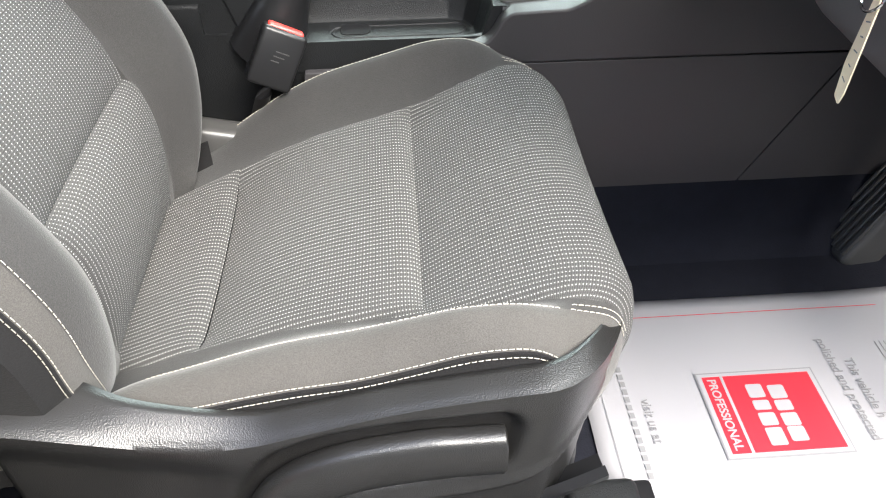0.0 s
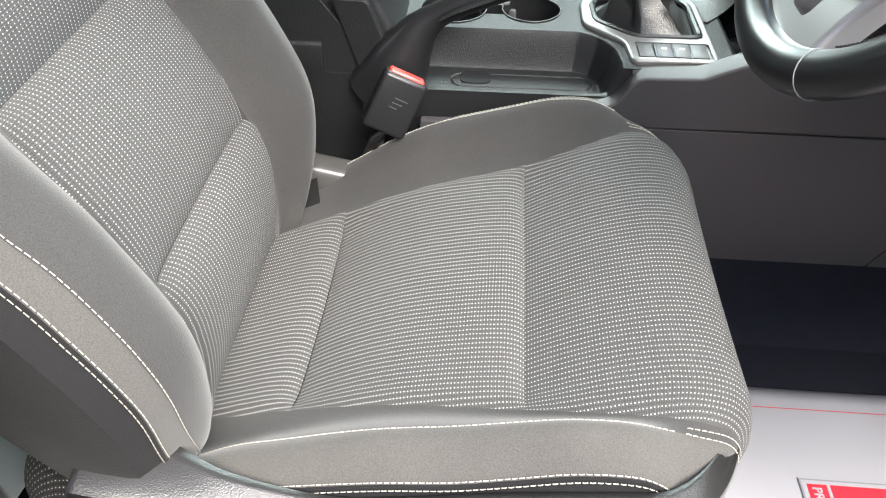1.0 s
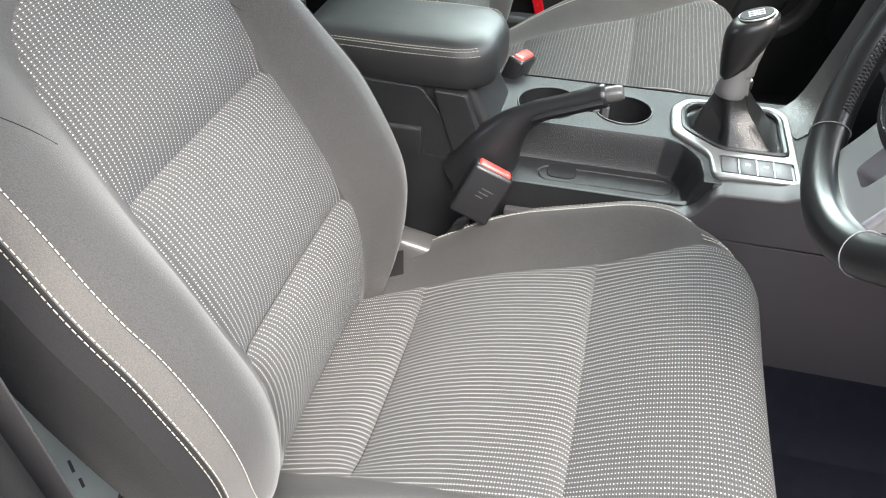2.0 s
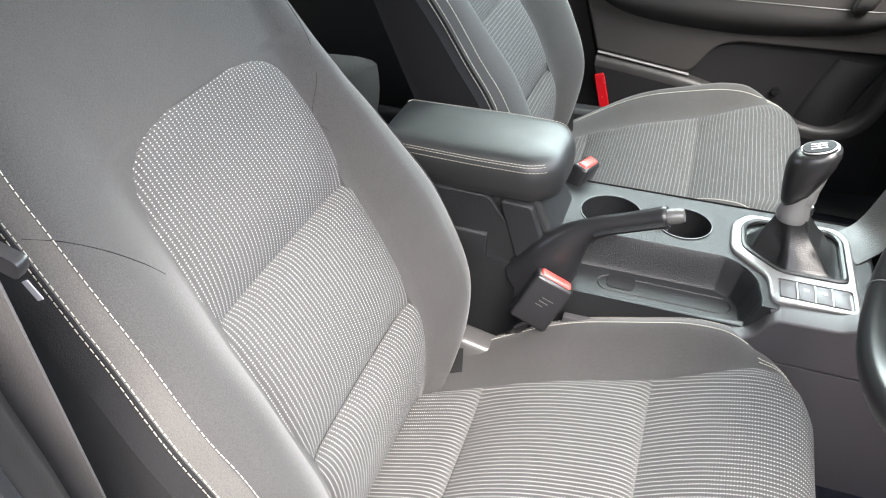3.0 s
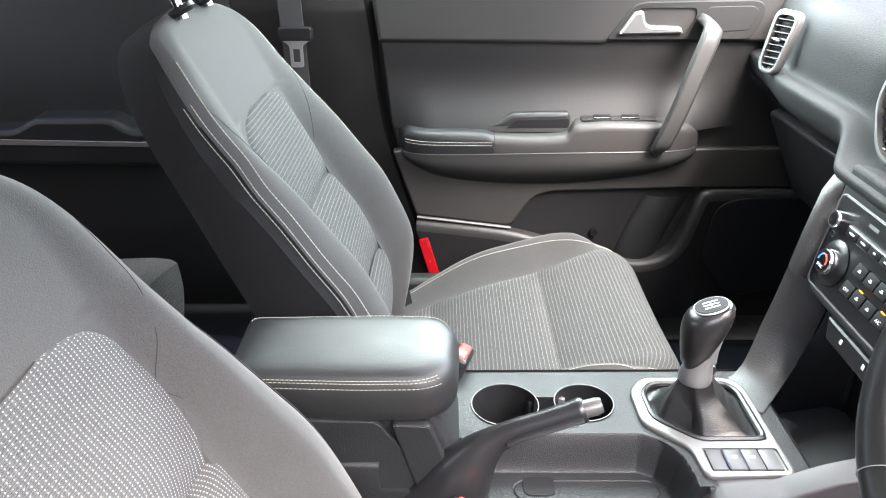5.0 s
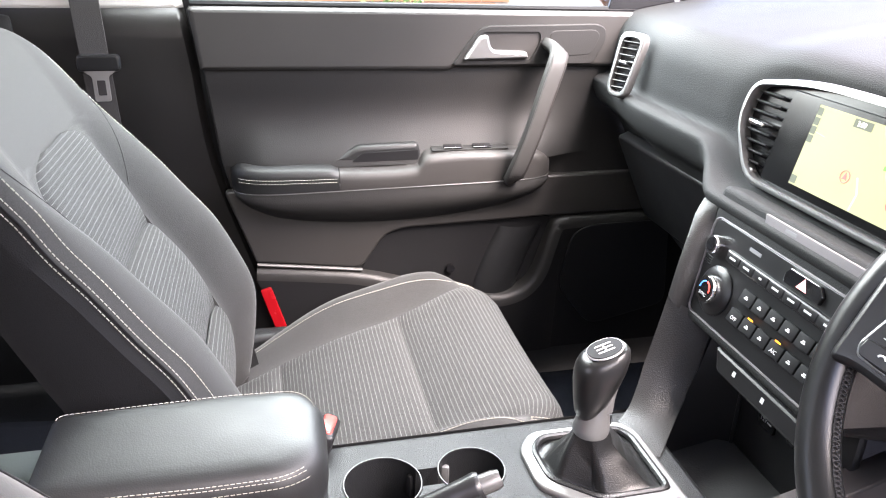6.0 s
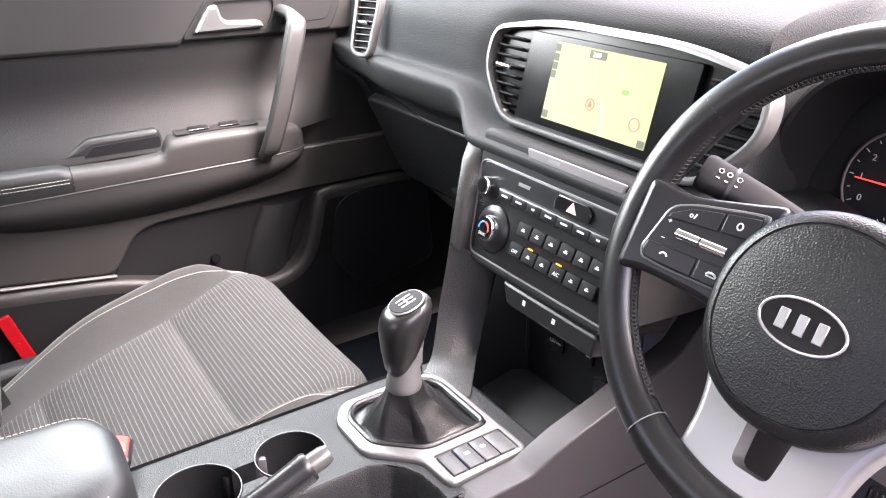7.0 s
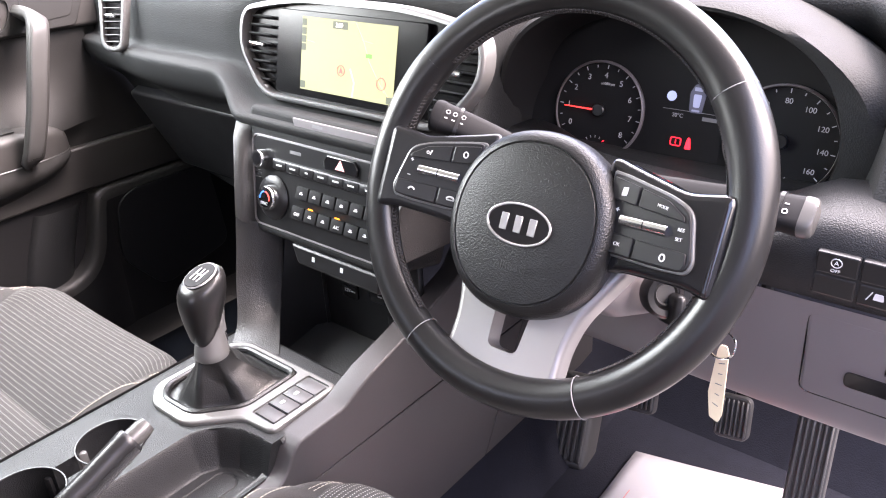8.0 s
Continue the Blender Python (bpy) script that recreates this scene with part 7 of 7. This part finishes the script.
for s in (-1, 1):
    # each side spoke is dished: its outer end stands nearer the driver than its foot at the hub
    SM = WM @ pose(s * 0.062, 0, -0.0035, 0, -s * 11, 0)

    def mirrored(pts):
        pts = [(s * x, y) for x, y in pts]
        return pts if s > 0 else pts[::-1]
    arm_ = mirrored([(-0.010, -0.050), (-0.010, 0.046), (0.012, 0.040), (0.062, 0.028), (0.100, 0.034), (0.100, -0.046), (0.080, -0.040), (0.026, -0.042)])
    part("spoke", prism(rounded(arm_, 0.010), 0.022, SM @ at(-0.020), 0.006, 3), M_PIANO if s > 0 else M_SMOOTH, wheel, "black spoke")
    trim_ = mirrored([(0.004, -0.0315), (-0.001, 0.034), (0.012, 0.0325), (0.056, 0.0235), (0.074, 0.0160), (0.084, -0.022), (0.080, -0.0305), (0.060, -0.0320)])
    to = rounded(trim_, [0.005, 0.003, 0.004, 0.008, 0.010, 0.010, 0.005, 0.004], 5)
    part("pod_edge", prism(to, 0.004, SM @ at(0.0005), 0.0012), M_SILVER, wheel, "thin silver edge")
    cxp, cyp = sum(p[0] for p in to) / len(to), sum(p[1] for p in to) / len(to)
    po = [(cxp + (x - cxp) * 0.952, cyp + (y - cyp) * 0.945) for x, y in to]
    pd = part("button_pod", prism(po, 0.0065, SM @ at(0.0), 0.0015), M_SMOOTH, wheel, "black button pod")
    marks = ("page", "mode", "ok", "ring") if s > 0 else ("ring", "voice", "hook", "phone")
    keys = (((0.0045, 0.0120), (0.0035, 0.0290), (0.0285, 0.0245), (0.0285, 0.0100)), ((0.0305, 0.0096), (0.0305, 0.0240), (0.0545, 0.0190), (0.0695, 0.0100), (0.0705, 0.0062)),
            ((0.0085, -0.0290), (0.0068, -0.0130), (0.0340, -0.0140), (0.0340, -0.0292)), ((0.0360, -0.0292), (0.0360, -0.0142), (0.0780, -0.0150), (0.0792, -0.0235), (0.0765, -0.0285)))
    for kind, key_ in zip(marks, keys):
        ko = rounded(mirrored(key_), 0.0016, 3)
        bt = part("button", prism(ko, 0.0022, SM @ at(0.0062), 0.0009), M_SMOOTH, pd)
        kx, ky = sum(p[0] for p in key_) / len(key_) * s, sum(p[1] for p in key_) / len(key_)
        if kind in ("ok", "mode"):
            words("button_word", kind.upper(), 0.0040 if kind == "ok" else 0.0034, SM @ pose(kx, ky, 0.0086, 0, 0, -7 if kind == "mode" else 0), M_WHITEINK, bt)
        else:
            hand_mark(SM @ pose(kx, ky, 0.0086), kind, bt)
    for x0_, x1_ in ((0.0180, 0.0385), (0.0395, 0.0590)):
        part("roller", tube([SM @ Vector((s * x0_, -0.0025, 0.0058)), SM @ Vector((s * x1_, -0.0025, 0.0058))], 0.0046, 14), M_CHROME, pd, "chrome roller")
    if s > 0:
        words("pod_word", "RES", 0.0036, SM @ pose(0.0690, 0.0005, 0.0068), M_WHITEINK, pd)
        words("pod_word", "SET", 0.0036, SM @ pose(0.0690, -0.0065, 0.0068), M_WHITEINK, pd)
    for y_, a_ in ((0.0045, 0), (0.0045, 90), (-0.0095, 0)):
        part("pod_mark", rbox((0.003, 0.0007, 0.0004), SM @ pose(s * (0.0125 if s > 0 else 0.0680), y_, 0.0067, 0, 0, a_), 0), M_WHITEINK, pd)
# the forked lower spoke leans out from the hub to the rim
LS = WM @ pose(0, -0.100, -0.0170, -7, 0, 0)
low_ = rounded([(-0.092, 0.066), (-0.078, 0.040), (-0.060, 0.008), (-0.055, -0.020), (-0.056, -0.052), (-0.044, -0.072), (-0.020, -0.0785), (0.020, -0.0785), (0.044, -0.072), (0.056, -0.052), (0.055, -0.020), (0.060, 0.008), (0.078, 0.040), (0.092, 0.066), (0.040, 0.070), (-0.040, 0.070)], [0.004, 0.02, 0.02, 0.01, 0.014, 0.015, 0.015, 0.015, 0.015, 0.014, 0.01, 0.02, 0.02, 0.004, 0.01, 0.01], 5)
sp = part("lower_spoke", prism(low_, 0.020, LS @ at(-0.010), 0.006, 4), M_SPOKE, wheel, "satin silver forked lower spoke")
cut(sp, [prism(rounded([(-0.0175, 0.004), (-0.0145, -0.036), (0.0145, -0.036), (0.0175, 0.004)], 0.007), 0.06, LS @ at(-0.03))])
# column cowl behind the wheel
column = thing("steering_column", (0.30, -0.372, 0.60), "charcoal steering column cowl with ignition lock", "steering column")
AX = Vector((math.cos(TILT_W), 0, -math.sin(TILT_W)))
rows = []
for d, hw, up_, dn in ((0.035, 0.048, 0.040, 0.060), (0.050, 0.060, 0.046, 0.075), (0.10, 0.068, 0.048, 0.085), (0.15, 0.074, 0.046, 0.080), (0.24, 0.080, 0.04, 0.06)):
    c = WC + AX * d + Vector((0, 0.003, -0.008))
    e2 = Vector((math.sin(TILT_W), 0, math.cos(TILT_W)))
    rows.append([c + Vector((0, -1, 0)) * x + e2 * y for x, y in rounded([(-hw, -dn), (hw, -dn), (hw, up_), (-hw, up_)], 0.024, 5)])
lower_rows, upper_rows = [], []
for r_ in rows:
    mid_ = sum(((q - WC).dot(Vector((math.sin(TILT_W), 0, math.cos(TILT_W)))) for q in r_)) / len(r_)
    up_v = Vector((math.sin(TILT_W), 0, math.cos(TILT_W)))
    lower_rows.append([q - up_v * max(0, (q - WC).dot(up_v) - mid_) for q in r_])
    upper_rows.append([q + up_v * max(0, mid_ + 0.001 - (q - WC).dot(up_v)) for q in r_])
part("lower_cowl", grid(lower_rows, closed_u=True, cap=True), M_GREYPANEL, column, "charcoal lower column cowl")
part("upper_cowl", grid(upper_rows, closed_u=True, cap=True), M_SMOOTH, column, "black upper column cowl")
part("ignition_rim", lathe([(0.022, 0), (0.022, 0.010), (0.019, 0.014), (0.0135, 0.013)], look((0.262, -0.458, 0.653), (0.12, -0.60, 0.72)) @ pose(0, 0, -0.006, 180, 0, 0), 28, False), M_SMOOTH, column, "dark lock surround")
part("ignition_lock", lathe([(0.0125, 0), (0.0125, 0.010), (0.010, 0.012), (0.0085, 0.009), (0.0005, 0.009)], look((0.262, -0.458, 0.653), (0.12, -0.60, 0.72)) @ pose(0, 0, -0.003, 180, 0, 0), 24), M_SATIN, column, "metal lock barrel")


def stalk(pts, rad, label, marks, tip):
    """A column stalk of rounded oblong section; rad: its half height at the root and at the end."""
    s = thing("column_stalk", pts[0], label, "stalk", "column stalks")
    run = rom(pts, 18)
    n_ = Vector((-0.62, -0.30, 0.72)).normalized()
    part("arm", bar(run, [rad[0] + (rad[1] - rad[0]) * i / 17 for i in range(18)], rad[1] * 0.62, n_, 0.55), M_MATT, s)
    a, b = Vector(pts[-2]), Vector(pts[-1])
    d = (b - a).normalized()
    part("end_cap", bar([b - d * 0.001, b + d * 0.002, b + d * 0.006, b + d * 0.008, b + d * 0.009], [rad[1] * k for k in (1.03, 1.04, 1.0, 0.9, 0.72)], rad[1] * 0.66, n_, 0.6), tip, s, "end cap")
    part("ring", bar([b - d * 0.019, b - d * 0.016], rad[1] * 1.03, rad[1] * 0.66, n_, 0.55), M_SMOOTH, s)
    for t, w in marks:
        p = a.lerp(b, t)
        u_ = d.cross(n_).normalized()
        sm = frame_of(p + u_.cross(d).normalized() * rad[1] * 0.64, d, u_)
        part("stalk_mark", tube([sm @ Vector((0.0019 * math.cos(g), 0.0035 + 0.0019 * math.sin(g), 0)) for g in (2 * math.pi * i / 14 for i in range(14))], 0.0004, 5, True), M_WHITEINK, s)
        part("stalk_mark", rbox((w * 0.5, 0.0009, 0.0005), sm @ pose(0, -0.0030, 0), 0), M_WHITEINK, s)
    return s


stalk([(0.262, -0.330, 0.748), (0.248, -0.285, 0.768), (0.236, -0.250, 0.782), (0.230, -0.238, 0.787)], (0.012, 0.0150), "black light switch stalk with white symbols behind the wheel", ((-0.5, 0.006), (0.1, 0.006), (0.6, 0.006)), M_MATT)
stalk([(0.268, -0.440, 0.745), (0.262, -0.500, 0.750), (0.262, -0.546, 0.752), (0.262, -0.563, 0.752)], (0.012, 0.0155), "black wiper stalk with a pale tip behind the wheel", ((-0.6, 0.007), (0.3, 0.007)), M_SATIN)
part("climate_key", prism(rounded([(-0.016, 0.004), (0.016, 0.004), (0.010, -0.007), (-0.010, -0.007)], 0.002), 0.003, TM @ pose(0.137, -0.010, 0.003), 0.001), M_SMOOTH, stack, "small black key")
words("key_word", "CLIMATE", 0.0052, TM @ pose(0.137, -0.0115, 0.0064), M_WHITEINK, stack)

# key and tag in the lock
key = thing("car_key", (0.262, -0.47, 0.65), "car key with steel ring and cream paper tag", "key")
part("key_head", rbox((0.012, 0.030, 0.046), look((0.250, -0.478, 0.652), (0.12, -0.60, 0.72)) @ pose(0.0, -0.006, 0.012, 0, 0, 10), 0.006, 3), M_SMOOTH, key, "black key head")
part("key_fob", rbox((0.007, 0.008, 0.034), pose(0.260, -0.513, 0.638, 24, 18, 0), 0.004, 3), material("white_fob", (0.75, 0.75, 0.76), 0.35, 0, 0, 0.001, 0.03), key, "pale fob")
part("key_ring", tube([Vector((0.266, -0.516, 0.616)) + Vector((0.004 * math.sin(a), 0.012 * math.cos(a), 0.012 * math.sin(a))) for a in (2 * math.pi * i / 28 for i in range(28))], 0.0011, 6, True), M_CHROME, key, "steel split ring")
tag_m = frame_of((0.267, -0.5185, 0.5745), (-0.1, -1, 0), (0.05, 0.03, 1))
tag = part("paper_tag", prism(rounded([(-0.004, -0.037), (0.005, -0.040), (0.0075, -0.030), (0.0045, 0.034), (0.002, 0.040), (-0.004, 0.040), (-0.006, 0.034), (-0.0085, -0.012)], 0.002), 0.0012, tag_m, 0.0003), material("cream_card", (0.72, 0.60, 0.42), 0.7, 0, 0.2, 0.002, 0.1, 0.01), key, "cream paper tag with handwriting")
for k in range(5):
    for z_ in (0.0014, -0.0002):
        part("tag_mark", rbox((0.006 - 0.002 * (k % 2), 0.0009, 0.0002), tag_m @ pose(0.0, 0.022 - 0.011 * k, z_, 0, 0, 20 - 9 * k), 0), M_GREYINK, tag)

# ---- footwell ----
paper = thing("paper_floor_mat", (0.40, -0.475, 0.09), "white paper floor mat with a red printed square on the carpet", "paper mat")
rows = []
for i in range(27):
    row = []
    for j in range(21):
        y = -0.285 - 0.385 * j / 20
        x = 0.145 + (0.51 + 0.26 * (-0.285 - y)) * i / 26
        row.append((x + 0.004 * (y + 0.285), y, 0.0885 + 0.0012 * noise.noise(Vector((x * 9, y * 9, 3))) + 0.004 * smoothstep(0.5, 0.66, x)))
    rows.append(row)
thick(part("sheet", grid(rows), M_PAPER, paper), 0.0006, 0)
PM = Matrix(((0, 1, 0, 0), (-1, 0, 0, 0), (0, 0, 1, 0.0902), (0, 0, 0, 1)))


def printed(nm, outline, mt, lift=0.0, label=""):
    return part(nm, prism(outline, 0.0004, PM @ at(lift)), mt, paper, label)


def flat(x0, y0, x1, y1):
    """An outline on the sheet from world places."""
    return [(-y0, x0), (-y1, x0), (-y1, x1), (-y0, x1)]


printed("frame_line", flat(0.2865, -0.4155, 0.4345, -0.5385), M_GREYINK)
printed("frame_field", flat(0.2885, -0.4175, 0.4325, -0.5365), M_PAPER, 0.0004)
printed("red_square", flat(0.2940, -0.4225, 0.4270, -0.5315), M_RED, 0.0008, "red printed square")
printed("white_stripe", flat(0.3160, -0.4225, 0.3195, -0.5315), M_PAPER, 0.0012)
words("print", "PROFESSIONAL", 0.0148, PM @ pose(0.477, 0.3035, 0.0016), M_PAPER, paper, 0.0002, 0.0003)
for y, w, x in ((-0.450, 0.020, 0.378), (-0.470, 0.015, 0.378), (-0.490, 0.018, 0.378), (-0.510, 0.020, 0.378), (-0.447, 0.020, 0.352), (-0.468, 0.014, 0.352), (-0.488, 0.018, 0.352), (-0.512, 0.024, 0.352)):
    printed("white_block", rounded([(-y - w / 2, x - 0.010), (-y + w / 2, x - 0.010), (-y + w / 2, x + 0.010), (-y - w / 2, x + 0.010)], 0.003, 3), M_PAPER, 0.0012)
words("print", "visit us at", 0.0165, PM @ pose(0.480, 0.216, 0.0004), M_GREYINK, paper, 0.0002)
words("print", "This vehicle h", 0.0165, PM @ pose(0.450, 0.487, 0.0004), M_GREYINK, paper, 0.0002)
words("print", "polished and protected", 0.0165, PM @ pose(0.448, 0.466, 0.0004), M_GREYINK, paper, 0.0002)
for k in range(14):
    y = -0.398 - 0.0115 * k
    printed("print_bar", flat(0.192, y, 0.198, y - 0.0075), M_GREYINK, 0.0)
for k in range(5):
    printed("print_bar", flat(0.535 + 0.006 * k, -0.38, 0.5358 + 0.006 * k, -0.44), M_GREYINK, 0.0)
printed("edge_line", flat(0.166, -0.3160, 0.58, -0.3168), M_RED, 0.0)
printed("edge_line", flat(0.1655, -0.316, 0.1663, -0.65), M_GREYINK, 0.0)


def pedal(name, m, w, h, ribs, label, arm_to):
    p = thing(name, tuple(m.translation), label, "pedal", "pedals")
    pad_ = part("pad", prism(rect(-w / 2, -h / 2, w / 2, h / 2, 0.012), 0.014, m @ at(-0.008), 0.004), M_RUBBER, p, "ribbed rubber pad")
    for k in range(ribs):
        x = -w / 2 + w * (k + 0.75) / (ribs + 0.5)
        part("rib", rbox((w / ribs * 0.5, h * 0.82, 0.006), m @ pose(x, 0, 0.007), 0.0015, 1), M_RUBBER, pad_)
    part("arm", tube([m @ Vector((0, 0, -0.008)), m @ Vector((0, h * 0.3, -0.03)), arm_to], 0.009, 8), M_SMOOTH, p)
    return p


PD = frame_of((0.615, -0.443, 0.270), (0.05, -1, 0.12), (0.42, 0, 0.9))
pedal("brake_pedal", PD, 0.050, 0.064, 7, "black ribbed rubber brake pedal", (0.70, -0.44, 0.47))
PC = frame_of((0.615, -0.300, 0.262), (0.05, -1, 0.12), (0.42, 0, 0.9))
pedal("clutch_pedal", PC, 0.055, 0.082, 7, "black ribbed rubber clutch pedal", (0.70, -0.30, 0.47))
PA = frame_of((0.600, -0.556, 0.255), (0.03, -1, 0.05), (0.28, -0.10, 0.95))
pedal("accelerator_pedal", PA, 0.050, 0.205, 6, "tall black ribbed accelerator pedal", (0.70, -0.58, 0.44))
rest = thing("foot_rest", (0.60, -0.19, 0.10), "black ribbed rubber foot rest beside the clutch", "foot rest")
PR = frame_of((0.600, -0.185, 0.150), (0.10, -1, 0.10), (0.55, 0, 0.83))
part("block", rbox((0.075, 0.16, 0.06), PR @ pose(0, 0, -0.030), 0.010, 3), M_RUBBER, rest)
for k in range(6):
    part("rib", rbox((0.0065, 0.135, 0.006), PR @ pose(-0.028 + 0.0112 * k, 0, 0.0015), 0.0015, 1), M_RUBBER, rest)
